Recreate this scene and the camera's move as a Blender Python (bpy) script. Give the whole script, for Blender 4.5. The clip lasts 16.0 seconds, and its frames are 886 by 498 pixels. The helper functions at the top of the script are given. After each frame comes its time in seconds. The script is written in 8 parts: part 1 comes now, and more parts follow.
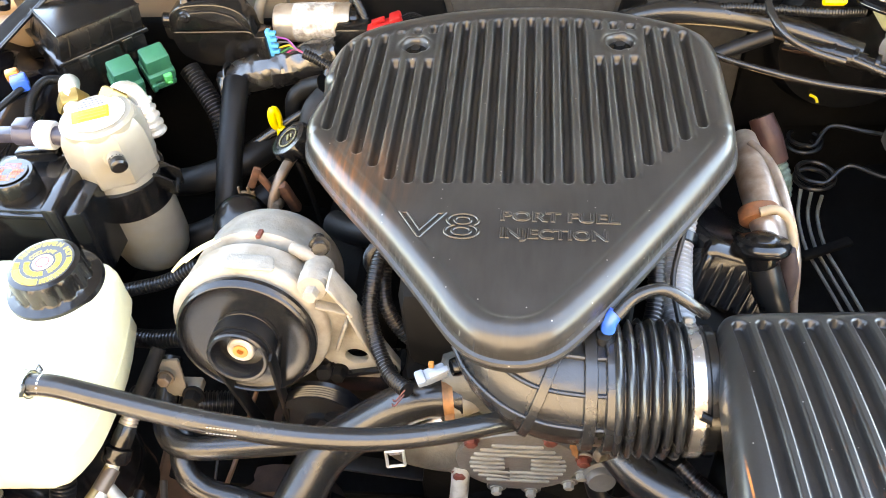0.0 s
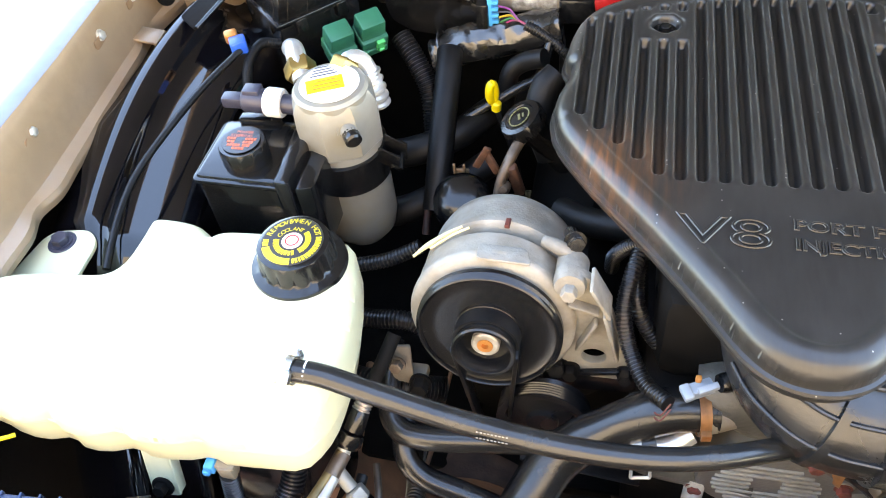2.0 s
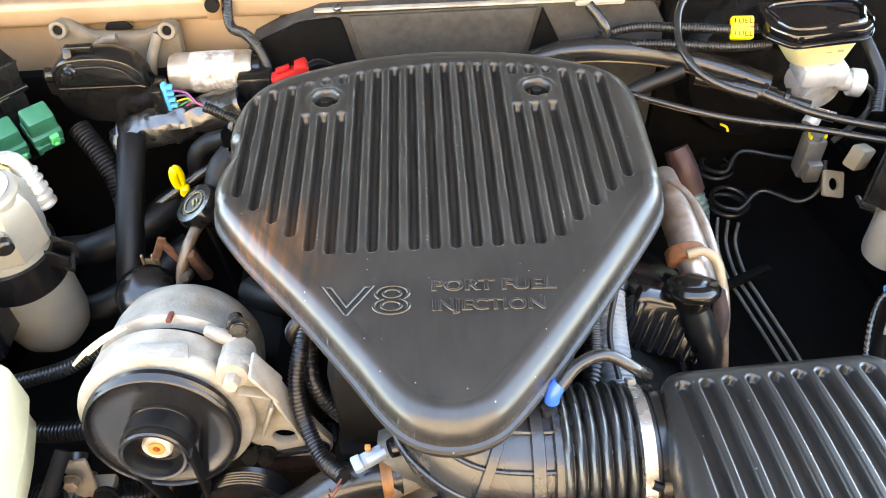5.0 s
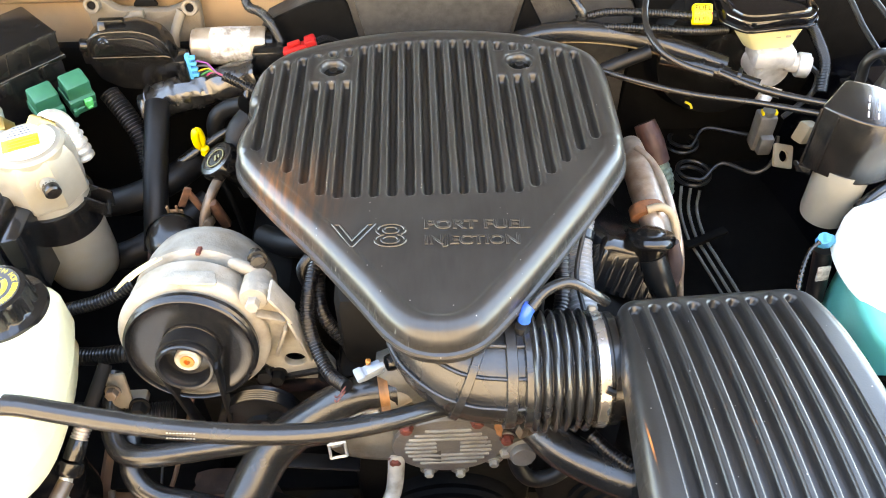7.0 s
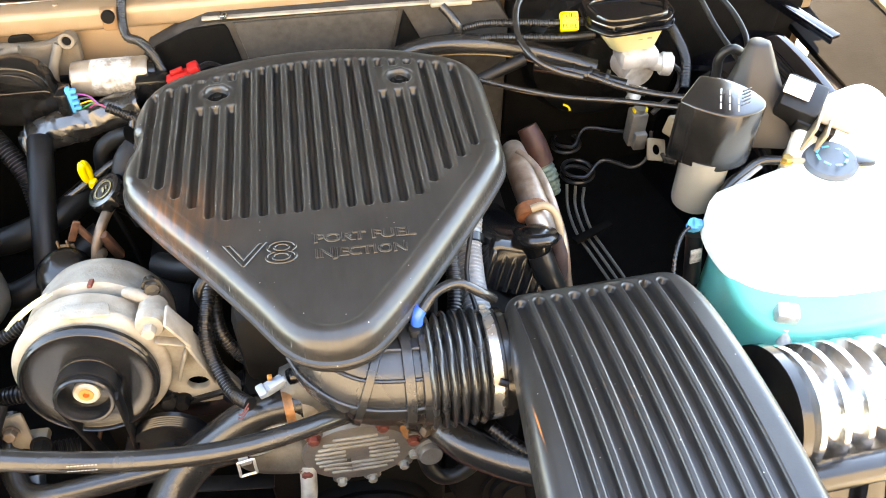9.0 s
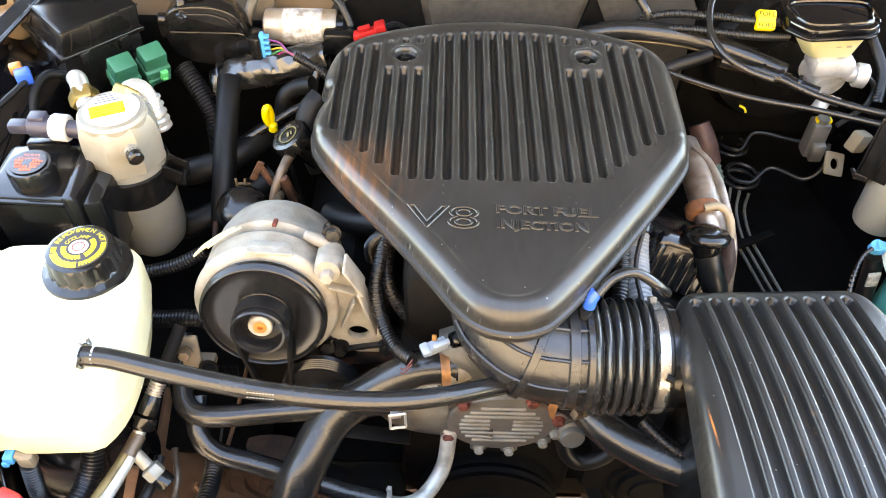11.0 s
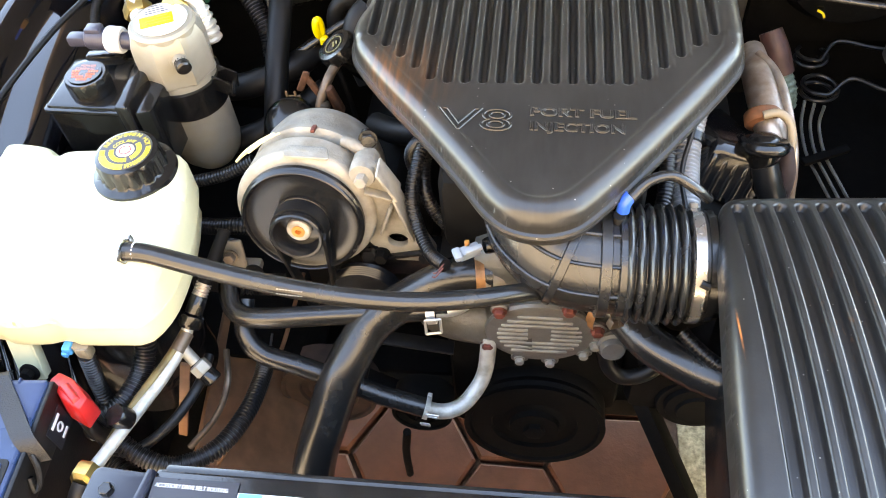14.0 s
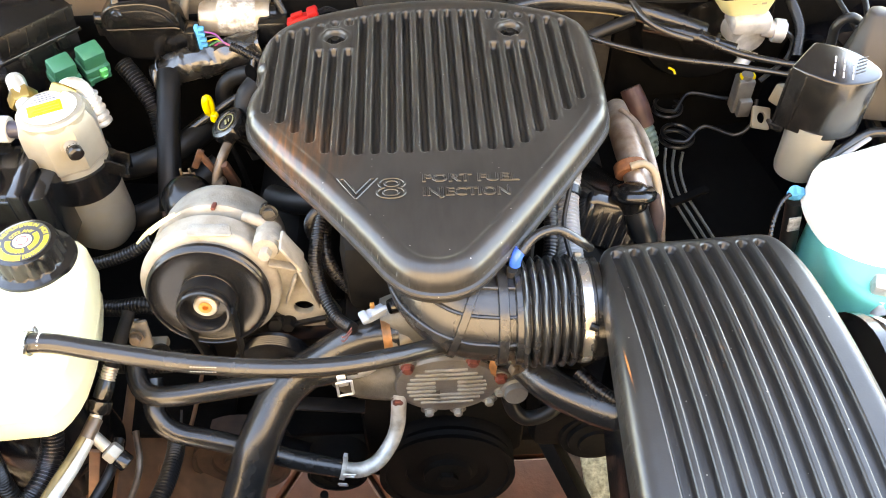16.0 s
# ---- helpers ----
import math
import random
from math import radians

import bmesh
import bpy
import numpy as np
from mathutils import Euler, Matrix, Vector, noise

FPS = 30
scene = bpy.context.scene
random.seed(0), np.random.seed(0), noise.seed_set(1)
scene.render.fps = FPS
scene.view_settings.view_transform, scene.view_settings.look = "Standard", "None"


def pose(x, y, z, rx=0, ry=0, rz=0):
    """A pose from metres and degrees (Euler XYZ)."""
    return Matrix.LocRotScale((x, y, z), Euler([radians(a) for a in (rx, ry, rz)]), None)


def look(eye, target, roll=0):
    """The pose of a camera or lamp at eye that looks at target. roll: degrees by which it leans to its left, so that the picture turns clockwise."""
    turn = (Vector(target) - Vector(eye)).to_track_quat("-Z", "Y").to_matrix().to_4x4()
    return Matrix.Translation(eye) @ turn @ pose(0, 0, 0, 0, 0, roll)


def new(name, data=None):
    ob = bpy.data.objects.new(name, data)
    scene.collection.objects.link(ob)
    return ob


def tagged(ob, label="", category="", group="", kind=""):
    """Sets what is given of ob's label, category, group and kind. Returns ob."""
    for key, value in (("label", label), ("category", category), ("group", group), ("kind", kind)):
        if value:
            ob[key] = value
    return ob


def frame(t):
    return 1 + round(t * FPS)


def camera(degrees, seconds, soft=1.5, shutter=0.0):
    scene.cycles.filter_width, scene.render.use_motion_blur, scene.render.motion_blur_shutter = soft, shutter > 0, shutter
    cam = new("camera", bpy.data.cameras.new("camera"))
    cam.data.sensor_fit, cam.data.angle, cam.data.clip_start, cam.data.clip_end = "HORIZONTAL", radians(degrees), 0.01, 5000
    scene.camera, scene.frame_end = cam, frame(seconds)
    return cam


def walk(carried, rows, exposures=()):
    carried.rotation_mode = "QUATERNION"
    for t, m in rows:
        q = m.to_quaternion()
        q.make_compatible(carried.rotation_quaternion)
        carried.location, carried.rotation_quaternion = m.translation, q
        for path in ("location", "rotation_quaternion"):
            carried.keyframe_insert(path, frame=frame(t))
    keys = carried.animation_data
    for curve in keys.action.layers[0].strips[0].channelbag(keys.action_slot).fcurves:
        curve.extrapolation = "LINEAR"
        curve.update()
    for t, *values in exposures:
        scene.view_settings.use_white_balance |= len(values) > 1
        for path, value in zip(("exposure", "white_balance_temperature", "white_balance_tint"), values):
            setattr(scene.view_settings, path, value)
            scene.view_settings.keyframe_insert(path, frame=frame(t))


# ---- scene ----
cam = camera(57.7, 16.0, soft=1.0)
PATH = [
    (0, (0.029, 0.016, 1.366), (-0.188, 1.382, -0.079), -5.7),
    (0.5, (-0.036, 0.044, 1.354), (-0.288, 1.371, -0.121), -6.2),
    (1, (-0.089, 0.042, 1.359), (-0.369, 1.347, -0.131), -6.2),
    (1.5, (-0.127, 0.035, 1.361), (-0.472, 1.31, -0.14), -6.6),
    (2, (-0.144, 0.051, 1.37), (-0.547, 1.308, -0.132), -8.5),
    (2.5, (-0.14, 0.069, 1.397), (-0.551, 1.366, -0.069), -9.7),
    (3, (-0.125, 0.077, 1.417), (-0.509, 1.434, -0.001), -9.6),
    (3.5, (-0.091, 0.084, 1.414), (-0.414, 1.483, 0.022), -8.9),
    (4, (-0.048, 0.092, 1.406), (-0.258, 1.503, 0.004), -7.3),
    (4.5, (-0.009, 0.095, 1.391), (-0.099, 1.502, -0.028), -5.0),
    (5, (0.011, 0.084, 1.377), (0.017, 1.467, -0.067), -2.7),
    (5.2, (0.006, 0.076, 1.382), (0.015, 1.449, -0.072), -2.7),
    (7.3, (0.008, -0.046, 1.435), (0.053, 1.326, -0.02), -0.4),
    (7.5, (0.005, -0.049, 1.438), (0.077, 1.322, -0.016), -0.0),
    (8, (0.025, -0.057, 1.448), (0.183, 1.322, 0.007), -0.3),
    (8.2, (0.045, -0.062, 1.448), (0.269, 1.317, 0.017), -0.3),
    (10.3, (-0.014, -0.066, 1.454), (0.165, 1.3, 0.004), 2.7),
    (10.5, (-0.025, -0.064, 1.452), (0.101, 1.302, -0.004), 2.2),
    (11, (-0.052, -0.065, 1.447), (-0.054, 1.293, -0.021), 1.2),
    (11.5, (-0.082, -0.07, 1.443), (-0.219, 1.262, -0.043), 0.1),
    (12, (-0.098, -0.081, 1.435), (-0.374, 1.208, -0.069), -2.0),
    (12.5, (-0.092, -0.091, 1.428), (-0.444, 1.152, -0.099), -4.2),
    (13, (-0.075, -0.096, 1.423), (-0.453, 1.123, -0.116), -5.4),
    (13.5, (-0.033, -0.094, 1.414), (-0.363, 1.125, -0.137), -6.0),
    (14, (0.016, -0.086, 1.415), (-0.223, 1.148, -0.141), -6.5),
    (14.5, (0.04, -0.075, 1.43), (-0.084, 1.181, -0.122), -6.3),
    (15, (0.031, -0.089, 1.437), (-0.02, 1.186, -0.104), -5.4),
    (15.5, (0.015, -0.097, 1.449), (0.01, 1.207, -0.067), -3.2),
    (16, (0.007, -0.107, 1.46), (0.038, 1.229, -0.028), -1.6),
]
EXPOSURES = [(0, 5.01, 12420, 15), (1.5, 4.56, 10720, 14), (3, 4.31, 9670, 13), (4.5, 4.92, 11070, 14), (7.5, 4.96, 12600, 14), (10.5, 4.79, 12950, 16),
             (12, 4.58, 10870, 13), (13, 4.3, 10220, 13), (14, 4.64, 12270, 15), (15, 4.88, 13750, 17), (16, 4.89, 14200, 17)]
walk(cam, [(t, look(eye, target, roll)) for t, eye, target, roll in PATH], EXPOSURES)

# ---------------------------------------------------------------- light
SKY_STRENGTH, SUN_STRENGTH, SUN_ELEV, SUN_AZ = 0.150, 2.5, 48.0, 4.0
world = bpy.data.worlds.new("sky")
world.use_nodes = True
scene.world = world
wn = world.node_tree.nodes
sky = wn.new("ShaderNodeTexSky")
sky.sky_type, sky.sun_disc = "NISHITA", False
sky.air_density, sky.dust_density, sky.ozone_density = 1.0, 0.05, 6.0
sky.sun_elevation, sky.sun_rotation = radians(SUN_ELEV), radians(SUN_AZ)
world.node_tree.links.new(sky.outputs[0], wn["Background"].inputs[0])
wn["Background"].inputs[1].default_value = SKY_STRENGTH
sun = new("sun", bpy.data.lights.new("sun", "SUN"))
sun.data.energy, sun.data.angle, sun.data.color = SUN_STRENGTH, radians(0.6), (1.0, 0.95, 0.88)
# the sun stands behind the raised hood
SUN_FROM = Vector((math.sin(radians(SUN_AZ)) * math.cos(radians(SUN_ELEV)), math.cos(radians(SUN_AZ)) * math.cos(radians(SUN_ELEV)), math.sin(radians(SUN_ELEV))))
sun.matrix_world = look(SUN_FROM * 20, (0, 0, 0))


# ---------------------------------------------------------------- materials
def mat(name, col, rough=0.5, metal=0.0, var=0.2, scale=30.0, bump=0.15, bscale=260.0, dirt=None, amount=0.0, dscale=9.0, coat=0.0, streak=None, rvar=0.12, spec=0.5, specks=0.0):
    """A surface with two scales of variation: grain (scale), and stains (dirt, amount, dscale). streak: stretch of the grain."""
    m = bpy.data.materials.new(name)
    m.use_nodes = True
    n, l = m.node_tree.nodes, m.node_tree.links
    b = n["Principled BSDF"]
    tc = n.new("ShaderNodeTexCoord")
    mp = n.new("ShaderNodeMapping")
    l.new(tc.outputs["Object"], mp.inputs[0])
    if streak:
        mp.inputs["Scale"].default_value = streak
    no = n.new("ShaderNodeTexNoise")
    no.inputs["Scale"].default_value, no.inputs["Detail"].default_value = scale, 6.0
    l.new(mp.outputs[0], no.inputs[0])
    ramp = n.new("ShaderNodeValToRGB")
    ramp.color_ramp.elements[0].position, ramp.color_ramp.elements[1].position = 0.3, 0.7
    ramp.color_ramp.elements[0].color = (*[c * (1 - var) for c in col], 1)
    ramp.color_ramp.elements[1].color = (*[min(1, c * (1 + var)) for c in col], 1)
    l.new(no.outputs[0], ramp.inputs[0])
    out = ramp.outputs[0]
    big = n.new("ShaderNodeTexNoise")
    big.inputs["Scale"].default_value, big.inputs["Detail"].default_value = dscale, 8.0
    l.new(tc.outputs["Object"], big.inputs[0])
    if dirt:
        mask = n.new("ShaderNodeMapRange")
        mask.inputs[1].default_value, mask.inputs[2].default_value = 0.48, 0.68
        mask.inputs[4].default_value = amount
        l.new(big.outputs[0], mask.inputs[0])
        mix = n.new("ShaderNodeMixRGB")
        mix.inputs[2].default_value = (*dirt, 1)
        l.new(mask.outputs[0], mix.inputs[0])
        l.new(out, mix.inputs[1])
        out = mix.outputs[0]
    if specks:
        # scattered dust specks
        vo = n.new("ShaderNodeTexVoronoi")
        vo.inputs["Scale"].default_value = specks
        l.new(tc.outputs["Object"], vo.inputs["Vector"])
        pick = n.new("ShaderNodeMath")
        pick.operation = "GREATER_THAN"
        pick.inputs[1].default_value = 0.90
        sep = n.new("ShaderNodeSeparateColor")
        l.new(vo.outputs["Color"], sep.inputs[0])
        l.new(sep.outputs[0], pick.inputs[0])
        dot = n.new("ShaderNodeMapRange")
        dot.inputs[1].default_value, dot.inputs[2].default_value = 0.13, 0.06
        l.new(vo.outputs["Distance"], dot.inputs[0])
        both = n.new("ShaderNodeMath")
        both.operation = "MULTIPLY"
        l.new(dot.outputs[0], both.inputs[0])
        l.new(pick.outputs[0], both.inputs[1])
        mixs = n.new("ShaderNodeMixRGB")
        mixs.inputs[2].default_value = (0.30, 0.28, 0.25, 1)
        l.new(both.outputs[0], mixs.inputs[0])
        l.new(out, mixs.inputs[1])
        out = mixs.outputs[0]
    l.new(out, b.inputs["Base Color"])
    rr = n.new("ShaderNodeMapRange")
    rr.inputs[3].default_value, rr.inputs[4].default_value = max(0.03, rough - rvar), min(1, rough + rvar)
    l.new(big.outputs[0], rr.inputs[0])
    l.new(rr.outputs[0], b.inputs["Roughness"])
    b.inputs["Metallic"].default_value = metal
    b.inputs["Coat Weight"].default_value = coat
    b.inputs["Specular IOR Level"].default_value = spec
    if bump:
        fine = n.new("ShaderNodeTexNoise")
        fine.inputs["Scale"].default_value, fine.inputs["Detail"].default_value = bscale, 4.0
        l.new(mp.outputs[0], fine.inputs[0])
        bp = n.new("ShaderNodeBump")
        bp.inputs["Strength"].default_value, bp.inputs["Distance"].default_value = bump, 0.001
        l.new(fine.outputs[0], bp.inputs["Height"])
        l.new(bp.outputs[0], b.inputs["Normal"])
    return m


def stain(m, spot, size, col, amount, stretch=(1, 1, 1), lo=0.25, hi=0.75, nscale=60.0, nstretch=(1, 1, 1)):
    """A stain of its own shape on material m: a soft patch round spot, broken up by noise."""
    n, l = m.node_tree.nodes, m.node_tree.links
    b = n["Principled BSDF"]
    old = b.inputs["Base Color"].links[0].from_socket
    tc = n.new("ShaderNodeTexCoord")
    mp = n.new("ShaderNodeMapping")
    mp.inputs["Scale"].default_value = stretch
    mp.inputs["Location"].default_value = [-a * c for a, c in zip(spot, stretch)]
    l.new(tc.outputs["Object"], mp.inputs[0])
    ln = n.new("ShaderNodeVectorMath")
    ln.operation = "LENGTH"
    l.new(mp.outputs[0], ln.inputs[0])
    fall = n.new("ShaderNodeMapRange")
    fall.inputs[1].default_value, fall.inputs[2].default_value = size, 0.0
    l.new(ln.outputs["Value"], fall.inputs[0])
    mp2 = n.new("ShaderNodeMapping")
    mp2.inputs["Scale"].default_value = nstretch
    l.new(tc.outputs["Object"], mp2.inputs[0])
    no = n.new("ShaderNodeTexNoise")
    no.inputs["Scale"].default_value, no.inputs["Detail"].default_value = nscale, 8.0
    l.new(mp2.outputs[0], no.inputs[0])
    th = n.new("ShaderNodeMapRange")
    th.inputs[1].default_value, th.inputs[2].default_value = lo, hi
    l.new(no.outputs[0], th.inputs[0])
    mu = n.new("ShaderNodeMath")
    mu.operation = "MULTIPLY"
    l.new(fall.outputs[0], mu.inputs[0])
    l.new(th.outputs[0], mu.inputs[1])
    mu2 = n.new("ShaderNodeMath")
    mu2.operation, mu2.use_clamp = "MULTIPLY", True
    mu2.inputs[1].default_value = amount
    l.new(mu.outputs[0], mu2.inputs[0])
    mix = n.new("ShaderNodeMixRGB")
    mix.inputs[2].default_value = (*col, 1)
    l.new(mu2.outputs[0], mix.inputs[0])
    l.new(old, mix.inputs[1])
    l.new(mix.outputs[0], b.inputs["Base Color"])
    return m


COVER = mat("satin_black_plastic", (0.0195, 0.0183, 0.0172), 0.31, specks=150, spec=0.5, var=0.18, scale=30, streak=(5, 1, 1), bump=0.03, bscale=260, dirt=(0.032, 0.029, 0.0265), amount=0.55, dscale=17, rvar=0.05)
stain(COVER, (-0.135, 0.585, 0.86), 0.075, (0.13, 0.052, 0.020), 1.1, stretch=(1.0, 0.8, 0.3), lo=0.35, hi=0.85, nscale=18, nstretch=(9, 1, 1))
stain(COVER, (-0.155, 0.605, 0.855), 0.045, (0.24, 0.09, 0.03), 0.75, lo=0.42, hi=0.80, nscale=40, nstretch=(6, 1, 1))
BOX = mat("moulded_black_plastic", (0.013, 0.0126, 0.0122), 0.34, specks=160, spec=0.5, var=0.2, scale=60, bump=0.08, bscale=500, dirt=(0.022, 0.020, 0.018), amount=0.4, dscale=20)
stain(BOX, (0.180, 0.292, 0.840), 0.035, (0.40, 0.12, 0.03), 1.2, stretch=(34, 1, 0.3), lo=0.4, hi=0.6, nscale=60)
stain(BOX, (0.275, 0.31, 0.83), 0.06, (0.16, 0.06, 0.025), 0.4, stretch=(1, 0.7, 1), lo=0.60, hi=0.68, nscale=60, nstretch=(6, 1, 1))
RUBBER = mat("black_rubber", (0.0055, 0.0055, 0.006), 0.42, var=0.3, scale=50, bump=0.2, bscale=350, dirt=(0.028, 0.026, 0.024), amount=0.45, dscale=22, spec=0.3)
HOSE = mat("worn_hose_rubber", (0.0125, 0.0120, 0.0115), 0.25, spec=0.55, var=0.2, scale=90, bump=0.10, bscale=420, dirt=(0.030, 0.028, 0.025), amount=0.35, dscale=26, rvar=0.05)
DUCT = mat("grey_black_rubber", (0.014, 0.014, 0.0142), 0.27, spec=0.6, var=0.25, scale=50, bump=0.2, bscale=300, dirt=(0.035, 0.035, 0.035), amount=0.4, dscale=18)
LOOM = mat("loom_plastic", (0.007, 0.007, 0.0075), 0.32, var=0.3, bump=0)
GLOSS = mat("gloss_black_paint", (0.003, 0.003, 0.004), 0.07, var=0.3, scale=20, bump=0.02, bscale=30, dirt=(0.006, 0.0055, 0.005), amount=0.3, dscale=16, coat=0.5, rvar=0.03, spec=0.35)
BLACKBOX = mat("dark_plastic", (0.006, 0.006, 0.0062), 0.19, var=0.3, scale=40, bump=0.12, bscale=420, dirt=(0.018, 0.016, 0.014), amount=0.35, dscale=24)
SATIN = mat("dark_satin_plastic", (0.005, 0.005, 0.0052), 0.22, var=0.3, scale=40, bump=0.05, bscale=420, dirt=(0.012, 0.0115, 0.011), amount=0.3, dscale=24, spec=0.2)
PLUG = mat("blue_grey_plug", (0.22, 0.26, 0.30), 0.42, var=0.12, bump=0.1)
# near-black base, so the shaded depths stay dark under the high exposure
DULL = mat("dull_near_black", (0.0035, 0.0032, 0.003), 0.75, var=0.4, scale=40, bump=0.4, bscale=120, dirt=(0.008, 0.006, 0.005), amount=0.6, dscale=14, spec=0.12)
PULLEY = mat("pressed_black_steel", (0.008, 0.008, 0.0084), 0.25, var=0.25, scale=30, bump=0.08, bscale=200, dirt=(0.022, 0.020, 0.018), amount=0.3, dscale=18)
ALU = mat("cast_aluminium", (0.30, 0.27, 0.225), 0.58, metal=0.15, var=0.18, scale=45, bump=0.5, bscale=330, dirt=(0.17, 0.13, 0.09), amount=0.7, dscale=26)
ALUD = mat("dull_cast_aluminium", (0.27, 0.25, 0.215), 0.58, metal=0.12, var=0.25, scale=40, bump=0.6, bscale=300, dirt=(0.12, 0.09, 0.06), amount=0.7, dscale=16)
BRIGHT = mat("bright_aluminium", (0.70, 0.69, 0.66), 0.32, metal=0.7, var=0.1, scale=60, bump=0.2, bscale=300, dirt=(0.35, 0.32, 0.26), amount=0.5, dscale=24)
STEEL = mat("clean_steel", (0.62, 0.61, 0.59), 0.28, metal=1.0, var=0.15, scale=80, bump=0.1, dirt=(0.25, 0.20, 0.15), amount=0.4, dscale=40)
CAN = mat("pale_alloy_can", (0.265, 0.248, 0.210), 0.42, metal=0.3, var=0.1, scale=30, bump=0.15, bscale=200, dirt=(0.29, 0.22, 0.12), amount=0.55, dscale=14)
BRASS = mat("brass", (0.42, 0.27, 0.09), 0.32, metal=0.9, var=0.2, bump=0.2)
RUST = mat("rusted_steel", (0.20, 0.075, 0.035), 0.75, metal=0.2, var=0.45, scale=70, bump=0.7, bscale=200, dirt=(0.10, 0.05, 0.03), amount=0.7, dscale=50)
REDBOLT = mat("red_oxide_bolt", (0.15, 0.034, 0.024), 0.6, metal=0.2, var=0.4, scale=120, bump=0.5)
HEAT = mat("heat_tinted_steel", (0.42, 0.36, 0.31), 0.42, metal=0.8, var=0.25, scale=60, bump=0.4, bscale=200, dirt=(0.25, 0.11, 0.05), amount=0.6, dscale=22)
TANK = mat("cream_poly_tank", (0.66, 0.625, 0.41), 0.42, var=0.05, scale=14, bump=0.15, bscale=180, dirt=(0.70, 0.63, 0.38), amount=0.5, dscale=7, rvar=0.05)
WASH = mat("milky_washer_tank", (0.90, 0.90, 0.80), 0.42, var=0.04, scale=14, bump=0.15, bscale=180, dirt=(0.78, 0.74, 0.55), amount=0.4, dscale=7, rvar=0.05)
TEAL = mat("tank_with_blue_green_fluid", (0.03, 0.45, 0.38), 0.35, var=0.12, scale=14, bump=0.1, bscale=160, rvar=0.05)
BEIGE = mat("champagne_beige_paint", (0.29, 0.202, 0.130), 0.40, metal=0.2, var=0.06, scale=60, bump=0.08, bscale=30, dirt=(0.20, 0.132, 0.08), amount=0.55, dscale=15, coat=0.25, rvar=0.06)
BEIGED = mat("dusty_beige_paint", (0.23, 0.135, 0.075), 0.5, var=0.15, scale=40, bump=0.2, bscale=120, dirt=(0.20, 0.12, 0.06), amount=0.6, dscale=12)
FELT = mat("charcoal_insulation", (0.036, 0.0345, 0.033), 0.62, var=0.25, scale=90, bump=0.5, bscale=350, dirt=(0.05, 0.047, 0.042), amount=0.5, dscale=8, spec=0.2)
LINER = mat("charcoal_hood_felt", (0.050, 0.049, 0.048), 0.8, var=0.25, scale=90, bump=0.5, bscale=350, dirt=(0.034, 0.033, 0.032), amount=0.5, dscale=8, spec=0.2)
# near-black standing for shade in the bay's fillers; also matt black parts
MATTBLACK = mat("matt_near_black", (0.0034, 0.0033, 0.0032), 0.85, var=0.3, scale=60, bump=0.3, spec=0.06)
FOIL = mat("crumpled_foil", (0.10, 0.098, 0.095), 0.26, metal=0.9, var=0.2, scale=40, bump=0.3, dirt=(0.15, 0.15, 0.15), amount=0.5, dscale=30)
OLIVE = mat("olive_flange", (0.24, 0.215, 0.16), 0.5, var=0.15, bump=0.1)
BLUE = mat("blue_battery_plastic", (0.006, 0.027, 0.078), 0.28, var=0.15, scale=40, bump=0.12, bscale=300, dirt=(0.05, 0.07, 0.13), amount=0.45, dscale=16)
WHITE = mat("white_print", (0.66, 0.66, 0.65), 0.5, var=0.06, bump=0)
LABEL = mat("blue_label", (0.009, 0.034, 0.098), 0.35, var=0.1, bump=0)
NOTICE = mat("cyan_label", (0.02, 0.28, 0.60), 0.4, var=0.08, bump=0)
DECAL = mat("black_decal", (0.014, 0.014, 0.018), 0.3, var=0.1, bump=0)
YELLOW = mat("yellow_plastic", (0.80, 0.58, 0.02), 0.42, var=0.1, bump=0.1)
RED = mat("red_plastic", (0.42, 0.014, 0.014), 0.38, var=0.15, bump=0.1)
ORANGE = mat("orange_print", (0.60, 0.085, 0.02), 0.5, var=0.15, bump=0)
GREEN = mat("green_relay_plastic", (0.01, 0.13, 0.075), 0.36, var=0.15, bump=0.1)
LGREEN = mat("bright_green_plastic", (0.03, 0.50, 0.16), 0.4, var=0.1, bump=0.1)
CYAN = mat("light_blue_plastic", (0.02, 0.32, 0.62), 0.4, var=0.1, bump=0.1)
CBLUE = mat("blue_plastic", (0.006, 0.10, 0.55), 0.36, var=0.12, bump=0.1)
GREYPL = mat("pale_grey_plastic", (0.55, 0.57, 0.57), 0.45, var=0.1, bump=0.1)
PINK = mat("pink_white_print", (0.85, 0.55, 0.52), 0.5, var=0.1, bump=0)
COPPER = mat("orange_clamp", (0.55, 0.22, 0.06), 0.4, metal=0.5, var=0.25, bump=0.2)
TAN = mat("tan_plastic", (0.25, 0.195, 0.13), 0.5, var=0.1, bump=0.1)
GREYP = mat("lilac_grey_plastic", (0.035, 0.035, 0.055), 0.4, var=0.15, bump=0.1)
TERRA = mat("terracotta_paver", (0.130, 0.044, 0.025), 0.75, var=0.22, scale=30, bump=0.5, bscale=160, dirt=(0.085, 0.036, 0.023), amount=0.6, dscale=6)
GROUT = mat("dark_joint_sand", (0.10, 0.06, 0.04), 0.9, var=0.3, scale=120, bump=0.8, bscale=300)
CONCRETE = mat("pale_concrete", (0.40, 0.388, 0.365), 0.85, var=0.12, scale=6, bump=0.4, bscale=90, dirt=(0.40, 0.38, 0.34), amount=0.4, dscale=1.3)
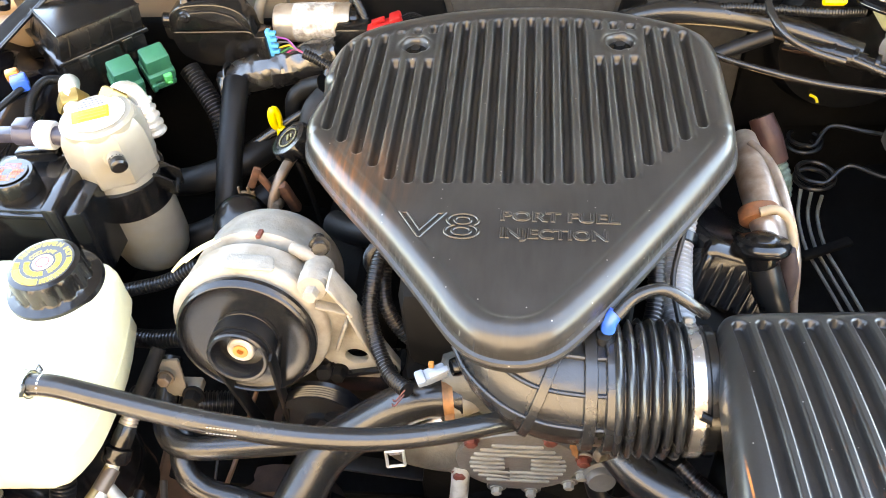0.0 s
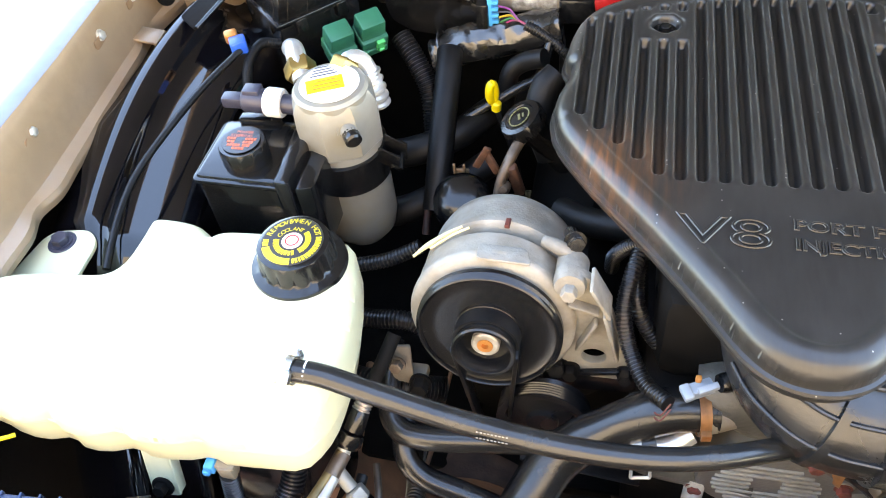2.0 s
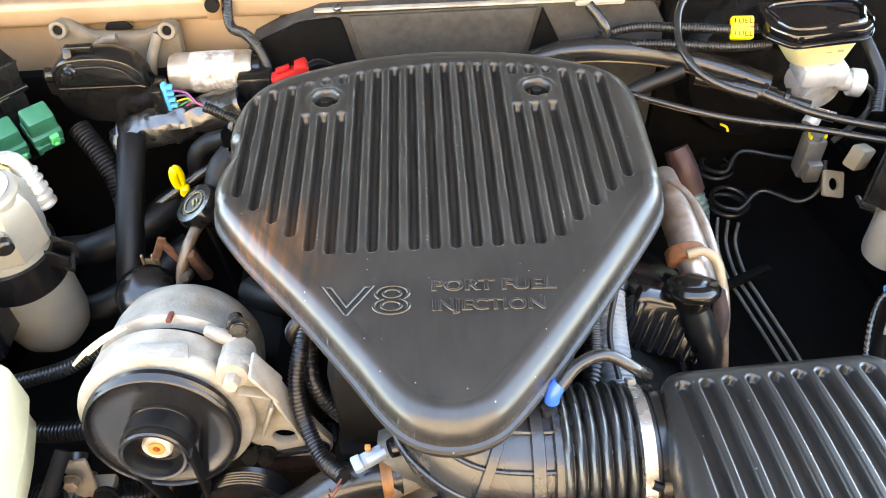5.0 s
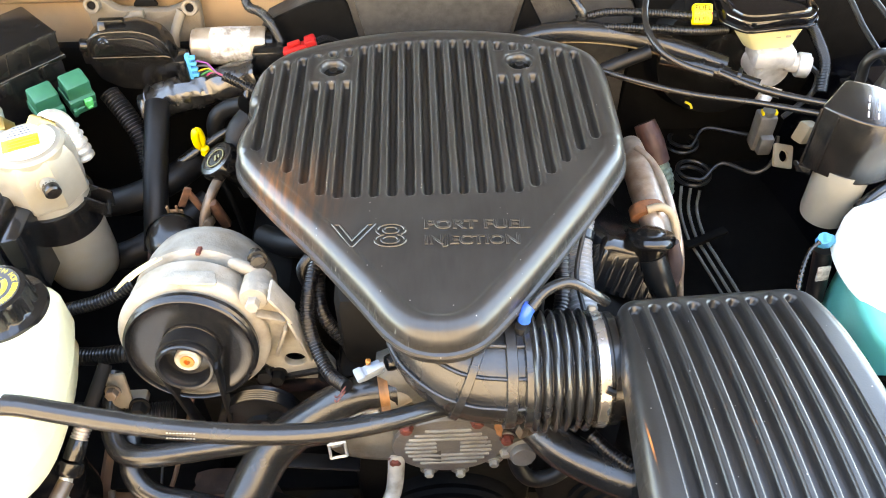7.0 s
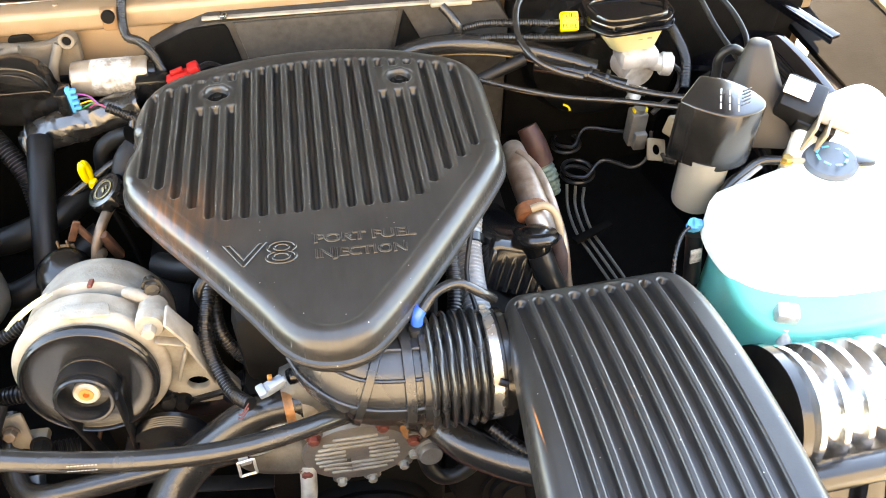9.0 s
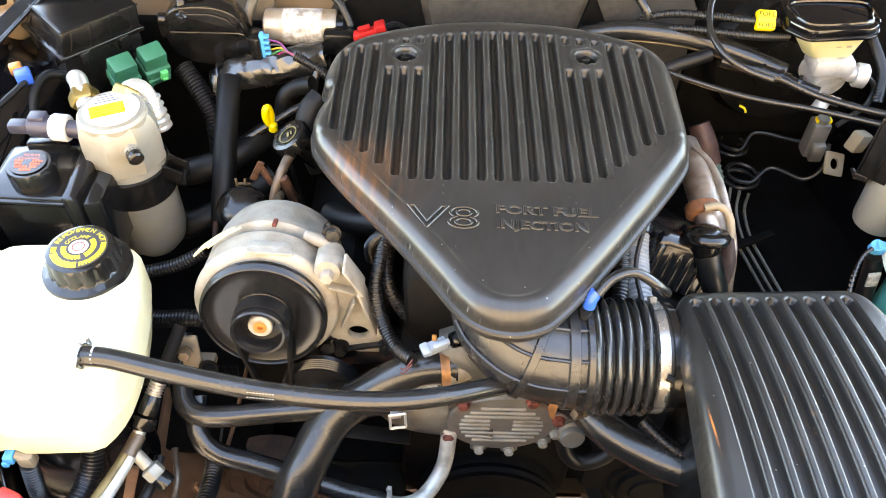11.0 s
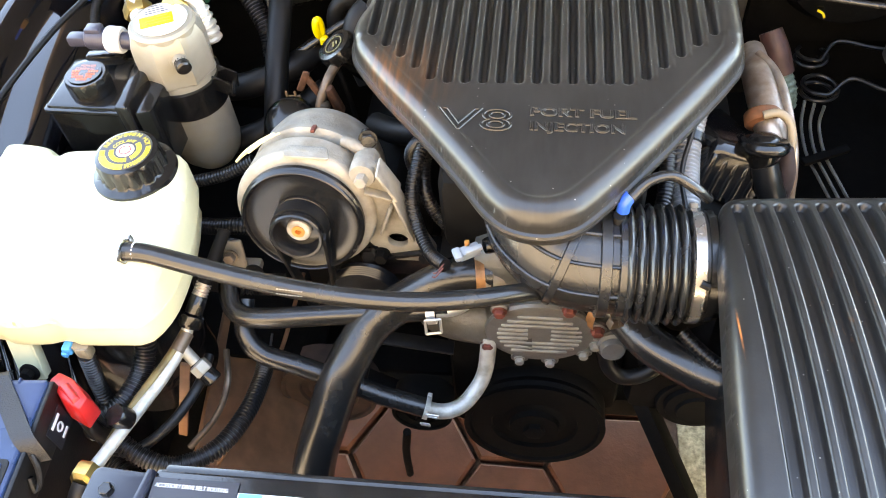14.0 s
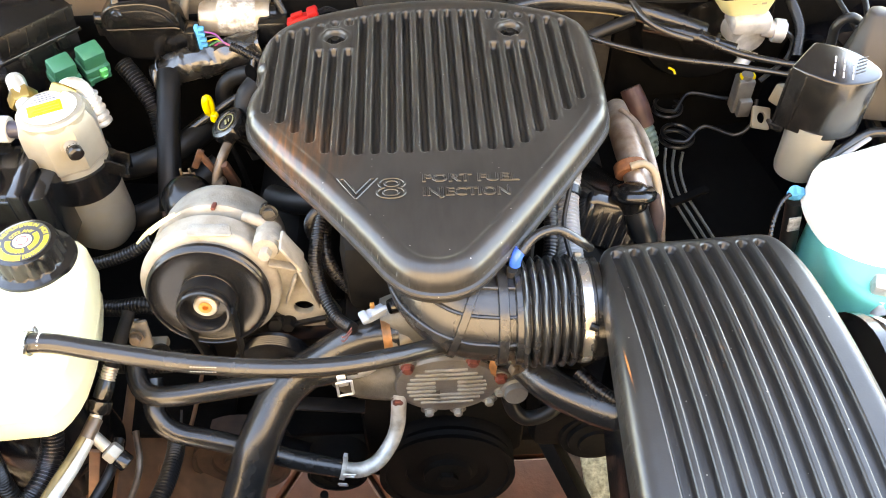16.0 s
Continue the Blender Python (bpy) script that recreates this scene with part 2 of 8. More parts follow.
GRAVEL = mat("washed_gravel", (0.42, 0.35, 0.23), 0.8, var=0.5, scale=140, bump=1.0, bscale=160, dirt=(0.22, 0.17, 0.10), amount=0.6, dscale=60)
BOUNCEBROWN = mat("bounce_wall_brown", (0.33, 0.285, 0.225), 0.85, var=0.1, scale=8, bump=0.5, bscale=60, dirt=(0.25, 0.21, 0.16), amount=0.5, dscale=1.5)
CONDUIT = mat("silver_grey_conduit", (0.24, 0.24, 0.24), 0.30, var=0.2, scale=60, bump=0.1, dirt=(0.06, 0.06, 0.06), amount=0.5, dscale=30)
BROWNST = mat("browned_steel", (0.13, 0.095, 0.07), 0.42, metal=0.5, var=0.3, scale=60, bump=0.3, dirt=(0.07, 0.04, 0.025), amount=0.6, dscale=40)
PIPE = mat("dull_pipe_alloy", (0.50, 0.48, 0.43), 0.45, metal=0.4, var=0.15, scale=60, bump=0.3, bscale=200, dirt=(0.20, 0.16, 0.11), amount=0.7, dscale=45)
BROWNP = mat("brown_sooty_steel", (0.05, 0.027, 0.019), 0.65, var=0.4, scale=50, bump=0.4, dirt=(0.025, 0.014, 0.010), amount=0.6, dscale=30)
OILPRINT = mat("faded_olive_print", (0.16, 0.145, 0.06), 0.5, var=0.2, bump=0)
WORNLABEL = mat("worn_white_label", (0.42, 0.40, 0.37), 0.5, var=0.5, scale=160, bump=0.1, dirt=(0.14, 0.12, 0.10), amount=0.9, dscale=70)
CREAMGLASS = mat("pale_green_reservoir", (0.48, 0.46, 0.26), 0.35, var=0.08, bump=0.1, scale=12)
BROWNRUST = mat("brown_rust", (0.10, 0.042, 0.024), 0.7, metal=0.2, var=0.45, scale=70, bump=0.7, bscale=200, dirt=(0.05, 0.027, 0.018), amount=0.7, dscale=50)
BAND = mat("bright_clamp_steel", (0.50, 0.49, 0.475), 0.26, metal=0.9, var=0.12, scale=60, bump=0.1, dirt=(0.35, 0.28, 0.2), amount=0.35, dscale=40)
PUMP = mat("grey_pump_casting", (0.15, 0.142, 0.130), 0.46, metal=0.35, var=0.2, scale=60, bump=0.5, bscale=300, dirt=(0.10, 0.085, 0.07), amount=0.6, dscale=30)
PUMPBODY = mat("dark_pump_casting", (0.10, 0.092, 0.078), 0.5, metal=0.25, var=0.3, scale=40, bump=0.6, bscale=260, dirt=(0.06, 0.045, 0.035), amount=0.8, dscale=22)
RUSTCLAMP = mat("rusty_clamp", (0.30, 0.13, 0.05), 0.5, metal=0.4, var=0.35, scale=90, bump=0.4, dirt=(0.10, 0.05, 0.03), amount=0.6, dscale=60)
# darker copy of the rubber; its colour stands for shade on deep hoses
DARKRUB = mat("dark_rubber", (0.004, 0.004, 0.0042), 0.5, var=0.3, scale=50, bump=0.15, bscale=350, dirt=(0.012, 0.011, 0.010), amount=0.4, dscale=22, spec=0.25)
DRUM = mat("black_drum_paint", (0.006, 0.006, 0.0065), 0.22, var=0.25, scale=20, bump=0.03, bscale=60, dirt=(0.02, 0.018, 0.016), amount=0.3, dscale=12, spec=0.5)
# black paint with the end block's blue sheen put into its colour
SHEENBLACK = mat("blue_sheen_black", (0.006, 0.009, 0.019), 0.36, var=0.25, scale=40, bump=0.08, bscale=200, dirt=(0.020, 0.022, 0.028), amount=0.4, dscale=40)
RUSTPANEL = mat("rust_brown_panel", (0.21, 0.10, 0.055), 0.6, var=0.2, scale=40, bump=0.25, bscale=120, dirt=(0.11, 0.055, 0.03), amount=0.7, dscale=18)
STRAW = mat("straw_brown_pipe", (0.20, 0.135, 0.055), 0.42, metal=0.5, var=0.25, scale=60, bump=0.2, dirt=(0.09, 0.06, 0.03), amount=0.6, dscale=40)
FADEDPRINT = mat("faded_grey_print", (0.045, 0.045, 0.046), 0.5, var=0.2, bump=0)
CASTING = mat("gloss_black_casting", (0.006, 0.006, 0.0062), 0.15, var=0.3, scale=40, bump=0.12, bscale=120, dirt=(0.014, 0.013, 0.012), amount=0.3, dscale=30, rvar=0.05)
DUSTALU = mat("dusty_cast_mount", (0.13, 0.108, 0.082), 0.65, metal=0.05, var=0.2, scale=45, bump=0.5, bscale=300, dirt=(0.12, 0.09, 0.065), amount=0.7, dscale=30)
# the fender's outer face: same paint, tinted silver for the sky's sheen
FENDERTOP = mat("sky_sheen_champagne_paint", (0.14, 0.135, 0.13), 0.30, metal=1.0, var=0.05, scale=60, bump=0.05, bscale=30, dirt=(0.11, 0.105, 0.10), amount=0.3, dscale=10, coat=0.3, rvar=0.05)
WHITEALU = mat("new_cast_aluminium", (0.50, 0.49, 0.47), 0.42, metal=0.35, var=0.15, scale=60, bump=0.4, bscale=220, dirt=(0.22, 0.20, 0.17), amount=0.7, dscale=38)
FOILHOSE = mat("bright_foil_hose", (0.80, 0.79, 0.77), 0.16, metal=0.95, var=0.15, scale=40, bump=0.9, bscale=55, dirt=(0.10, 0.10, 0.10), amount=0.7, dscale=34)
RUSTPIPE = mat("red_brown_boot", (0.055, 0.022, 0.018), 0.6, var=0.3, scale=50, bump=0.3)


# ---------------------------------------------------------------- shape tools
def join(*gs):
    verts, faces, base = [], [], 0
    for v, f in gs:
        verts.append(np.asarray(v, float).reshape(-1, 3))
        faces += [tuple(i + base for i in q) for q in f]
        base += len(v)
    return np.concatenate(verts), faces


def moved(g, m):
    r, t = np.array(m.to_3x3()), np.array(m.translation)
    return np.asarray(g[0]) @ r.T + t, g[1]


def from_bm(bm):
    bm.verts.index_update()
    g = (np.array([v.co[:] for v in bm.verts]), [tuple(v.index for v in f.verts) for f in bm.faces])
    bm.free()
    return g


def box(x, y, z, sx, sy, sz, bev=0.003, seg=2, rot=(0, 0, 0), taper=1.0):
    """A bevelled box round (x, y, z); taper shrinks its top."""
    bm = bmesh.new()
    bmesh.ops.create_cube(bm, size=1.0)
    for v in bm.verts:
        k = taper if v.co.z > 0 else 1.0
        v.co = Vector((v.co.x * sx * k, v.co.y * sy * k, v.co.z * sz))
    if bev:
        bmesh.ops.bevel(bm, geom=list(bm.edges), offset=min(bev, 0.45 * min(sx, sy, sz)), segments=seg, affect="EDGES", profile=0.5)
    bm.transform(pose(x, y, z, *rot))
    return from_bm(bm)


def aim(origin, axis):
    """A pose whose z axis points along axis."""
    q = Vector(axis).normalized().to_track_quat("Z", "Y")
    return Matrix.Translation(origin) @ q.to_matrix().to_4x4()


def lathe(profile, origin, axis=(0, 0, 1), seg=36, lobes=None, ring=False):
    """Turns (radius, height) pairs round an axis. ring: closes the profile on itself, open in the middle. lobes: (count, depth, from height, to height) for grip ribs."""
    verts, faces = [], []
    n = len(profile)
    for j in range(seg):
        a = 2 * math.pi * j / seg
        for r, hh in profile:
            if lobes and lobes[2] <= hh <= lobes[3]:
                r = r * (1 - lobes[1] * (0.5 + 0.5 * math.cos(lobes[0] * a)) ** 3)
            verts.append((r * math.cos(a), r * math.sin(a), hh))
    for j in range(seg):
        k = (j + 1) % seg
        for i in range(n - 1):
            faces.append((j * n + i, k * n + i, k * n + i + 1, j * n + i + 1))
    if ring:
        faces += [(j * n + n - 1, (j + 1) % seg * n + n - 1, (j + 1) % seg * n, j * n) for j in range(seg)]
    else:
        faces.append(tuple(j * n for j in reversed(range(seg))))
        faces.append(tuple(j * n + n - 1 for j in range(seg)))
    return moved((np.array(verts), faces), aim(origin, axis))


def disc(r, h, origin, axis=(0, 0, 1), bev=0.001, seg=24):
    return lathe([(r - bev, 0), (r, bev), (r, h - bev), (r - bev, h)], origin, axis, seg)


def hexnut(r, h, origin, axis=(0, 0, 1)):
    return join(lathe([(r * 1.25, 0), (r * 1.25, h * 0.2)], origin, axis, 20), lathe([(r, h * 0.2), (r, h * 0.9), (r * 0.86, h)], origin, axis, 6))


def spline(pts, step):
    """A smooth line through the points, as points about step apart."""
    p = np.array(pts, float)
    if len(p) == 2:
        n = max(2, int(np.linalg.norm(p[1] - p[0]) / step) + 1)
        return p[0] + (p[1] - p[0]) * np.linspace(0, 1, n)[:, None]
    e = np.vstack([2 * p[0] - p[1], p, 2 * p[-1] - p[-2]])
    out = []
    for i in range(1, len(e) - 2):
        a, b, c, d = e[i - 1], e[i], e[i + 1], e[i + 2]
        n = max(2, int(np.linalg.norm(c - b) / step) + 1)
        u = np.linspace(0, 1, n, endpoint=False)[:, None]
        out.append(0.5 * (2 * b + (c - a) * u + (2 * a - 5 * b + 4 * c - d) * u**2 + (3 * b - a - 3 * c + d) * u**3))
    return np.vstack(out + [p[-1:]])


def tube(pts, r, seg=12, step=0.006, rib=None, ends=None):
    """A hose along a smooth line. r: radius, or radii at the points; rib: (pitch, depth) for corrugation."""
    if rib:
        step = rib[0] / 4
    c = spline(pts, step)
    if rib:
        length = np.r_[0, np.cumsum(np.linalg.norm(np.diff(c, axis=0), axis=1))]
        m = max(8, int(length[-1] / step))
        s = np.linspace(0, length[-1], m)
        c = np.stack([np.interp(s, length, c[:, k]) for k in range(3)], 1)
    m = len(c)
    tang = np.gradient(c, axis=0)
    tang /= np.linalg.norm(tang, axis=1)[:, None] + 1e-12
    up = np.array([0, 0, 1.0]) if abs(tang[0][2]) < 0.9 else np.array([1.0, 0, 0])
    ns = []
    nn = up - tang[0] * (up @ tang[0])
    for t in tang:
        nn = nn - t * (nn @ t)
        nn /= np.linalg.norm(nn) + 1e-12
        ns.append(nn)
    ns = np.array(ns)
    bs = np.cross(tang, ns)
    rad = np.full(m, r, float) if np.isscalar(r) else np.interp(np.linspace(0, 1, m), np.linspace(0, 1, len(r)), r)
    if rib:
        rad = rad * np.where((np.arange(m) // 2) % 2 == 0, 1.0, 1.0 - rib[1])
    ang = np.linspace(0, 2 * np.pi, seg, endpoint=False)
    ring = np.cos(ang)[None, :, None] * ns[:, None] + np.sin(ang)[None, :, None] * bs[:, None]
    verts = (c[:, None] + rad[:, None, None] * ring).reshape(-1, 3)
    faces = [(i * seg + j, i * seg + (j + 1) % seg, (i + 1) * seg + (j + 1) % seg, (i + 1) * seg + j) for i in range(m - 1) for j in range(seg)]
    faces.append(tuple(reversed(range(seg))))
    faces.append(tuple((m - 1) * seg + j for j in range(seg)))
    return verts, faces


def fillet(pts, r, n=6):
    """A closed outline with rounded corners. r: one radius or one a corner."""
    out = []
    k = len(pts)
    for i in range(k):
        p, a, b = (Vector(pts[j % k]) for j in (i, i - 1, i + 1))
        rad = r[i] if isinstance(r, (list, tuple)) else r
        da, db = (a - p), (b - p)
        cut = min(rad, 0.45 * da.length, 0.45 * db.length)
        s, e = p + da.normalized() * cut, p + db.normalized() * cut
        for u in np.linspace(0, 1, n):
            out.append(((1 - u) ** 2 * s + 2 * u * (1 - u) * p + u**2 * e)[:])
    return out


def smooth_loop(pts, n=200):
    """A smooth closed outline through the points."""
    p = np.array(pts, float)
    e = np.vstack([p[-1], p, p[0], p[1]])
    out = []
    per = max(2, n // len(p))
    for i in range(1, len(p) + 1):
        a, b, c, d = e[i - 1], e[i], e[i + 1], e[i + 2]
        u = np.linspace(0, 1, per, endpoint=False)[:, None]
        out.append(0.5 * (2 * b + (c - a) * u + (2 * a - 5 * b + 4 * c - d) * u**2 + (3 * b - a - 3 * c + d) * u**3))
    return np.vstack(out)


def prism(outline, z0, z1, bev=0.002, m=None, holes=(), seg=2):
    """An outline in x, y raised from z0 to z1, with bevelled rims; m places it. holes: outlines cut through."""
    bm = bmesh.new()
    edges = []
    for loop in (outline, *holes):
        vs = [bm.verts.new((p[0], p[1], z0)) for p in loop]
        edges += [bm.edges.new((vs[i], vs[(i + 1) % len(vs)])) for i in range(len(vs))]
    if holes:
        bmesh.ops.triangle_fill(bm, use_beauty=True, edges=edges)
    else:
        bm.faces.new(list(bm.verts))
    faces = list(bm.faces)
    bmesh.ops.recalc_face_normals(bm, faces=faces)
    got = bmesh.ops.extrude_face_region(bm, geom=faces)
    top = [v for v in got["geom"] if isinstance(v, bmesh.types.BMVert)]
    for v in top:
        v.co.z = z1
    bmesh.ops.recalc_face_normals(bm, faces=list(bm.faces))
    if bev:
        rim = [e for e in bm.edges if len(e.link_faces) == 2 and abs(e.verts[0].co.z - e.verts[1].co.z) < 1e-6 and e.calc_face_angle(0) > 0.8]
        bmesh.ops.bevel(bm, geom=rim, offset=bev, segments=seg, affect="EDGES", profile=0.5, clamp_overlap=True)
    if m is not None:
        bm.transform(m)
    return from_bm(bm)


def inside_distance(px, py, loop):
    """Distance from each point to a closed outline, positive inside; and the nearest outline points."""
    a = np.asarray(loop, float)[:, :2]
    b = np.roll(a, -1, 0)
    best = np.full(px.shape, 1e9)
    nx, ny = px.copy(), py.copy()
    cross = np.zeros(px.shape, bool)
    for (ax, ay), (bx, by) in zip(a, b):
        dx, dy = bx - ax, by - ay
        u = np.clip(((px - ax) * dx + (py - ay) * dy) / (dx * dx + dy * dy + 1e-18), 0, 1)
        qx, qy = ax + u * dx, ay + u * dy
        d = np.hypot(px - qx, py - qy)
        closer = d < best
        best = np.where(closer, d, best)
        nx, ny = np.where(closer, qx, nx), np.where(closer, qy, ny)
        if abs(dy) > 1e-12:
            cross ^= ((ay > py) != (by > py)) & (px < (bx - ax) * (py - ay) / dy + ax)
    return np.where(cross, best, -best), nx, ny


def shell(loop, height, dx, dy, bottom, phase=0.0):
    """A moulded lid: height(x, y, d) inside an outline, d being the distance from its rim; a wall down to bottom(x, y). phase: an x that lies on the grid."""
    a = np.asarray(loop)
    xs = np.arange(phase + dx * math.floor((a[:, 0].min() - dx - phase) / dx), a[:, 0].max() + 2 * dx, dx)
    ys = np.arange(a[:, 1].min() - dy, a[:, 1].max() + 2 * dy, dy)
    gx, gy = np.meshgrid(xs, ys, indexing="ij")
    d, nx, ny = inside_distance(gx, gy, a)
    keep = d > 0
    cell = keep[:-1, :-1] | keep[1:, :-1] | keep[:-1, 1:] | keep[1:, 1:]
    near = 0.45 * min(dx, dy)
    snap = d < near
    gx, gy, d = np.where(snap, nx, gx), np.where(snap, ny, gy), np.where(snap, 0.0, d)
    gz = height(gx, gy, d)
    used = -np.ones(gx.shape, int)
    verts, faces = [], []
    for i, j in zip(*np.nonzero(cell)):
        q = []
        for u, v in ((i, j), (i + 1, j), (i + 1, j + 1), (i, j + 1)):
            if used[u, v] < 0:
                used[u, v] = len(verts)
                verts.append((gx[u, v], gy[u, v], gz[u, v]))
            q.append(int(used[u, v]))
        faces.append(tuple(q))
    count = {}
    for f in faces:
        for p, q in zip(f, f[1:] + f[:1]):
            count[(p, q)] = 1
    rim = [(p, q) for p, q in count if (q, p) not in count]
    low = {}
    for p, q in rim:
        for w in (p, q):
            if w not in low:
                low[w] = len(verts)
                x, y, z = verts[w]
                verts.append((x, y, bottom(x, y)))
        faces.append((q, p, low[p], low[q]))
    return np.array(verts), faces


def lettering(text, size, m, wide=1.0, wire=0.0, thick=0.0):
    """Text in the built-in font as a mesh, from its lower left corner; wire: raised outlines of that radius."""
    cu = bpy.data.curves.new("letters", "FONT")
    cu.body, cu.size, cu.extrude = text, size, thick
    if wire:
        cu.fill_mode, cu.bevel_depth, cu.bevel_resolution = "NONE", wire, 1
    ob = new("letters", cu)
    bpy.context.view_layer.update()
    me = bpy.data.meshes.new_from_object(ob.evaluated_get(bpy.context.evaluated_depsgraph_get()))
    g = (np.array([v.co[:] for v in me.vertices]).reshape(-1, 3) * np.array([wide, 1, 1]), [tuple(p.vertices) for p in me.polygons])
    bpy.data.objects.remove(ob)
    bpy.data.curves.remove(cu)
    bpy.data.meshes.remove(me)
    return moved(g, m)


def thing(name, label, category, base, group=""):
    ob = new(name)
    ob.empty_display_size = 0.02
    ob.location = base
    return tagged(ob, label, category, group)


def part(name, g, material, parent=None, label="", sharp=38.0):
    me = bpy.data.meshes.new(name)
    me.from_pydata([tuple(v) for v in np.asarray(g[0], float)], [], g[1])
    me.polygons.foreach_set("use_smooth", [True] * len(me.polygons))
    me.set_sharp_from_angle(angle=radians(sharp))
    me.materials.append(material)
    me.update()
    ob = new(name, me)
    if parent is not None:
        ob.parent = parent
        base = parent.location if parent.parent is None else parent.parent.location
        if parent.parent is None and parent.type == "EMPTY":
            ob.matrix_parent_inverse = Matrix.Translation(-base)
    if label:
        ob["label"] = label
    return ob


def shift(ob, x, y, z):
    """Moves a thing with all its parts."""
    ob.location = ob.location + Vector((x, y, z))
    return ob


def single(name, g, material, label, category, kind="", group="", sharp=38.0):
    return tagged(part(name, g, material, None, "", sharp), label, category, group, kind)


def loft(low, z0, high, z1, bev=0.003, m=None, seg=2):
    """A tapered block between two outlines of as many points."""
    bm = bmesh.new()
    a = [bm.verts.new((*p, z0)) for p in low]
    b = [bm.verts.new((*p, z1)) for p in high]
    n = len(a)
    bm.faces.new(a[::-1])
    bm.faces.new(b)
    for i in range(n):
        bm.faces.new((a[i], a[(i + 1) % n], b[(i + 1) % n], b[i]))
    bmesh.ops.recalc_face_normals(bm, faces=list(bm.faces))
    if bev:
        bmesh.ops.bevel(bm, geom=list(bm.edges), offset=bev, segments=seg, affect="EDGES", profile=0.5, clamp_overlap=True)
    if m is not None:
        bm.transform(m)
    return from_bm(bm)


def quad(cx, cy, sx, sy, angle):
    """The corners of a turned rectangle."""
    c, d = math.cos(radians(angle)), math.sin(radians(angle))
    return [(cx + x * sx / 2 * c - y * sy / 2 * d, cy + x * sx / 2 * d + y * sy / 2 * c) for x, y in ((-1, -1), (1, -1), (1, 1), (-1, 1))]


def arc_band(m, r0, r1, h0, h1, a0, a1, n=28):
    """A bent strip round the z axis of m, between two radii, heights and angles (degrees)."""
    verts, faces = [], []
    for i in range(n + 1):
        a = radians(a0 + (a1 - a0) * i / n)
        for r, h in ((r0, h0), (r1, h0), (r1, h1), (r0, h1)):
            verts.append((r * math.cos(a), r * math.sin(a), h))
    for i in range(n):
        for j in range(4):
            k = (j + 1) % 4
            faces.append((4 * i + j, 4 * i + k, 4 * i + 4 + k, 4 * i + 4 + j))
    faces += [(3, 2, 1, 0), tuple(4 * n + j for j in range(4))]
    return moved((np.array(verts), faces), m)


def square_loop(center, right, up, w, h, r=0.0012):
    """The squeeze loop of a spring clamp: a small rectangle of flat wire."""
    c, a, b = Vector(center), Vector(right).normalized(), Vector(up).normalized()
    corner = [c + a * x + b * y for x, y in ((0, 0), (w / 2, 0), (w / 2, h), (-w / 2, h), (-w / 2, 0), (0, 0))]
    pts = [tuple(p.lerp(q, k / 4)) for p, q in zip(corner, corner[1:]) for k in range(4)] + [tuple(corner[0])]
    return tube(pts, r, 8, 0.002)


def clamp_ring(center, axis, r, w=0.008, tail=0.012):
    """A spring clamp: a thin band with two squeeze ears."""
    m = aim(center, axis)
    band = moved(lathe([(r, -w / 2), (r + 0.0012, -w / 2), (r + 0.0012, w / 2), (r, w / 2)], (0, 0, 0), (0, 0, 1), 24, ring=True), m)
    ear = join(box(r + tail / 2, 0.004, 0, tail, 0.0015, w * 0.9, 0.0004), box(r + tail / 2, -0.004, 0, tail, 0.0015, w * 0.9, 0.0004), box(r + tail, 0, 0, 0.0015, 0.0095, w * 0.9, 0.0004))
    return join(band, moved(ear, m))

# ---------------------------------------------------------------- ground and body of the car
GROUND = 0.08
ground = single("ground", join(box(0, 0, GROUND - 0.03, 60, 60, 0.02, 0)), CONCRETE, "pale sunlit concrete paving round the car", "ground", "structure")
bed = single("paver_bed", box(-0.42, 0.62, GROUND - 0.018, 1.38, 1.9, 0.012, 0), GROUT, "dark sandy joints under the terracotta pavers", "paving bed", "structure")
gravel_strip = single("gravel_strip", box(0.90, 0.30, GROUND - 0.015, 1.26, 2.6, 0.02, 0.004), GRAVEL, "washed pebble concrete beside the pavers", "paving", "structure")

# unseen wall added behind the camera, only for its bounce and reflections
bounce_wall = single("wall_unseen", box(0.0, -4.6, 3.05, 16, 0.2, 6.0, 0), BOUNCEBROWN, "unseen brown wall added to shape bounce light and reflections", "wall", "structure")
random.seed(11)
for i in range(9):
    px_, py_ = -1.05 - 0.6 * random.random(), 0.5 + 1.2 * random.random()
    k_ = 0.010 + 0.010 * random.random()
    single("pebble", lathe([(0.2 * k_, 0), (k_, 0.25 * k_), (0.9 * k_, 0.6 * k_), (0.3 * k_, 0.8 * k_)], (px_, py_, 0.059), (0.1, 0.1, 1), 9), GRAVEL, "small brown pebble on the pale concrete", "pebble", group="pebbles")

# firewall and cowl, painted beige
fw = single("wall_firewall", box(-0.02, 1.045, 0.62, 1.70, 0.03, 0.46, 0.004), BEIGE, "beige painted steel firewall behind the engine", "firewall", "structure")
cowl = single("cowl_panel", box(-0.02, 1.036, 0.864, 1.66, 0.042, 0.034, 0.009, 3), BEIGE, "beige painted cowl flange with spot welds", "cowl", "structure")
for x in np.arange(-0.66, 0.6, 0.11):
    part("spot_weld", disc(0.0042, 0.0025, (x, 1.036, 0.8805), seg=12), BEIGE, cowl)
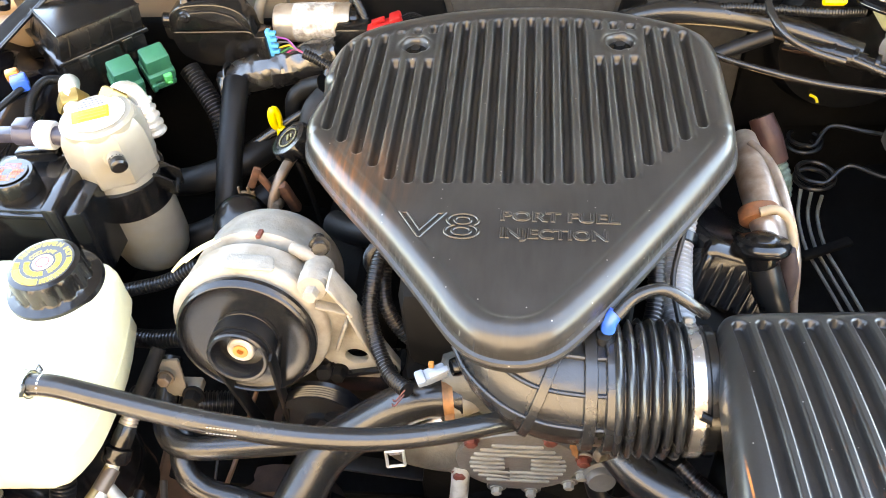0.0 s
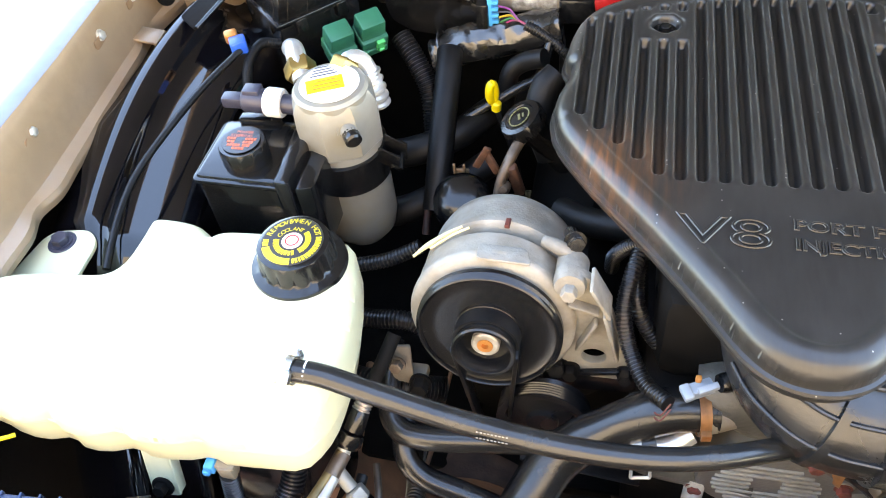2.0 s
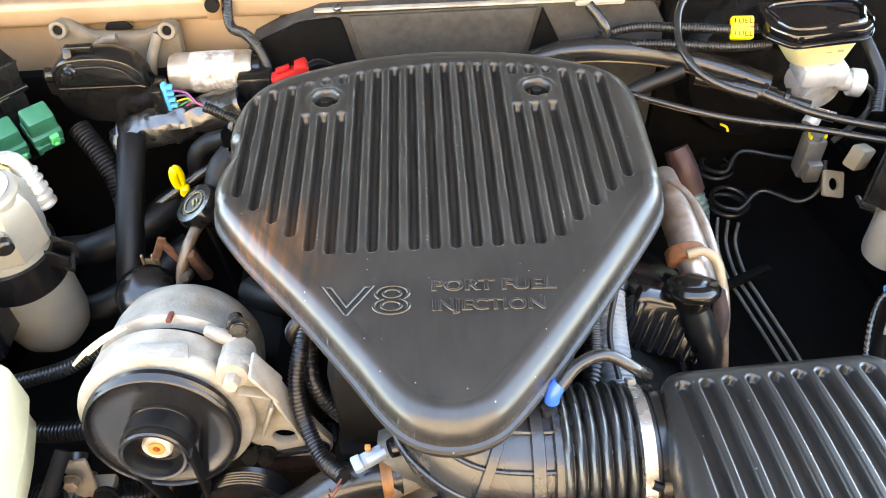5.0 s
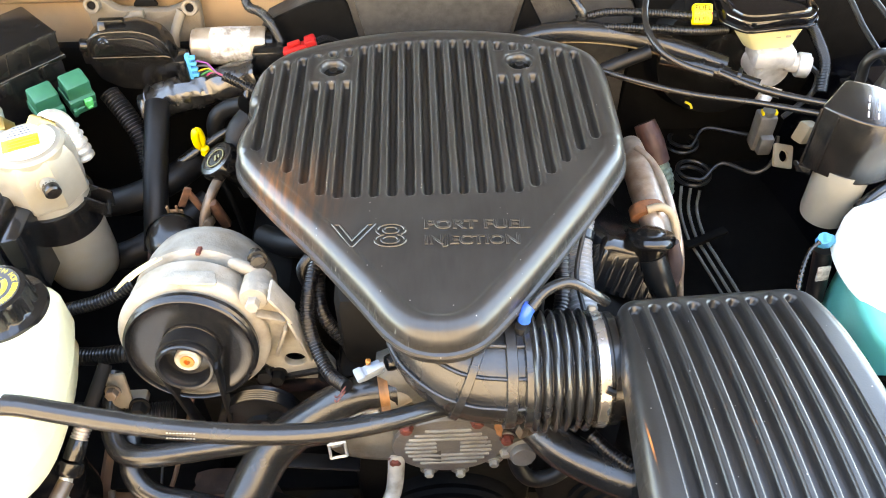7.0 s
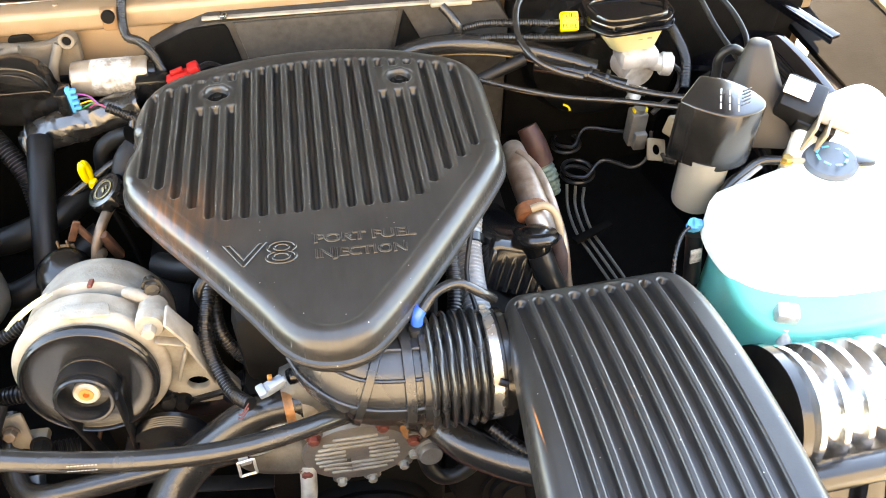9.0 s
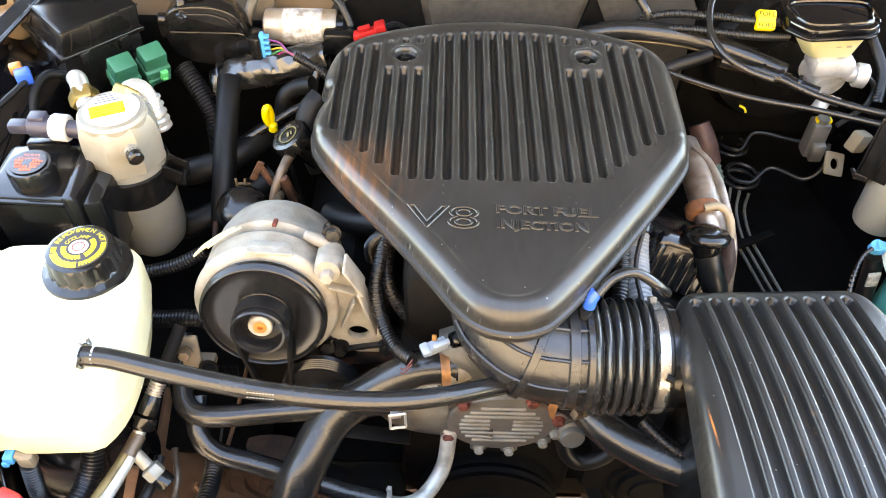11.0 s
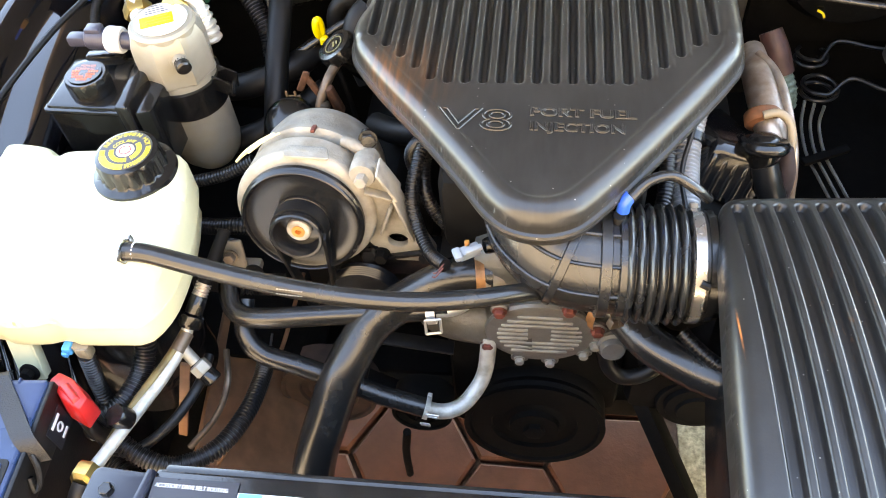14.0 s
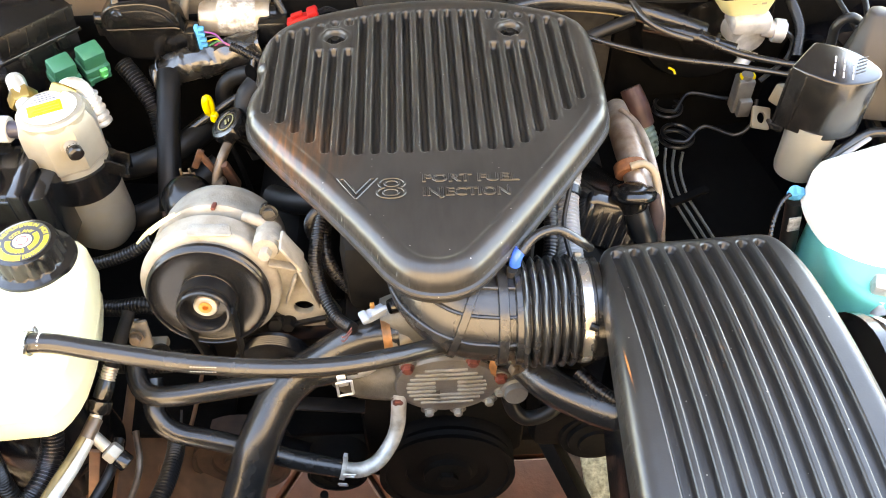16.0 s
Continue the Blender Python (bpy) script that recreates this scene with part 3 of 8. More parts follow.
seal = single("cowl_seal", join(tube([(-0.70, 1.066, 0.893), (-0.3, 1.064, 0.888), (0.2, 1.064, 0.888), (0.72, 1.066, 0.893)], 0.013, 12, 0.02), box(-0.02, 1.115, 0.885, 1.6, 0.10, 0.012, 0.003), tube([(-0.70, 1.10, 0.898), (0.0, 1.096, 0.895), (0.72, 1.10, 0.898)], 0.007, 10, 0.03)), RUBBER, "black rubber weather seal along the cowl", "seal", "structure")
cowl_top = single("cowl_grille", box(-0.02, 1.285, 0.895, 1.6, 0.24, 0.014, 0.004), BLACKBOX, "black plastic cowl grille below the windscreen", "cowl grille", "structure")

# dark insulation panel in front of the firewall
heater = thing("heater_box", "charcoal heater case and insulation on the firewall", "heater box", (0.05, 0.985, 0.62))
hl = [(-0.235, 0.60), (-0.235, 0.79), (-0.215, 0.825), (-0.16, 0.852), (-0.125, 0.864), (0.20, 0.866), (0.29, 0.862), (0.31, 0.83), (0.31, 0.60)]
part("case", prism(hl, 0.0, 0.045, 0.004, Matrix(((1, 0, 0, 0), (0, 0, -1, 1.030), (0, 1, 0, 0), (0, 0, 0, 1)))), FELT, heater)
# near-black fillers added to keep this corner dark, hiding the beige firewall
part("side_filler", box(0.62, 1.030, 0.795, 0.34, 0.085, 0.190, 0.012), MATTBLACK, heater, "near-black filler hiding the end of the cowl")
part("rear_filler", box(0.53, 1.005, 0.735, 0.44, 0.05, 0.25, 0.012), MATTBLACK, heater, "near-black filler hiding the firewall behind the brake booster")
part("panel", prism([(-0.056, 0.70), (-0.088, 0.862), (0.145, 0.862), (0.108, 0.70)], 0.0, 0.006, 0.002, Matrix(((1, 0, 0, 0), (0, 0, -1, 0.987), (0, 1, 0, 0), (0, 0, 0, 1)))), FELT, heater, "raised grey felt pad")
# fold and end pad are near-black pieces against the grey felt
part("fold", prism([(0.118, 0.72), (0.152, 0.862), (0.190, 0.785), (0.190, 0.72)], 0.0, 0.010, 0.003, Matrix(((1, 0, 0, 0), (0, 0, -1, 0.987), (0, 1, 0, 0), (0, 0, 0, 1)))), MATTBLACK, heater, "dark folded corner of the felt")
part("end_pad", prism(fillet([(-0.235, 0.70), (-0.228, 0.805), (-0.205, 0.834), (-0.150, 0.858), (-0.098, 0.862), (-0.066, 0.70)], 0.008, 3), 0.0, 0.008, 0.003, Matrix(((1, 0, 0, 0), (0, 0, -1, 0.987), (0, 1, 0, 0), (0, 0, 0, 1)))), MATTBLACK, heater, "black felt end pad")
part("top_flange", join(box(0.13, 0.985, 0.869, 0.52, 0.009, 0.003, 0.0015, rot=(0, 0.4, 0)), box(0.22, 0.978, 0.872, 0.06, 0.020, 0.007, 0.002)), ALUD, heater, "thin galvanised flange")
for x in (-0.10, 0.23):
    part("bolt", disc(0.006, 0.006, (x, 0.982, 0.871), seg=8), STEEL, heater)

# left fender (viewer's left), its inner flange and the black wheelhouse
def fender(side, skin):
    s = side
    out = 0.0 if s < 0 else 0.20
    inner = [(0.743, 0.770), (0.739, 0.779), (0.742, 0.7845), (0.750, 0.7870), (0.760, 0.7895), (0.7645, 0.797), (0.7665, 0.818), (0.770, 0.836), (0.7745, 0.852), (0.7775, 0.8585), (0.7815, 0.8620)]
    outer = [(0.7815, 0.8620), (0.787, 0.8645), (0.798, 0.8660), (0.812, 0.8650), (0.824, 0.8600), (0.833, 0.850), (0.840, 0.830), (0.846, 0.78), (0.850, 0.62), (0.850, 0.42)]
    prof = outer if skin else inner
    ys = np.linspace(0.02, 1.25, 124)

    def edge(x, y):
        # the lower flange is scalloped: notches between its welded tabs
        off = float(np.interp(y, [0.30, 0.45, 0.511, 0.575, 0.66, 0.732, 0.80, 0.863, 0.92, 1.0], [0.004, 0.005, 0.006, 0.008, 0.013, 0.018, 0.019, 0.017, 0.010, 0.004])) if s < 0 and not skin else 0.0
        if x > 0.762:
            return x + off * (0.7815 - x) / 0.0405
        cut = 0.011 * math.exp(-((y - 0.548) / 0.022) ** 2) + 0.012 * math.exp(-((y - 0.885) / 0.05) ** 2) + 0.0010 * math.sin(y * 31.0) + 0.0005 * math.sin(y * 83.0)
        return x + cut * (0.766 - x) / 0.026 * (0.5 if off > 0.02 else 1.0) + off * (0.7815 - x) / 0.0405

    verts = [(s * (edge(x, y) + out), y, z + 0.010 * (y - 0.6) + 0.03 * max(0, y - 0.7) - 0.002 * max(0, 0.766 - x) / 0.026 * (0.5 + 0.5 * math.sin(y * 23.0))) for y in ys for x, z in prof]
    n = len(prof)
    faces = [((i * n + j), (i * n + j + 1), ((i + 1) * n + j + 1), ((i + 1) * n + j)) for i in range(len(ys) - 1) for j in range(n - 1)]
    if s > 0:
        faces = [f[::-1] for f in faces]
    back = [(v[0] + s * 0.0, v[1], v[2] - 0.0015) for v in verts]
    return join((verts, faces), (back, [f[::-1] for f in faces]))


fl = thing("fender", "champagne beige fender edge with spot welds and bolts", "fender", (-0.85, 0.6, 0.45), "fenders")
part("inner_panel", fender(-1, False), BEIGE, fl, sharp=25)
part("outer_skin", fender(-1, True), FENDERTOP, fl, "outer skin tinted silver for its sky sheen", sharp=25)
part("tab", join(box(-0.762, 0.850, 0.798, 0.040, 0.030, 0.004, 0.001, rot=(0, 12, 4)), box(-0.743, 0.850, 0.789, 0.004, 0.030, 0.014, 0.001)), BEIGE, fl, "small welded tab")
for y, z in ((0.785, 0.842), (0.615, 0.834), (0.42, 0.832), (0.872, 0.842)):
    part("slot", prism(fillet([(-0.014, -0.006), (-0.014, 0.006), (0.014, 0.006), (0.014, -0.006)], 0.0055, 4), 0, 0.0012, 0.0003, pose(-0.7745, y - 0.006, z - 0.004, 90, 0, 97)), BEIGED, fl, "pressed oval slot")
    part("bolt", hexnut(0.0058, 0.005, (-0.7748, y, z), (1, 0, 0.25)), BRIGHT, fl, "bright bolt head")
frx = thing("fender", "champagne beige fender edge above the washer tank", "fender", (0.85, 0.6, 0.45), "fenders")
part("inner_panel", fender(1, False), BEIGE, frx, sharp=25)
part("outer_skin", fender(1, True), FENDERTOP, frx, "outer skin tinted silver for its sky sheen", sharp=25)

def wheelhouse(s):
    """A glossy black inner fender: an arch over the wheel with two rounded ridges."""
    ys = np.linspace(0.10, 0.95, 60)
    key = spline([(0.802, 0.690, 0), (0.796, 0.722, 0), (0.784, 0.746, 0), (0.768, 0.7615, 0), (0.752, 0.7705, 0), (0.738, 0.7750, 0), (0.726, 0.7758, 0), (0.716, 0.7725, 0), (0.707, 0.7640, 0), (0.700, 0.7540, 0), (0.692, 0.7475, 0), (0.682, 0.7445, 0), (0.668, 0.7420, 0), (0.653, 0.7385, 0), (0.640, 0.7340, 0), (0.629, 0.7250, 0), (0.619, 0.700, 0), (0.606, 0.60, 0), (0.595, 0.30, 0)], 0.003)
    verts = []
    for y in ys:
        lift = 0.26 * (y - 0.64) - 0.45 * max(0, y - 0.68) ** 2 - 0.7 * max(0, 0.56 - y) - 0.5 * max(0, y - 0.90)
        shift = 0.6 * (y - 0.68) ** 2
        for x, z, _ in key:
            verts.append((s * (x - shift), y, min(z + lift, 0.785 - 0.25 * max(0, x - 0.745)) if x > 0.733 else z + lift))
    n = len(key)
    faces = [(i * n + j, (i + 1) * n + j, (i + 1) * n + j + 1, i * n + j + 1) for i in range(len(ys) - 1) for j in range(n - 1)]
    if s > 0:
        faces = [f[::-1] for f in faces]
    return np.array(verts), faces


whl = single("wheelhouse", wheelhouse(-1), GLOSS, "glossy black inner fender reflecting the sky", "inner fender", "structure", sharp=180)
whr = single("wheelhouse", wheelhouse(1), GLOSS, "glossy black inner fender beside the washer tank", "inner fender", "structure", sharp=180)

# near-black sheets added to block sunlit ground seen past the fenders
for s_ in (-1, 1):
    single("fender_filler", box(-0.808 if s_ < 0 else 0.99, 0.60, 0.44, 0.008, 1.20, 0.70, 0.002), MATTBLACK, "near-black sheet added behind the fender to block lit ground", "fender liner", "structure")

# raised hood above, radiator support in front, closing dark masses below
single("inner_shelf", box(0.885, 0.70, 0.775, 0.22, 0.76, 0.012, 0.003), MATTBLACK, "black inner fender shelf beside the washer tank", "inner fender", "structure")
hood = single("hood", box(0.0, 0.88, 1.53, 1.56, 1.34, 0.03, 0.006, rot=(-63, 0, 0)), BEIGE, "raised beige hood over the engine bay", "hood", "structure")
liner = single("hood_liner", moved(box(0, 0, -0.022, 1.50, 1.28, 0.012, 0.004), pose(0.0, 0.88, 1.53, -63, 0, 0)), LINER, "charcoal felt liner under the raised hood", "hood liner", "structure")
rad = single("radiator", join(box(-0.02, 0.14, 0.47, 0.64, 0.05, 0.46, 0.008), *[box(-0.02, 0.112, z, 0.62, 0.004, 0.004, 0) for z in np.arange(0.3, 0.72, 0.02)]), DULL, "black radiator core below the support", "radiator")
subframe = single("subframe", join(box(0.0, 0.62, 0.17, 0.62, 0.10, 0.06, 0.012), box(-0.50, 0.62, 0.22, 0.10, 1.2, 0.12, 0.015), box(0.50, 0.62, 0.22, 0.10, 1.2, 0.12, 0.015)), DULL, "near-black steel frame rails and crossmember", "frame", "structure")
apron = thing("apron_panel", "dusty brown painted inner panel low beside the battery", "body panel", (-0.38, 0.40, 0.30))
part("panel", box(-0.372, 0.42, 0.375, 0.012, 0.40, 0.19, 0.004, rot=(0, -42, 6)), RUSTPANEL, apron)
part("bolt", hexnut(0.007, 0.008, (-0.37, 0.42, 0.45), (0.7, 0, 0.7)), RUSTPANEL, apron)
part("edge", tube([(-0.46, 0.22, 0.38), (-0.345, 0.42, 0.47), (-0.33, 0.60, 0.48)], 0.003, 8, 0.02), RUSTPANEL, apron)

# ---------------------------------------------------------------- engine
block = thing("engine_block", "near-black V8 engine block and heads", "engine", (0.015, 0.68, 0.25))
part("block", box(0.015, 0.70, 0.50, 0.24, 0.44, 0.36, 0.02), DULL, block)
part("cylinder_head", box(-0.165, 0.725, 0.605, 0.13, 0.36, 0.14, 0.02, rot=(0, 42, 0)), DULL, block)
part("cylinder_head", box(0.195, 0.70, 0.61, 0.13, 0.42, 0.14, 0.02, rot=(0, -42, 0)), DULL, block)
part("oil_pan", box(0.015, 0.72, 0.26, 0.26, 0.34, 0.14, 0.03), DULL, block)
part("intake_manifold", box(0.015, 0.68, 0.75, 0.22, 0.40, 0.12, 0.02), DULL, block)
# near-black boxes added to plug gaps where sunlit ground showed through
part("gap_filler", box(-0.20, 0.64, 0.46, 0.24, 0.12, 0.36, 0.02), DULL, block)
part("gap_filler", box(0.20, 0.64, 0.44, 0.20, 0.12, 0.30, 0.02), DULL, block)
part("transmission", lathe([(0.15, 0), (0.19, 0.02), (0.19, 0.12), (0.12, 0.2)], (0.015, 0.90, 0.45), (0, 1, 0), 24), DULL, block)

# moulded cover
COVER_TOP = 0.862
cover_pts = [(-0.206, 0.660), (-0.198, 0.640), (-0.166, 0.594), (-0.113, 0.528), (-0.065, 0.463), (-0.038, 0.424), (-0.014, 0.403), (0.015, 0.396), (0.042, 0.402),
             (0.065, 0.420), (0.107, 0.471), (0.162, 0.545), (0.211, 0.615), (0.2265, 0.645), (0.2310, 0.680), (0.2320, 0.720), (0.2325, 0.790), (0.227, 0.824), (0.211, 0.851), (0.18, 0.871),
             (0.115, 0.896), (0.03, 0.907), (-0.055, 0.902), (-0.12, 0.885), (-0.166, 0.864), (-0.191, 0.838), (-0.203, 0.800), (-0.206, 0.762), (-0.199, 0.748), (-0.2005, 0.726), (-0.207, 0.705), (-0.2095, 0.682)]
cover_loop = smooth_loop(cover_pts, 260)
GROOVES = np.linspace(-0.183, 0.196, 21)
SCREWS = ((-0.106, 0.814), (0.125, 0.816))


def cover_height(x, y, d):
    q = np.clip(d / 0.020, 0, 1)
    z = COVER_TOP - 0.020 * (1 - np.sqrt(np.clip(1 - (1 - q) ** 2, 0, 1)))
    # a shallow step inside the rim, then the field
    z = z - 0.0016 * np.clip((d - 0.021) / 0.004, 0, 1)
    pitch = GROOVES[1] - GROOVES[0]
    k = np.clip(np.round((x - GROOVES[0]) / pitch), 0, 20)
    off = np.abs(x - (GROOVES[0] + k * pitch))
    gc = GROOVES[0] + k * pitch
    fk = np.maximum(0.585, np.where(gc < 0, 0.659 - 1.0 * (gc + 0.176), 0.668 + 1.0 * (gc - 0.195)))
    rk = 0.868 - 1.15 * (gc - 0.02) ** 2
    over = np.maximum(np.maximum(fk - y, y - rk), 0)
    dist = np.hypot(off, over)
    groove = np.clip((0.0056 - dist) / 0.0030, 0, 1)
    groove = groove * groove * (3 - 2 * groove)
    for sx, sy in SCREWS:
        rr = np.where(np.abs(gc - sx) < 0.0285, np.abs(y - sy - 0.002), 1.0)
        groove = groove * np.clip((rr - 0.026) / 0.004, 0, 1)
    z = z - 0.0105 * groove
    # the bands between the grooves are slightly crowned
    inside = np.clip(1 - over / 0.006, 0, 1)
    crown = np.clip((off - 0.0048) / (pitch / 2 - 0.0048), 0, 1)
    z = z + 0.0012 * inside * (1 - (1 - crown) ** 2)
    for sx, sy in SCREWS:
        rr = np.hypot((x - sx), (y - sy))
        z = z + 0.0015 * np.exp(-((rr - 0.018) / 0.003) ** 2) - 0.009 * np.clip((0.0155 - rr) / 0.003, 0, 1)
    return z


cover = thing("engine_cover", "ribbed black plastic V8 engine cover with brown stains", "engine cover", (0.015, 0.66, 0.80))
part("shell", shell(cover_loop, cover_height, 0.37900 / 20 / 12, 0.0016, lambda x, y: 0.818, -0.183), COVER, cover, sharp=70)
rim = np.c_[cover_loop, np.full(len(cover_loop), 0.830)]
part("rim_bead", tube(np.vstack([rim, rim[:1]])[::4], 0.0042, 8, 0.008), COVER, cover)
for sx, sy in SCREWS:
    sc = part("screw", join(disc(0.0125, 0.004, (sx, sy, 0.851), seg=20), hexnut(0.0062, 0.006, (sx, sy, 0.854))), PULLEY, cover, "dark flanged screw in a round recess")
T = 0.8614
part("lettering", lettering("V8", 0.044, pose(-0.091, 0.5090, T, 0, 0, -2), 1.55, 0.0010), COVER, cover, "raised outline letters V8")
part("lettering", lettering("PORT FUEL", 0.0165, pose(0.001, 0.5300, T, 0, 0, -2), 1.28, 0.0009), COVER, cover, "raised outline letters PORT FUEL")
part("lettering", lettering("INJECTION", 0.0165, pose(0.001, 0.5085, T, 0, 0, -2), 1.16, 0.0009), COVER, cover, "raised outline letters INJECTION")

# oil filler and dipstick
oil = thing("oil_filler", "black oil filler neck and cap beside the cover", "oil cap", (-0.235, 0.725, 0.70))
OD = (-0.58, -0.12, 1)
part("neck", tube([(-0.205, 0.765, 0.70), (-0.222, 0.745, 0.745), (-0.243, 0.7295, 0.782)], 0.016, 16), BLACKBOX, oil)
oc = part("cap", lathe([(0.020, 0), (0.026, 0.003), (0.027, 0.014), (0.024, 0.019), (0.018, 0.0195), (0.017, 0.0185)], (-0.243, 0.732, 0.778), OD, 40, (10, 0.10, 0.001, 0.018)), BLACKBOX, oil)
am = aim((-0.243, 0.732, 0.778), OD)
part("print_ring", join(*[moved(box(0.0125 * math.cos(a), 0.0125 * math.sin(a), 0.0196, 0.004, 0.0016, 0.0006, 0, rot=(0, 0, math.degrees(a) + 90)), am) for a in np.linspace(0, 2 * math.pi, 16, endpoint=False)], moved(box(0, 0, 0.0196, 0.009, 0.003, 0.0006, 0), am), moved(box(0, 0.005, 0.0196, 0.006, 0.002, 0.0006, 0), am)), OILPRINT, oc, "faded olive printing")
dip = thing("dipstick", "yellow ring handle of an oil dipstick", "dipstick", (-0.30, 0.83, 0.60))
ring = [(-0.300 + 0.0030 * math.sin(a), 0.825 + 0.003 * math.sin(a), 0.750 + 0.013 * math.cos(a)) for a in np.linspace(0, 2 * math.pi, 18)]
part("handle", join(tube(ring, 0.0054, 10, 0.004), disc(0.0062, 0.014, (-0.296, 0.823, 0.724), (0.1, 0, 1), 0.002)), YELLOW, dip)
part("stick", tube([(-0.294, 0.822, 0.725), (-0.27, 0.80, 0.66), (-0.25, 0.78, 0.52)], 0.004, 8), DULL, dip)
part("guide_tube", tube([(-0.236, 0.89, 0.78), (-0.248, 0.865, 0.748), (-0.275, 0.848, 0.738), (-0.33, 0.82, 0.715), (-0.40, 0.78, 0.69)], 0.0062, 10), HOSE, dip, "bent black tube")

# rubber intake elbow and bellows
duct = thing("intake_duct", "black rubber intake elbow with bellows to the air cleaner", "intake duct", (0.08, 0.43, 0.68))
elbow_path = [(0.004, 0.530, 0.800), (0.004, 0.484, 0.790), (0.016, 0.452, 0.772), (0.042, 0.434, 0.758), (0.072, 0.430, 0.753), (0.100, 0.430, 0.752)]
part("elbow", tube(elbow_path, [0.048, 0.050, 0.0515, 0.0525, 0.0525, 0.0525], 36, 0.004), DUCT, duct)
ep = spline(elbow_path, 0.004)
def band(i, r, w, r2=None):
    a, b = ep[i], ep[min(i + 2, len(ep) - 1)]
    return lathe([(r - 0.004, -w / 2), (r, -w / 2 + 0.0012), (r, w / 2 - 0.0012), (r - 0.004, w / 2)], tuple(a), tuple(b - a), 40)
ne = len(ep)
part("rib", band(int(ne * 0.66), 0.0560, 0.010), DUCT, duct)
part("rib", band(int(ne * 0.86), 0.0570, 0.012), DUCT, duct)
part("rib", band(int(ne * 0.96), 0.0580, 0.010), DUCT, duct)
def along_rib(angle):
    pts = []
    for i in range(int(ne * 0.36), int(ne * 0.97), 4):
        a, b = ep[i], ep[i + 1]
        m = aim(tuple(a), tuple(b - a))
        side = Vector((b - a)).normalized().cross(Vector((0, 0, 1))).normalized()
        upv = side.cross(Vector((b - a)).normalized())
        pts.append(tuple(Vector(a) + 0.0535 * (math.cos(angle) * upv + math.sin(angle) * side)))
    return tube(pts, 0.0022, 8, 0.006)
for a in (0.15, 0.75, 1.35):
    part("rib", along_rib(a), DUCT, duct)
prof = []
for i in range(6):
    x0 = 0.099 + i * 0.0102
    prof += [(0.0525, x0), (0.0575, x0 + 0.0007), (0.0608, x0 + 0.0026), (0.0620, x0 + 0.0047), (0.0609, x0 + 0.0068), (0.0575, x0 + 0.0088), (0.0525, x0 + 0.0097)]
part("bellows", lathe([(0.045, 0.097)] + prof + [(0.0555, 0.162), (0.0555, 0.180), (0.050, 0.182)], (0, 0.430, 0.752), (1, 0, 0), 44), DUCT, duct, "corrugated rubber bellows")
part("band_clamp", lathe([(0.0560, 0.1625), (0.0590, 0.1635), (0.0590, 0.1735), (0.0560, 0.1745)], (0, 0.430, 0.752), (1, 0, 0), 44, ring=True), BAND, duct, "shiny steel band clamp")
part("clamp_screw", box(0.168, 0.474, 0.794, 0.008, 0.014, 0.006, 0.002, rot=(-45, 0, 0)), ALUD, duct)
part("peg", tube([(0.168, 0.381, 0.788), (0.176, 0.378, 0.786)], 0.004, 8), BLACKBOX, duct)
part("collar", lathe([(0.052, 0.176), (0.058, 0.178), (0.058, 0.185), (0.052, 0.188), (0.052, 0.225)], (0, 0.430, 0.752), (1, 0, 0), 40), BLACKBOX, duct)
vac = thing("breather_hose", "grey breather hose with a blue elbow clip", "hose", (0.13, 0.46, 0.79))
part("hose", tube([(0.100, 0.452, 0.822), (0.116, 0.466, 0.831), (0.140, 0.475, 0.830), (0.165, 0.470, 0.816), (0.178, 0.474, 0.800)], 0.0054, 12), HOSE, vac)
part("clip", join(tube([(0.094, 0.450, 0.806), (0.095, 0.451, 0.816), (0.100, 0.455, 0.823)], 0.0066, 12, 0.003)), CBLUE, vac, "bright blue plastic elbow")
part("stub", tube([(0.091, 0.446, 0.780), (0.091, 0.447, 0.802)], 0.006, 10), DUCT, vac)
shift(vac, 0.001, -0.006, 0.011)

# air cleaner
BXL = fillet([(0.191, 0.474), (0.386, 0.487), (0.398, 0.43), (0.400, 0.06), (0.161, 0.055), (0.169, 0.27)], [0.022, 0.028, 0.06, 0.03, 0.03, 0.1], 8)


def box_top(y):
    return 0.853 - 0.62 * np.clip(y - 0.22, 0, 1) ** 2 - 0.3 * np.clip(0.22 - y, 0, 1) ** 2




def box_height(x, y, d):
    q = np.clip(d / 0.016, 0, 1)
    z = box_top(y) - 0.016 * (1 - np.sqrt(np.clip(1 - (1 - q) ** 2, 0, 1)))
    lo, hi = 0.2040, 0.3605
    u = (x - lo) / (hi - lo) * 8
    k = np.clip(np.round(u), 0, 8)
    off = np.abs(u - k) * (hi - lo) / 8
    over = np.maximum(y - (0.449 + 0.0012 * k), 0)
    g = np.clip((0.0070 - np.hypot(off, over)) / 0.0032, 0, 1)
    g = g * g * (3 - 2 * g)
    return z - 0.0090 * g


ac = thing("air_cleaner", "ribbed black plastic air cleaner housing", "air cleaner", (0.28, 0.28, 0.60))
part("lid", shell(np.array(BXL), box_height, 0.1565 / 8 / 14, 0.0018, lambda x, y: float(box_top(y)) - 0.040, 0.2040), BOX, ac, sharp=70)
part("lower_housing", prism([(0.305 + (x - 0.305) * 0.80, 0.28 + (y - 0.28) * 0.86) for x, y in BXL], 0.58, 0.752, 0.006), BLACKBOX, ac)
part("outlet", lathe([(0.044, 0), (0.047, 0.004), (0.047, 0.03)], (0.176, 0.430, 0.748), (1, 0, 0), 32), BLACKBOX, ac)
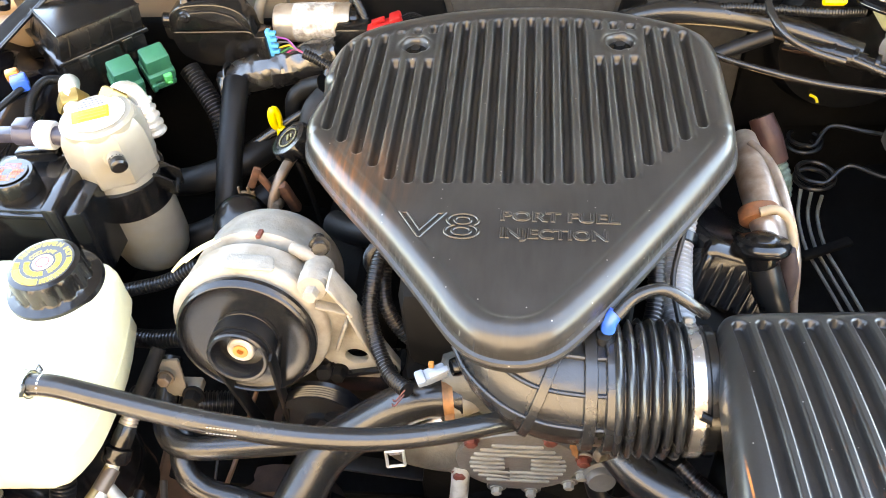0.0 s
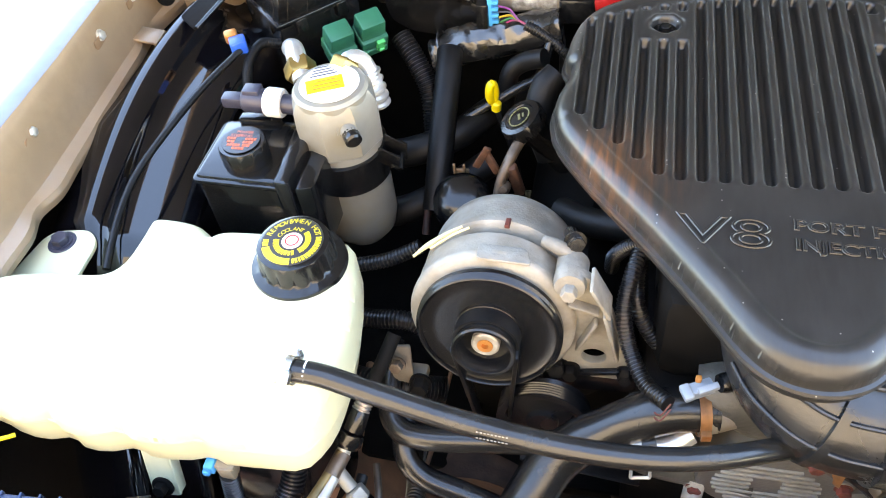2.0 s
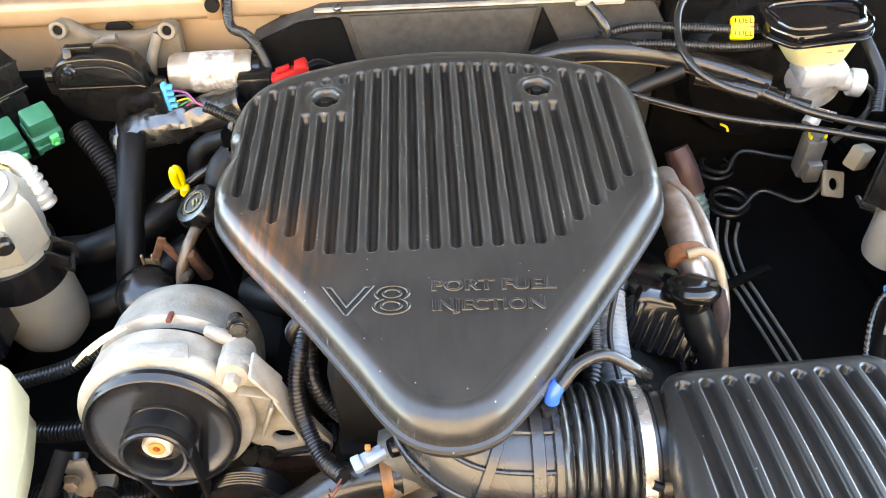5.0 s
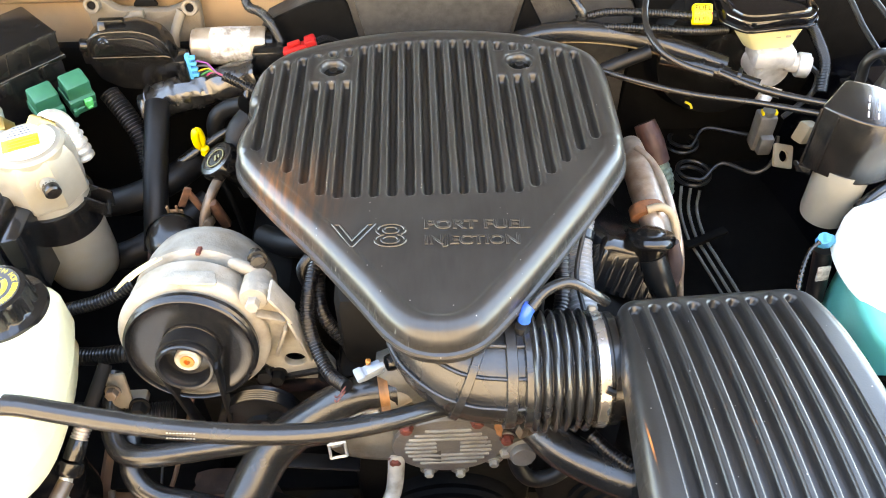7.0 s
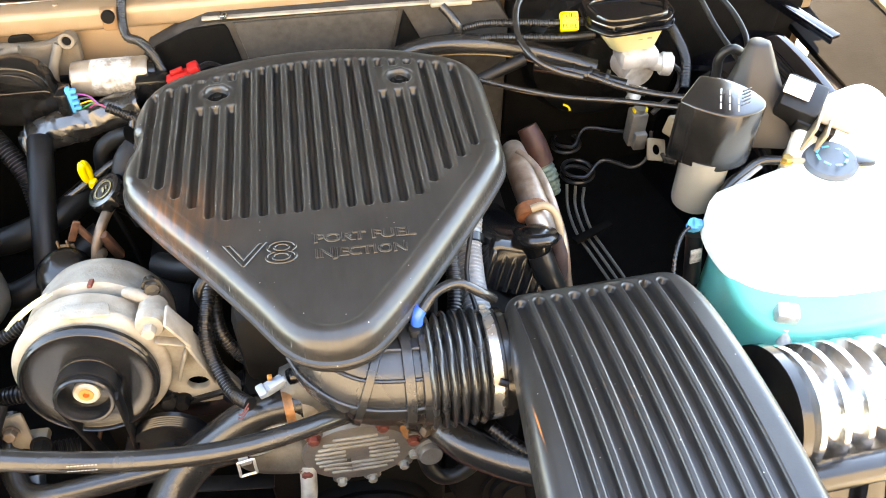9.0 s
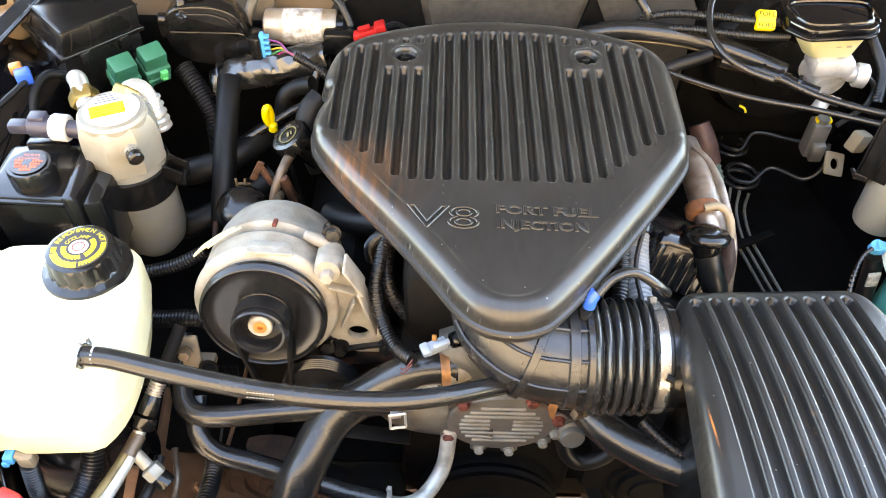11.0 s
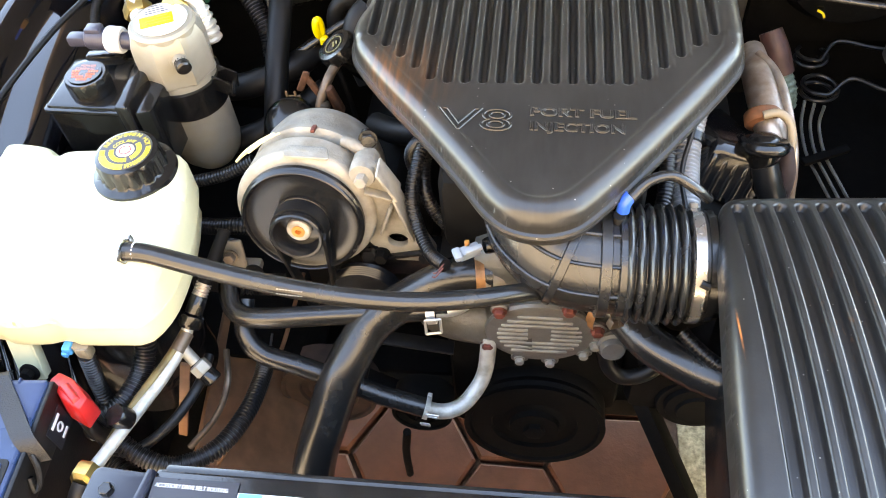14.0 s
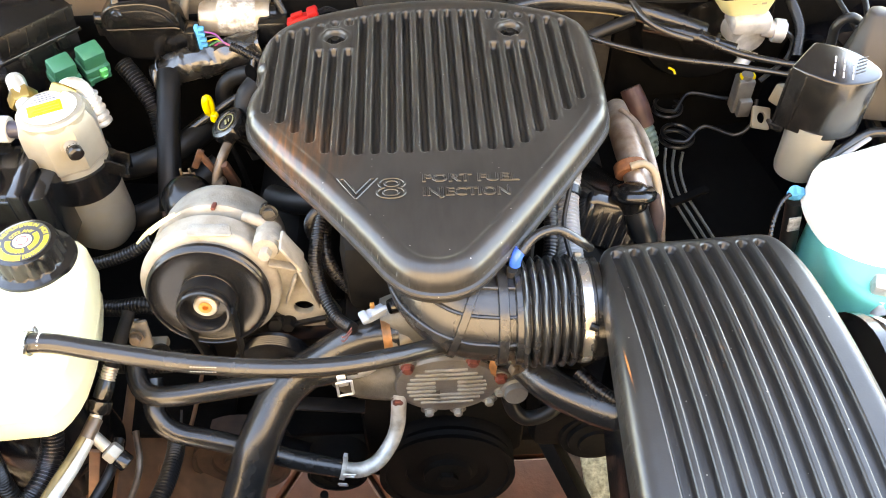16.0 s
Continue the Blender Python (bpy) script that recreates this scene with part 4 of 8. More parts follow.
part("peg", tube([(0.196, 0.470, 0.765), (0.178, 0.476, 0.767)], 0.004, 8), BLACKBOX, ac)

# alternator
AN = Vector((0.0, -math.cos(radians(12)), math.sin(radians(12))))
AC = Vector((-0.248, 0.479, 0.7465))
alt = thing("alternator", "cast aluminium alternator with a black fan shield", "alternator", (-0.25, 0.55, 0.66))
def on_axis(h, off=(0, 0, 0)):
    return tuple(AC - AN * h + Vector(off))
part("front_housing", lathe([(0.056, 0.0), (0.070, 0.002), (0.0770, 0.004), (0.0800, 0.008), (0.0800, 0.0125), (0.0782, 0.0145), (0.0776, 0.030), (0.0786, 0.034), (0.0786, 0.040), (0.075, 0.043), (0.066, 0.044)], on_axis(0.008), tuple(-AN), 56), ALU, alt)
part("machined_pad", moved(prism(fillet([(-0.024, -0.012), (-0.024, 0.010), (0.020, 0.012), (0.026, -0.010)], 0.005), 0, 0.003, 0.001), Matrix.Translation(Vector(on_axis(0.034)) + Vector((0.012, 0, 0.0775))) @ pose(0, 0, 0, -12, 6, 0)), ALUD, alt, "flat machined pad")
part("stator", lathe([(0.066, 0.0), (0.066, 0.020)], on_axis(0.049), tuple(-AN), 56), DULL, alt, "dark laminated stator band")
part("rear_housing", lathe([(0.066, 0.0), (0.0755, 0.0015), (0.0785, 0.004), (0.0785, 0.013), (0.0768, 0.016), (0.0758, 0.042), (0.0725, 0.058), (0.066, 0.068), (0.053, 0.0745), (0.030, 0.076)], on_axis(0.0645), tuple(-AN), 56), ALU, alt)
for a in (262,):
    p = on_axis(0.012, (0.079 * math.cos(radians(a)), 0, 0.079 * math.sin(radians(a))))
    part("lug", join(lathe([(0.011, 0), (0.012, 0.004), (0.012, 0.034), (0.010, 0.036)], p, tuple(-AN), 18), lathe([(0.006, -0.006), (0.006, 0.002)], p, tuple(-AN), 6)), ALU, alt)
sh = part("fan_shield", lathe([(0.020, 0.0065), (0.050, 0.0060), (0.0620, 0.0050), (0.0640, 0.0040), (0.0652, 0.0012), (0.0665, 0.0), (0.0685, 0.0012), (0.0695, 0.003), (0.0685, 0.0042), (0.0698, 0.0054), (0.0685, 0.0066), (0.0698, 0.0078), (0.0698, 0.013), (0.066, 0.015), (0.02, 0.015)], on_axis(-0.008), tuple(-AN), 72), PULLEY, alt, "black dished fan shield with a grooved rim")
pu = part("pulley", lathe([(0.013, 0.0190), (0.0228, 0.0180), (0.0240, 0.014), (0.0244, 0.004), (0.0258, 0.0004), (0.0284, 0.0), (0.0300, 0.0015), (0.0300, 0.004), (0.0290, 0.005), (0.0290, 0.028), (0.0318, 0.0295), (0.0318, 0.034)], on_axis(-0.033), tuple(-AN), 56), PULLEY, alt, "black cupped belt pulley")
part("nut", join(lathe([(0.0070, 0.002), (0.0076, -0.004), (0.0118, -0.004), (0.0134, -0.0025), (0.0134, 0.006)], on_axis(-0.018), tuple(-AN), 36), lathe([(0.0105, 0.0), (0.0105, 0.014)], on_axis(-0.018), tuple(-AN), 6)), PIPE, pu, "bright steel pulley nut")
part("shaft", lathe([(0.0078, -0.004), (0.0074, 0.0020), (0.0034, 0.0020), (0.0030, -0.003)], on_axis(-0.021), tuple(AN), 24), COPPER, pu, "rust orange shaft end")
# drive belt running down
belt = thing("drive_belt", "black ribbed serpentine drive belt", "belt", (-0.25, 0.475, 0.60))
def strip(p, q, w, th=0.004):
    p, q = Vector(p), Vector(q)
    mid, d = (p + q) / 2, q - p
    m = aim(mid, d)
    side = Vector((0, 1, 0))
    z = d.normalized()
    x = (side - z * side.dot(z)).normalized()
    y = z.cross(x)
    mm = Matrix((( x[0], y[0], z[0], mid[0]), (x[1], y[1], z[1], mid[1]), (x[2], y[2], z[2], mid[2]), (0, 0, 0, 1)))
    return moved(box(0, 0, 0, w, th, d.length, 0.0010), mm)
part("run", strip((-0.2780, 0.4560, 0.750), (-0.264, 0.472, 0.575), 0.016), RUBBER, belt)
part("run", strip((-0.2180, 0.4560, 0.750), (-0.232, 0.472, 0.605), 0.016), RUBBER, belt)
belt_m = Matrix.Translation(Vector(on_axis(-0.0225))) @ pose(0, 0, 0, 90 - 12, 0, 0)
part("wrap", arc_band(belt_m, 0.0292, 0.0316, -0.0175, 0.0, -8, 188), RUBBER, belt)
# wiring tag on the alternator
tag = single("wire_tag", join(tube([(-0.330, 0.53, 0.780), (-0.318, 0.535, 0.790), (-0.300, 0.543, 0.800), (-0.284, 0.549, 0.807)], [0.0014, 0.0026, 0.0022, 0.0012], 8), tube([(-0.312, 0.53, 0.794), (-0.292, 0.538, 0.806), (-0.276, 0.545, 0.811)], 0.0012, 6)), mat("cream_tape", (0.60, 0.53, 0.28), 0.5, var=0.12, bump=0.1), "cream tape tag on the alternator", "tag")
redtab = single("paint_mark", box(-0.239, 0.557, 0.8115, 0.005, 0.014, 0.004, 0.001, rot=(-15, 0, 0)), REDBOLT, "small red paint mark on the alternator", "mark")
shift(tag, 0.004, -0.006, 0.010)
# cap behind the alternator
cap2 = single("solenoid_cap", lathe([(0.031, 0), (0.034, 0.012), (0.033, 0.028), (0.025, 0.040), (0.012, 0.045)], (-0.312, 0.676, 0.700), (0.1, -0.45, 1), 32), BLACKBOX, "rounded black plastic cap behind the alternator", "cap")

# bracket beside the alternator
VX = Matrix(((1, 0, 0, 0), (0, 0, -1, 0.515), (0, 1, 0, 0), (0, 0, 0, 1)))
brk = thing("alternator_bracket", "cast aluminium accessory bracket with a round hole", "bracket", (-0.14, 0.51, 0.58))
def circ(cx, cy, r, n=18):
    return [(cx + r * math.cos(2 * math.pi * i / n), cy + r * math.sin(2 * math.pi * i / n)) for i in range(n)]
part("boss", moved(join(lathe([(0.0135, -0.026), (0.015, -0.022), (0.015, 0.01)], (-0.177, 0.525, 0.786), (0, 1, -0.2), 20), tube([(-0.205, 0.548, 0.796), (-0.190, 0.540, 0.797), (-0.178, 0.535, 0.794)], [0.006, 0.0075, 0.006], 10)), Matrix.Translation((0.002, -0.006, 0.012))), ALUD, brk)
part("arm", prism(fillet([(-0.188, 0.812), (-0.174, 0.818), (-0.154, 0.806), (-0.142, 0.780), (-0.128, 0.732), (-0.114, 0.692), (-0.104, 0.668), (-0.112, 0.650), (-0.160, 0.650), (-0.190, 0.690), (-0.180, 0.740), (-0.194, 0.780)], 0.010, 4), 0.005, 0.014, 0.0025, VX, holes=[circ(-0.150, 0.688, 0.0125)]), ALUD, brk)
part("web", moved(join(box(-0.149, 0.497, 0.790, 0.004, 0.028, 0.044, 0.002, rot=(0, -24, 0)), box(-0.137, 0.498, 0.735, 0.004, 0.026, 0.072, 0.002, rot=(0, -12, 0)), box(-0.160, 0.500, 0.722, 0.004, 0.012, 0.050, 0.002, rot=(0, 20, 0)), box(-0.164, 0.500, 0.765, 0.030, 0.012, 0.004, 0.002, rot=(0, 20, 0))), Matrix.Translation((0.002, -0.003, 0.008))), ALUD, brk)
part("bolt", hexnut(0.0074, 0.014, (-0.175, 0.496, 0.800), (0, -1, 0.25)), ALUD, brk)
part("bolt", hexnut(0.008, 0.014, (-0.172, 0.50, 0.664), (0, -1, 0.2)), DULL, brk)
part("foot", join(prism(fillet([(-0.205, 0.668), (-0.150, 0.668), (-0.100, 0.672), (-0.085, 0.650), (-0.110, 0.620), (-0.20, 0.615)], 0.010, 4), -0.012, 0.012, 0.004, VX), box(-0.145, 0.500, 0.664, 0.05, 0.010, 0.006, 0.002, rot=(0, -14, 0))), PULLEY, brk, "sooty black lower casting")
part("bolt", hexnut(0.0095, 0.016, (-0.186, 0.502, 0.668), (0, -1, 0.3)), PULLEY, brk)
part("bolt", hexnut(0.0075, 0.016, (-0.118, 0.500, 0.668), (0, -1, 0.3)), PULLEY, brk)
# plate added behind the arm so that its hole reads dark
part("casting", box(-0.145, 0.540, 0.690, 0.06, 0.014, 0.06, 0.004), DULL, brk, "near-black plate added to darken the hole")
part("stud", join(tube([(-0.180, 0.556, 0.806), (-0.172, 0.532, 0.816)], 0.0070, 12), hexnut(0.0085, 0.008, (-0.175, 0.541, 0.812), (0.3, -0.9, 0.35))), PULLEY, brk)

# idler, water pump
idler = thing("idler_pulley", "black ribbed idler pulley", "pulley", (-0.196, 0.462, 0.618))
part("hub", lathe([(0.010, -0.006), (0.016, -0.006), (0.017, 0.0), (0.036, 0.002), (0.0375, 0.006)], (-0.196, 0.462, 0.618), (0, 1, -0.1), 30), PULLEY, idler)
part("rim", lathe([(0.0365, 0.002), (0.040, -0.004), (0.048, -0.004)] + [(r, -0.003 + 0.003 * i + dz) for i in range(6) for r, dz in ((0.048, 0), (0.0462, 0.0015))] + [(0.048, 0.018), (0.0365, 0.018)], (-0.196, 0.462, 0.618), (0, 1, -0.1), 44), PULLEY, idler)
WN = Vector((0, -math.cos(radians(4)), math.sin(radians(4))))
WM = Matrix(((1, 0, 0, 0.018), (0, -WN[2], WN[1], 0.412), (0, -WN[1], WN[2], 0.620), (0, 0, 0, 1)))
wp = thing("water_pump", "cast aluminium water pump with a ribbed round cover", "water pump", (0.02, 0.45, 0.52))
part("body", join(moved(lathe([(0.060, -0.05), (0.066, -0.02), (0.060, 0.0)], (0, 0, 0), (0, 0, 1), 32), WM), tube([(0.0, 0.45, 0.60), (-0.05, 0.44, 0.600), (-0.095, 0.435, 0.612), (-0.108, 0.437, 0.640), (-0.098, 0.442, 0.668)], [0.05, 0.036, 0.030, 0.026, 0.020], 20), tube([(0.02, 0.455, 0.68), (-0.02, 0.45, 0.705), (-0.05, 0.45, 0.70)], [0.04, 0.034, 0.028], 18), tube([(0.06, 0.45, 0.63), (0.11, 0.45, 0.625), (0.15, 0.455, 0.62)], [0.05, 0.036, 0.03], 18)), PUMPBODY, wp)
wcv = part("cover_plate", moved(lathe([(0.050, 0), (0.062, 0.001), (0.0635, 0.004), (0.062, 0.0085), (0.050, 0.0095)], (0, 0, 0), (0, 0, 1), 48), WM), PUMP, wp, "round grey cover with cast ribs")
for i in range(9):
    y = 0.042 - 0.0098 * i
    half = math.sqrt(max(0, 0.049**2 - y**2))
    spans = [(-half, half)] if abs(y) > 0.016 else [(-half, -0.013), (0.013, half)]
    for a, b in spans:
        part("rib", moved(box((a + b) / 2, y, 0.0105, b - a, 0.0042, 0.0036, 0.0015), WM), ALUD, wcv)
for k, a in enumerate((132, 62, 14, 205, 250, 282, 322, 345)):
    c, s_ = 0.067 * math.cos(radians(a)), 0.067 * math.sin(radians(a))
    part("ear", moved(disc(0.0105, 0.008, (c, s_, 0.0)), WM), PUMP, wcv)
    big = k < 4
    part("bolt", moved(hexnut(0.0066 if big else 0.0055, 0.008, (c, s_, 0.008)), WM), REDBOLT if big else ALUD, wcv)
part("plug", lathe([(0.018, 0), (0.018, 0.008), (0.0145, 0.010), (0.0145, 0.016), (0.013, 0.018)], (0.101, 0.410, 0.604), (0.1, -1, 0.25), 28), PUMP, wp)
shift(wp, 0.001, 0.018, 0.001)

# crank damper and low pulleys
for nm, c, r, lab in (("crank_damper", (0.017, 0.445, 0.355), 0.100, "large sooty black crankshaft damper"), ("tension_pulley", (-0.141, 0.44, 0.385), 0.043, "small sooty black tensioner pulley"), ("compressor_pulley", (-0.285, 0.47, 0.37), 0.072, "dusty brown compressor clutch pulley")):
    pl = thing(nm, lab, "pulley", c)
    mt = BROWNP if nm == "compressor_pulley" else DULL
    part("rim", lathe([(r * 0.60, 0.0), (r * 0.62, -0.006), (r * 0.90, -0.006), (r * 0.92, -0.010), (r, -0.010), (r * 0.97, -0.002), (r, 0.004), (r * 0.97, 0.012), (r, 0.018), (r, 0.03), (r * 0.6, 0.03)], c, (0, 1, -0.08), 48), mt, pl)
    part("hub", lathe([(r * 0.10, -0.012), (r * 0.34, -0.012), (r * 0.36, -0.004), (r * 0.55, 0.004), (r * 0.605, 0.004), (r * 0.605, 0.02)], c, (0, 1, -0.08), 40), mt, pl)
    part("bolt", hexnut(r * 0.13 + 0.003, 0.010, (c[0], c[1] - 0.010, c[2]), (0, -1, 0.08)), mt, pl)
low = thing("accessory_belt", "lower runs of the black drive belt", "belt", (-0.14, 0.465, 0.42))
part("run", strip((-0.09, 0.46, 0.52), (-0.22, 0.46, 0.545), 0.02), RUBBER, low)
part("run", strip((-0.22, 0.47, 0.42), (-0.06, 0.47, 0.30), 0.02), RUBBER, low)
rodA = single("support_rod", tube([(-0.158, 0.40, 0.39), (-0.170, 0.41, 0.30), (-0.176, 0.42, 0.2)], 0.006, 10), DULL, "dark steel rod below the pulleys", "rod")

# hoses in front of the engine
uh = thing("radiator_hose", "thick black upper radiator hose with an orange clamp", "hose", (-0.2, 0.35, 0.60))
part("hose", tube([(-0.036, 0.450, 0.699), (-0.078, 0.444, 0.699), (-0.132, 0.432, 0.668), (-0.176, 0.410, 0.640), (-0.205, 0.366, 0.608), (-0.224, 0.329, 0.567), (-0.241, 0.294, 0.522), (-0.249, 0.25, 0.47)], [0.0205, 0.0215, 0.0225, 0.0240, 0.0250, 0.0255, 0.0255, 0.0255], 24), HOSE, uh)
part("clamp", clamp_ring((-0.049, 0.448, 0.699), (-0.042, -0.006, 0), 0.0222, 0.010, 0.006), RUSTCLAMP, uh, "rusty orange spring clamp")
part("pipe", tube([(-0.055, 0.443, 0.697), (-0.03, 0.452, 0.699), (0.01, 0.47, 0.705)], 0.0195, 20), ALU, uh)
th = thing("reservoir_hose", "black hose from the coolant reservoir across the engine", "hose", (-0.2, 0.35, 0.76))
th_pts = [(-0.386, 0.364, 0.826), (-0.362, 0.364, 0.823), (-0.318, 0.360, 0.812), (-0.243, 0.352, 0.798), (-0.17, 0.348, 0.788), (-0.105, 0.353, 0.777), (-0.050, 0.367, 0.766), (0.000, 0.391, 0.747), (0.035, 0.415, 0.722)]
part("hose", tube(th_pts, 0.0098, 18), HOSE, th)
part("clamp", join(clamp_ring((-0.388, 0.364, 0.826), (1, -0.1, 0), 0.0112, 0.007, 0.006), box(-0.388, 0.352, 0.834, 0.010, 0.012, 0.008, 0.002, rot=(30, 0, 0))), STEEL, th, "steel worm-drive clamp")
for i in range(9):
    for j in range(2):
        part("print_bar", box(-0.232 + 0.0029 * i, 0.3425 - 0.0032 * j, 0.8040 - 0.0033 * j - 0.0004 * i, 0.0017, 0.0004, 0.0009, 0, rot=(-42 - 16 * j, 6, 0)), ALUD, th)
part("tip_mark", tube([(-0.3760, 0.3645, 0.8250), (-0.3745, 0.3645, 0.8249)], 0.0100, 14, 0.002), WHITE, th)

h2 = thing("heater_hose", "black heater hose looping below the alternator", "hose", (-0.28, 0.42, 0.60))
part("hose", tube([(-0.356, 0.500, 0.675), (-0.353, 0.465, 0.665), (-0.346, 0.430, 0.655), (-0.330, 0.412, 0.650), (-0.300, 0.408, 0.650), (-0.245, 0.413, 0.652), (-0.185, 0.418, 0.655), (-0.120, 0.42, 0.662), (-0.085, 0.425, 0.668)], 0.0125, 16), HOSE, h2)
part("pipe", tube([(-0.098, 0.420, 0.666), (-0.075, 0.424, 0.668), (-0.055, 0.436, 0.676)], 0.0098, 14), BRIGHT, h2)
part("clamp", clamp_ring((-0.103, 0.418, 0.664), (1, 0.1, 0.1), 0.013, 0.010, 0.005), BRIGHT, h2, "pale spring clamp")
part("clamp_loop", square_loop((-0.099, 0.400, 0.675), (1, 0.1, 0.1), (0.05, -0.3, -1), 0.017, 0.019, 0.0016), BRIGHT, h2)
h3 = thing("heater_hose", "black lower heater hose with a steel end pipe", "hose", (-0.2, 0.38, 0.54))
part("hose", tube([(-0.335, 0.44, 0.640), (-0.330, 0.405, 0.618), (-0.310, 0.390, 0.600), (-0.265, 0.384, 0.585), (-0.21, 0.377, 0.566), (-0.165, 0.370, 0.549), (-0.117, 0.367, 0.531)], 0.0125, 16), HOSE, h3)
part("clamp_loop", square_loop((-0.106, 0.356, 0.528), (1, 0, -0.2), (0.1, -0.35, 1), 0.014, 0.020), BRIGHT, h3)
part("clamp_loop", square_loop((-0.116, 0.352, 0.518), (1, 0, -0.2), (0.0, 0.3, -1), 0.010, 0.012), BRIGHT, h3)
part("pipe", tube([(-0.130, 0.368, 0.536), (-0.098, 0.366, 0.525), (-0.074, 0.374, 0.526), (-0.056, 0.392, 0.536), (-0.045, 0.410, 0.554), (-0.040, 0.430, 0.60)], 0.0098, 14), PIPE, h3, "bent galvanised pipe")
part("clamp", clamp_ring((-0.114, 0.3670, 0.530), (1, -0.1, -0.25), 0.0130, 0.006, 0.005), PIPE, h3, "pale spring clamp")
rh = thing("lower_hose", "thick black hose running below the bellows", "hose", (0.16, 0.37, 0.60))
part("hose", tube([(0.060, 0.456, 0.655), (0.106, 0.434, 0.655), (0.139, 0.399, 0.650), (0.180, 0.371, 0.650), (0.228, 0.348, 0.652), (0.30, 0.32, 0.64)], 0.0215, 24), HOSE, rh)
part("clamp", clamp_ring((0.085, 0.438, 0.653), (1, -0.6, 0), 0.022, 0.010, 0.010), RUSTCLAMP, rh)
rl = single("wiring_loom", tube([(0.168, 0.395, 0.682), (0.185, 0.378, 0.676), (0.205, 0.362, 0.672), (0.235, 0.345, 0.665)], 0.008, 12, rib=(0.0035, 0.14)), LOOM, "black corrugated wiring loom under the air cleaner", "wiring")

# bracket piece and sensor beside the elbow
sen = thing("coolant_sensor", "grey sensor plug with bare wires", "sensor", (-0.06, 0.42, 0.70))
part("plug", join(box(-0.064, 0.425, 0.753, 0.024, 0.012, 0.011, 0.002, rot=(0, -8, 24)), box(-0.075, 0.418, 0.756, 0.009, 0.015, 0.008, 0.002, rot=(0, -8, 24)), box(-0.058, 0.421, 0.762, 0.018, 0.006, 0.005, 0.001, rot=(0, -8, 24))), PLUG, sen)
part("body", lathe([(0.008, 0), (0.009, 0.004), (0.009, 0.016), (0.006, 0.018), (0.006, 0.028)], (-0.048, 0.432, 0.754), (0.9, 0.4, -0.1), 16), BLACKBOX, sen)
part("latch", box(-0.066, 0.430, 0.761, 0.005, 0.005, 0.006, 0.001), COPPER, sen)
shift(sen, 0.006, 0.011, 0.001)
part("wires", join(*[tube([(-0.082, 0.414 + dy, 0.757), (-0.090, 0.405 + dy, 0.752), (-0.094, 0.412 + dy, 0.744)], 0.0008, 6) for dy in (-0.003, 0.002)]), REDBOLT, sen)
looms = [
    [(-0.083, 0.425, 0.742), (-0.102, 0.447, 0.735), (-0.118, 0.477, 0.744), (-0.126, 0.503, 0.767), (-0.121, 0.530, 0.789), (-0.112, 0.56, 0.80)],
    [(-0.056, 0.505, 0.735), (-0.076, 0.503, 0.711), (-0.095, 0.503, 0.725), (-0.112, 0.515, 0.752), (-0.116, 0.540, 0.772), (-0.11, 0.57, 0.79)],
    [(-0.112, 0.552, 0.806), (-0.126, 0.562, 0.787), (-0.138, 0.576, 0.755), (-0.14, 0.59, 0.72)],
]
single("sensor_boot", join(tube([(-0.082, 0.552, 0.762), (-0.087, 0.55, 0.743), (-0.080, 0.548, 0.722)], [0.009, 0.010, 0.012], 14), disc(0.013, 0.010, (-0.080, 0.547, 0.712), (0.2, 0, 1), 0.003)), BLACKBOX, "black rubber boot over a knock sensor", "boot")
for p in looms:
    single("wiring_loom", tube(p, 0.0078, 12, rib=(0.0036, 0.15)), LOOM, "black corrugated wiring loom beside the engine cover", "wiring", group="wiring looms")
clipb = single("duct_bracket", join(box(0.098, 0.398, 0.690, 0.016, 0.010, 0.012, 0.002, rot=(0, 20, 30)), box(0.104, 0.396, 0.697, 0.006, 0.008, 0.012, 0.001)), BROWNST, "small plated bracket under the elbow", "bracket")

# ---------------------------------------------------------------- coolant reservoir side
tank_pts = [(-0.598, 0.540), (-0.575, 0.540), (-0.548, 0.535), (-0.536, 0.526), (-0.522, 0.531), (-0.46, 0.534), (-0.395, 0.531), (-0.382, 0.512), (-0.371, 0.47), (-0.366, 0.43), (-0.365, 0.40), (-0.367, 0.37), (-0.376, 0.345), (-0.392, 0.329), (-0.43, 0.326), (-0.468, 0.324), (-0.485, 0.329), (-0.51, 0.322), (-0.545, 0.321), (-0.562, 0.327),
            (-0.59, 0.319), (-0.615, 0.320), (-0.632, 0.328), (-0.66, 0.322), (-0.69, 0.326), (-0.715, 0.334), (-0.745, 0.335), (-0.772, 0.350), (-0.776, 0.385), (-0.764, 0.40), (-0.766, 0.43), (-0.750, 0.450), (-0.725, 0.460), (-0.69, 0.464), (-0.65, 0.464), (-0.622, 0.467), (-0.611, 0.480), (-0.608, 0.51), (-0.607, 0.532)]
tank_loop = smooth_loop(tank_pts, 230)


def tank_height(x, y, d):
    q = np.clip(d / 0.022, 0, 1)
    z = 0.806 - 0.022 * (1 - np.sqrt(np.clip(1 - (1 - q) ** 2, 0, 1)))
    z = z - 0.030 * np.clip((0.40 - y) / 0.08, 0, 1.2) ** 2 - 0.012 * np.clip((-0.60 - x) / 0.15, 0, 1.2)
    z = z + 0.0035 * np.exp(-((x + 0.535) / 0.012) ** 2) * -1 * (y > 0.47) - 0.002 * np.exp(-((x + 0.62) / 0.01) ** 2) * (y < 0.40)
    return z


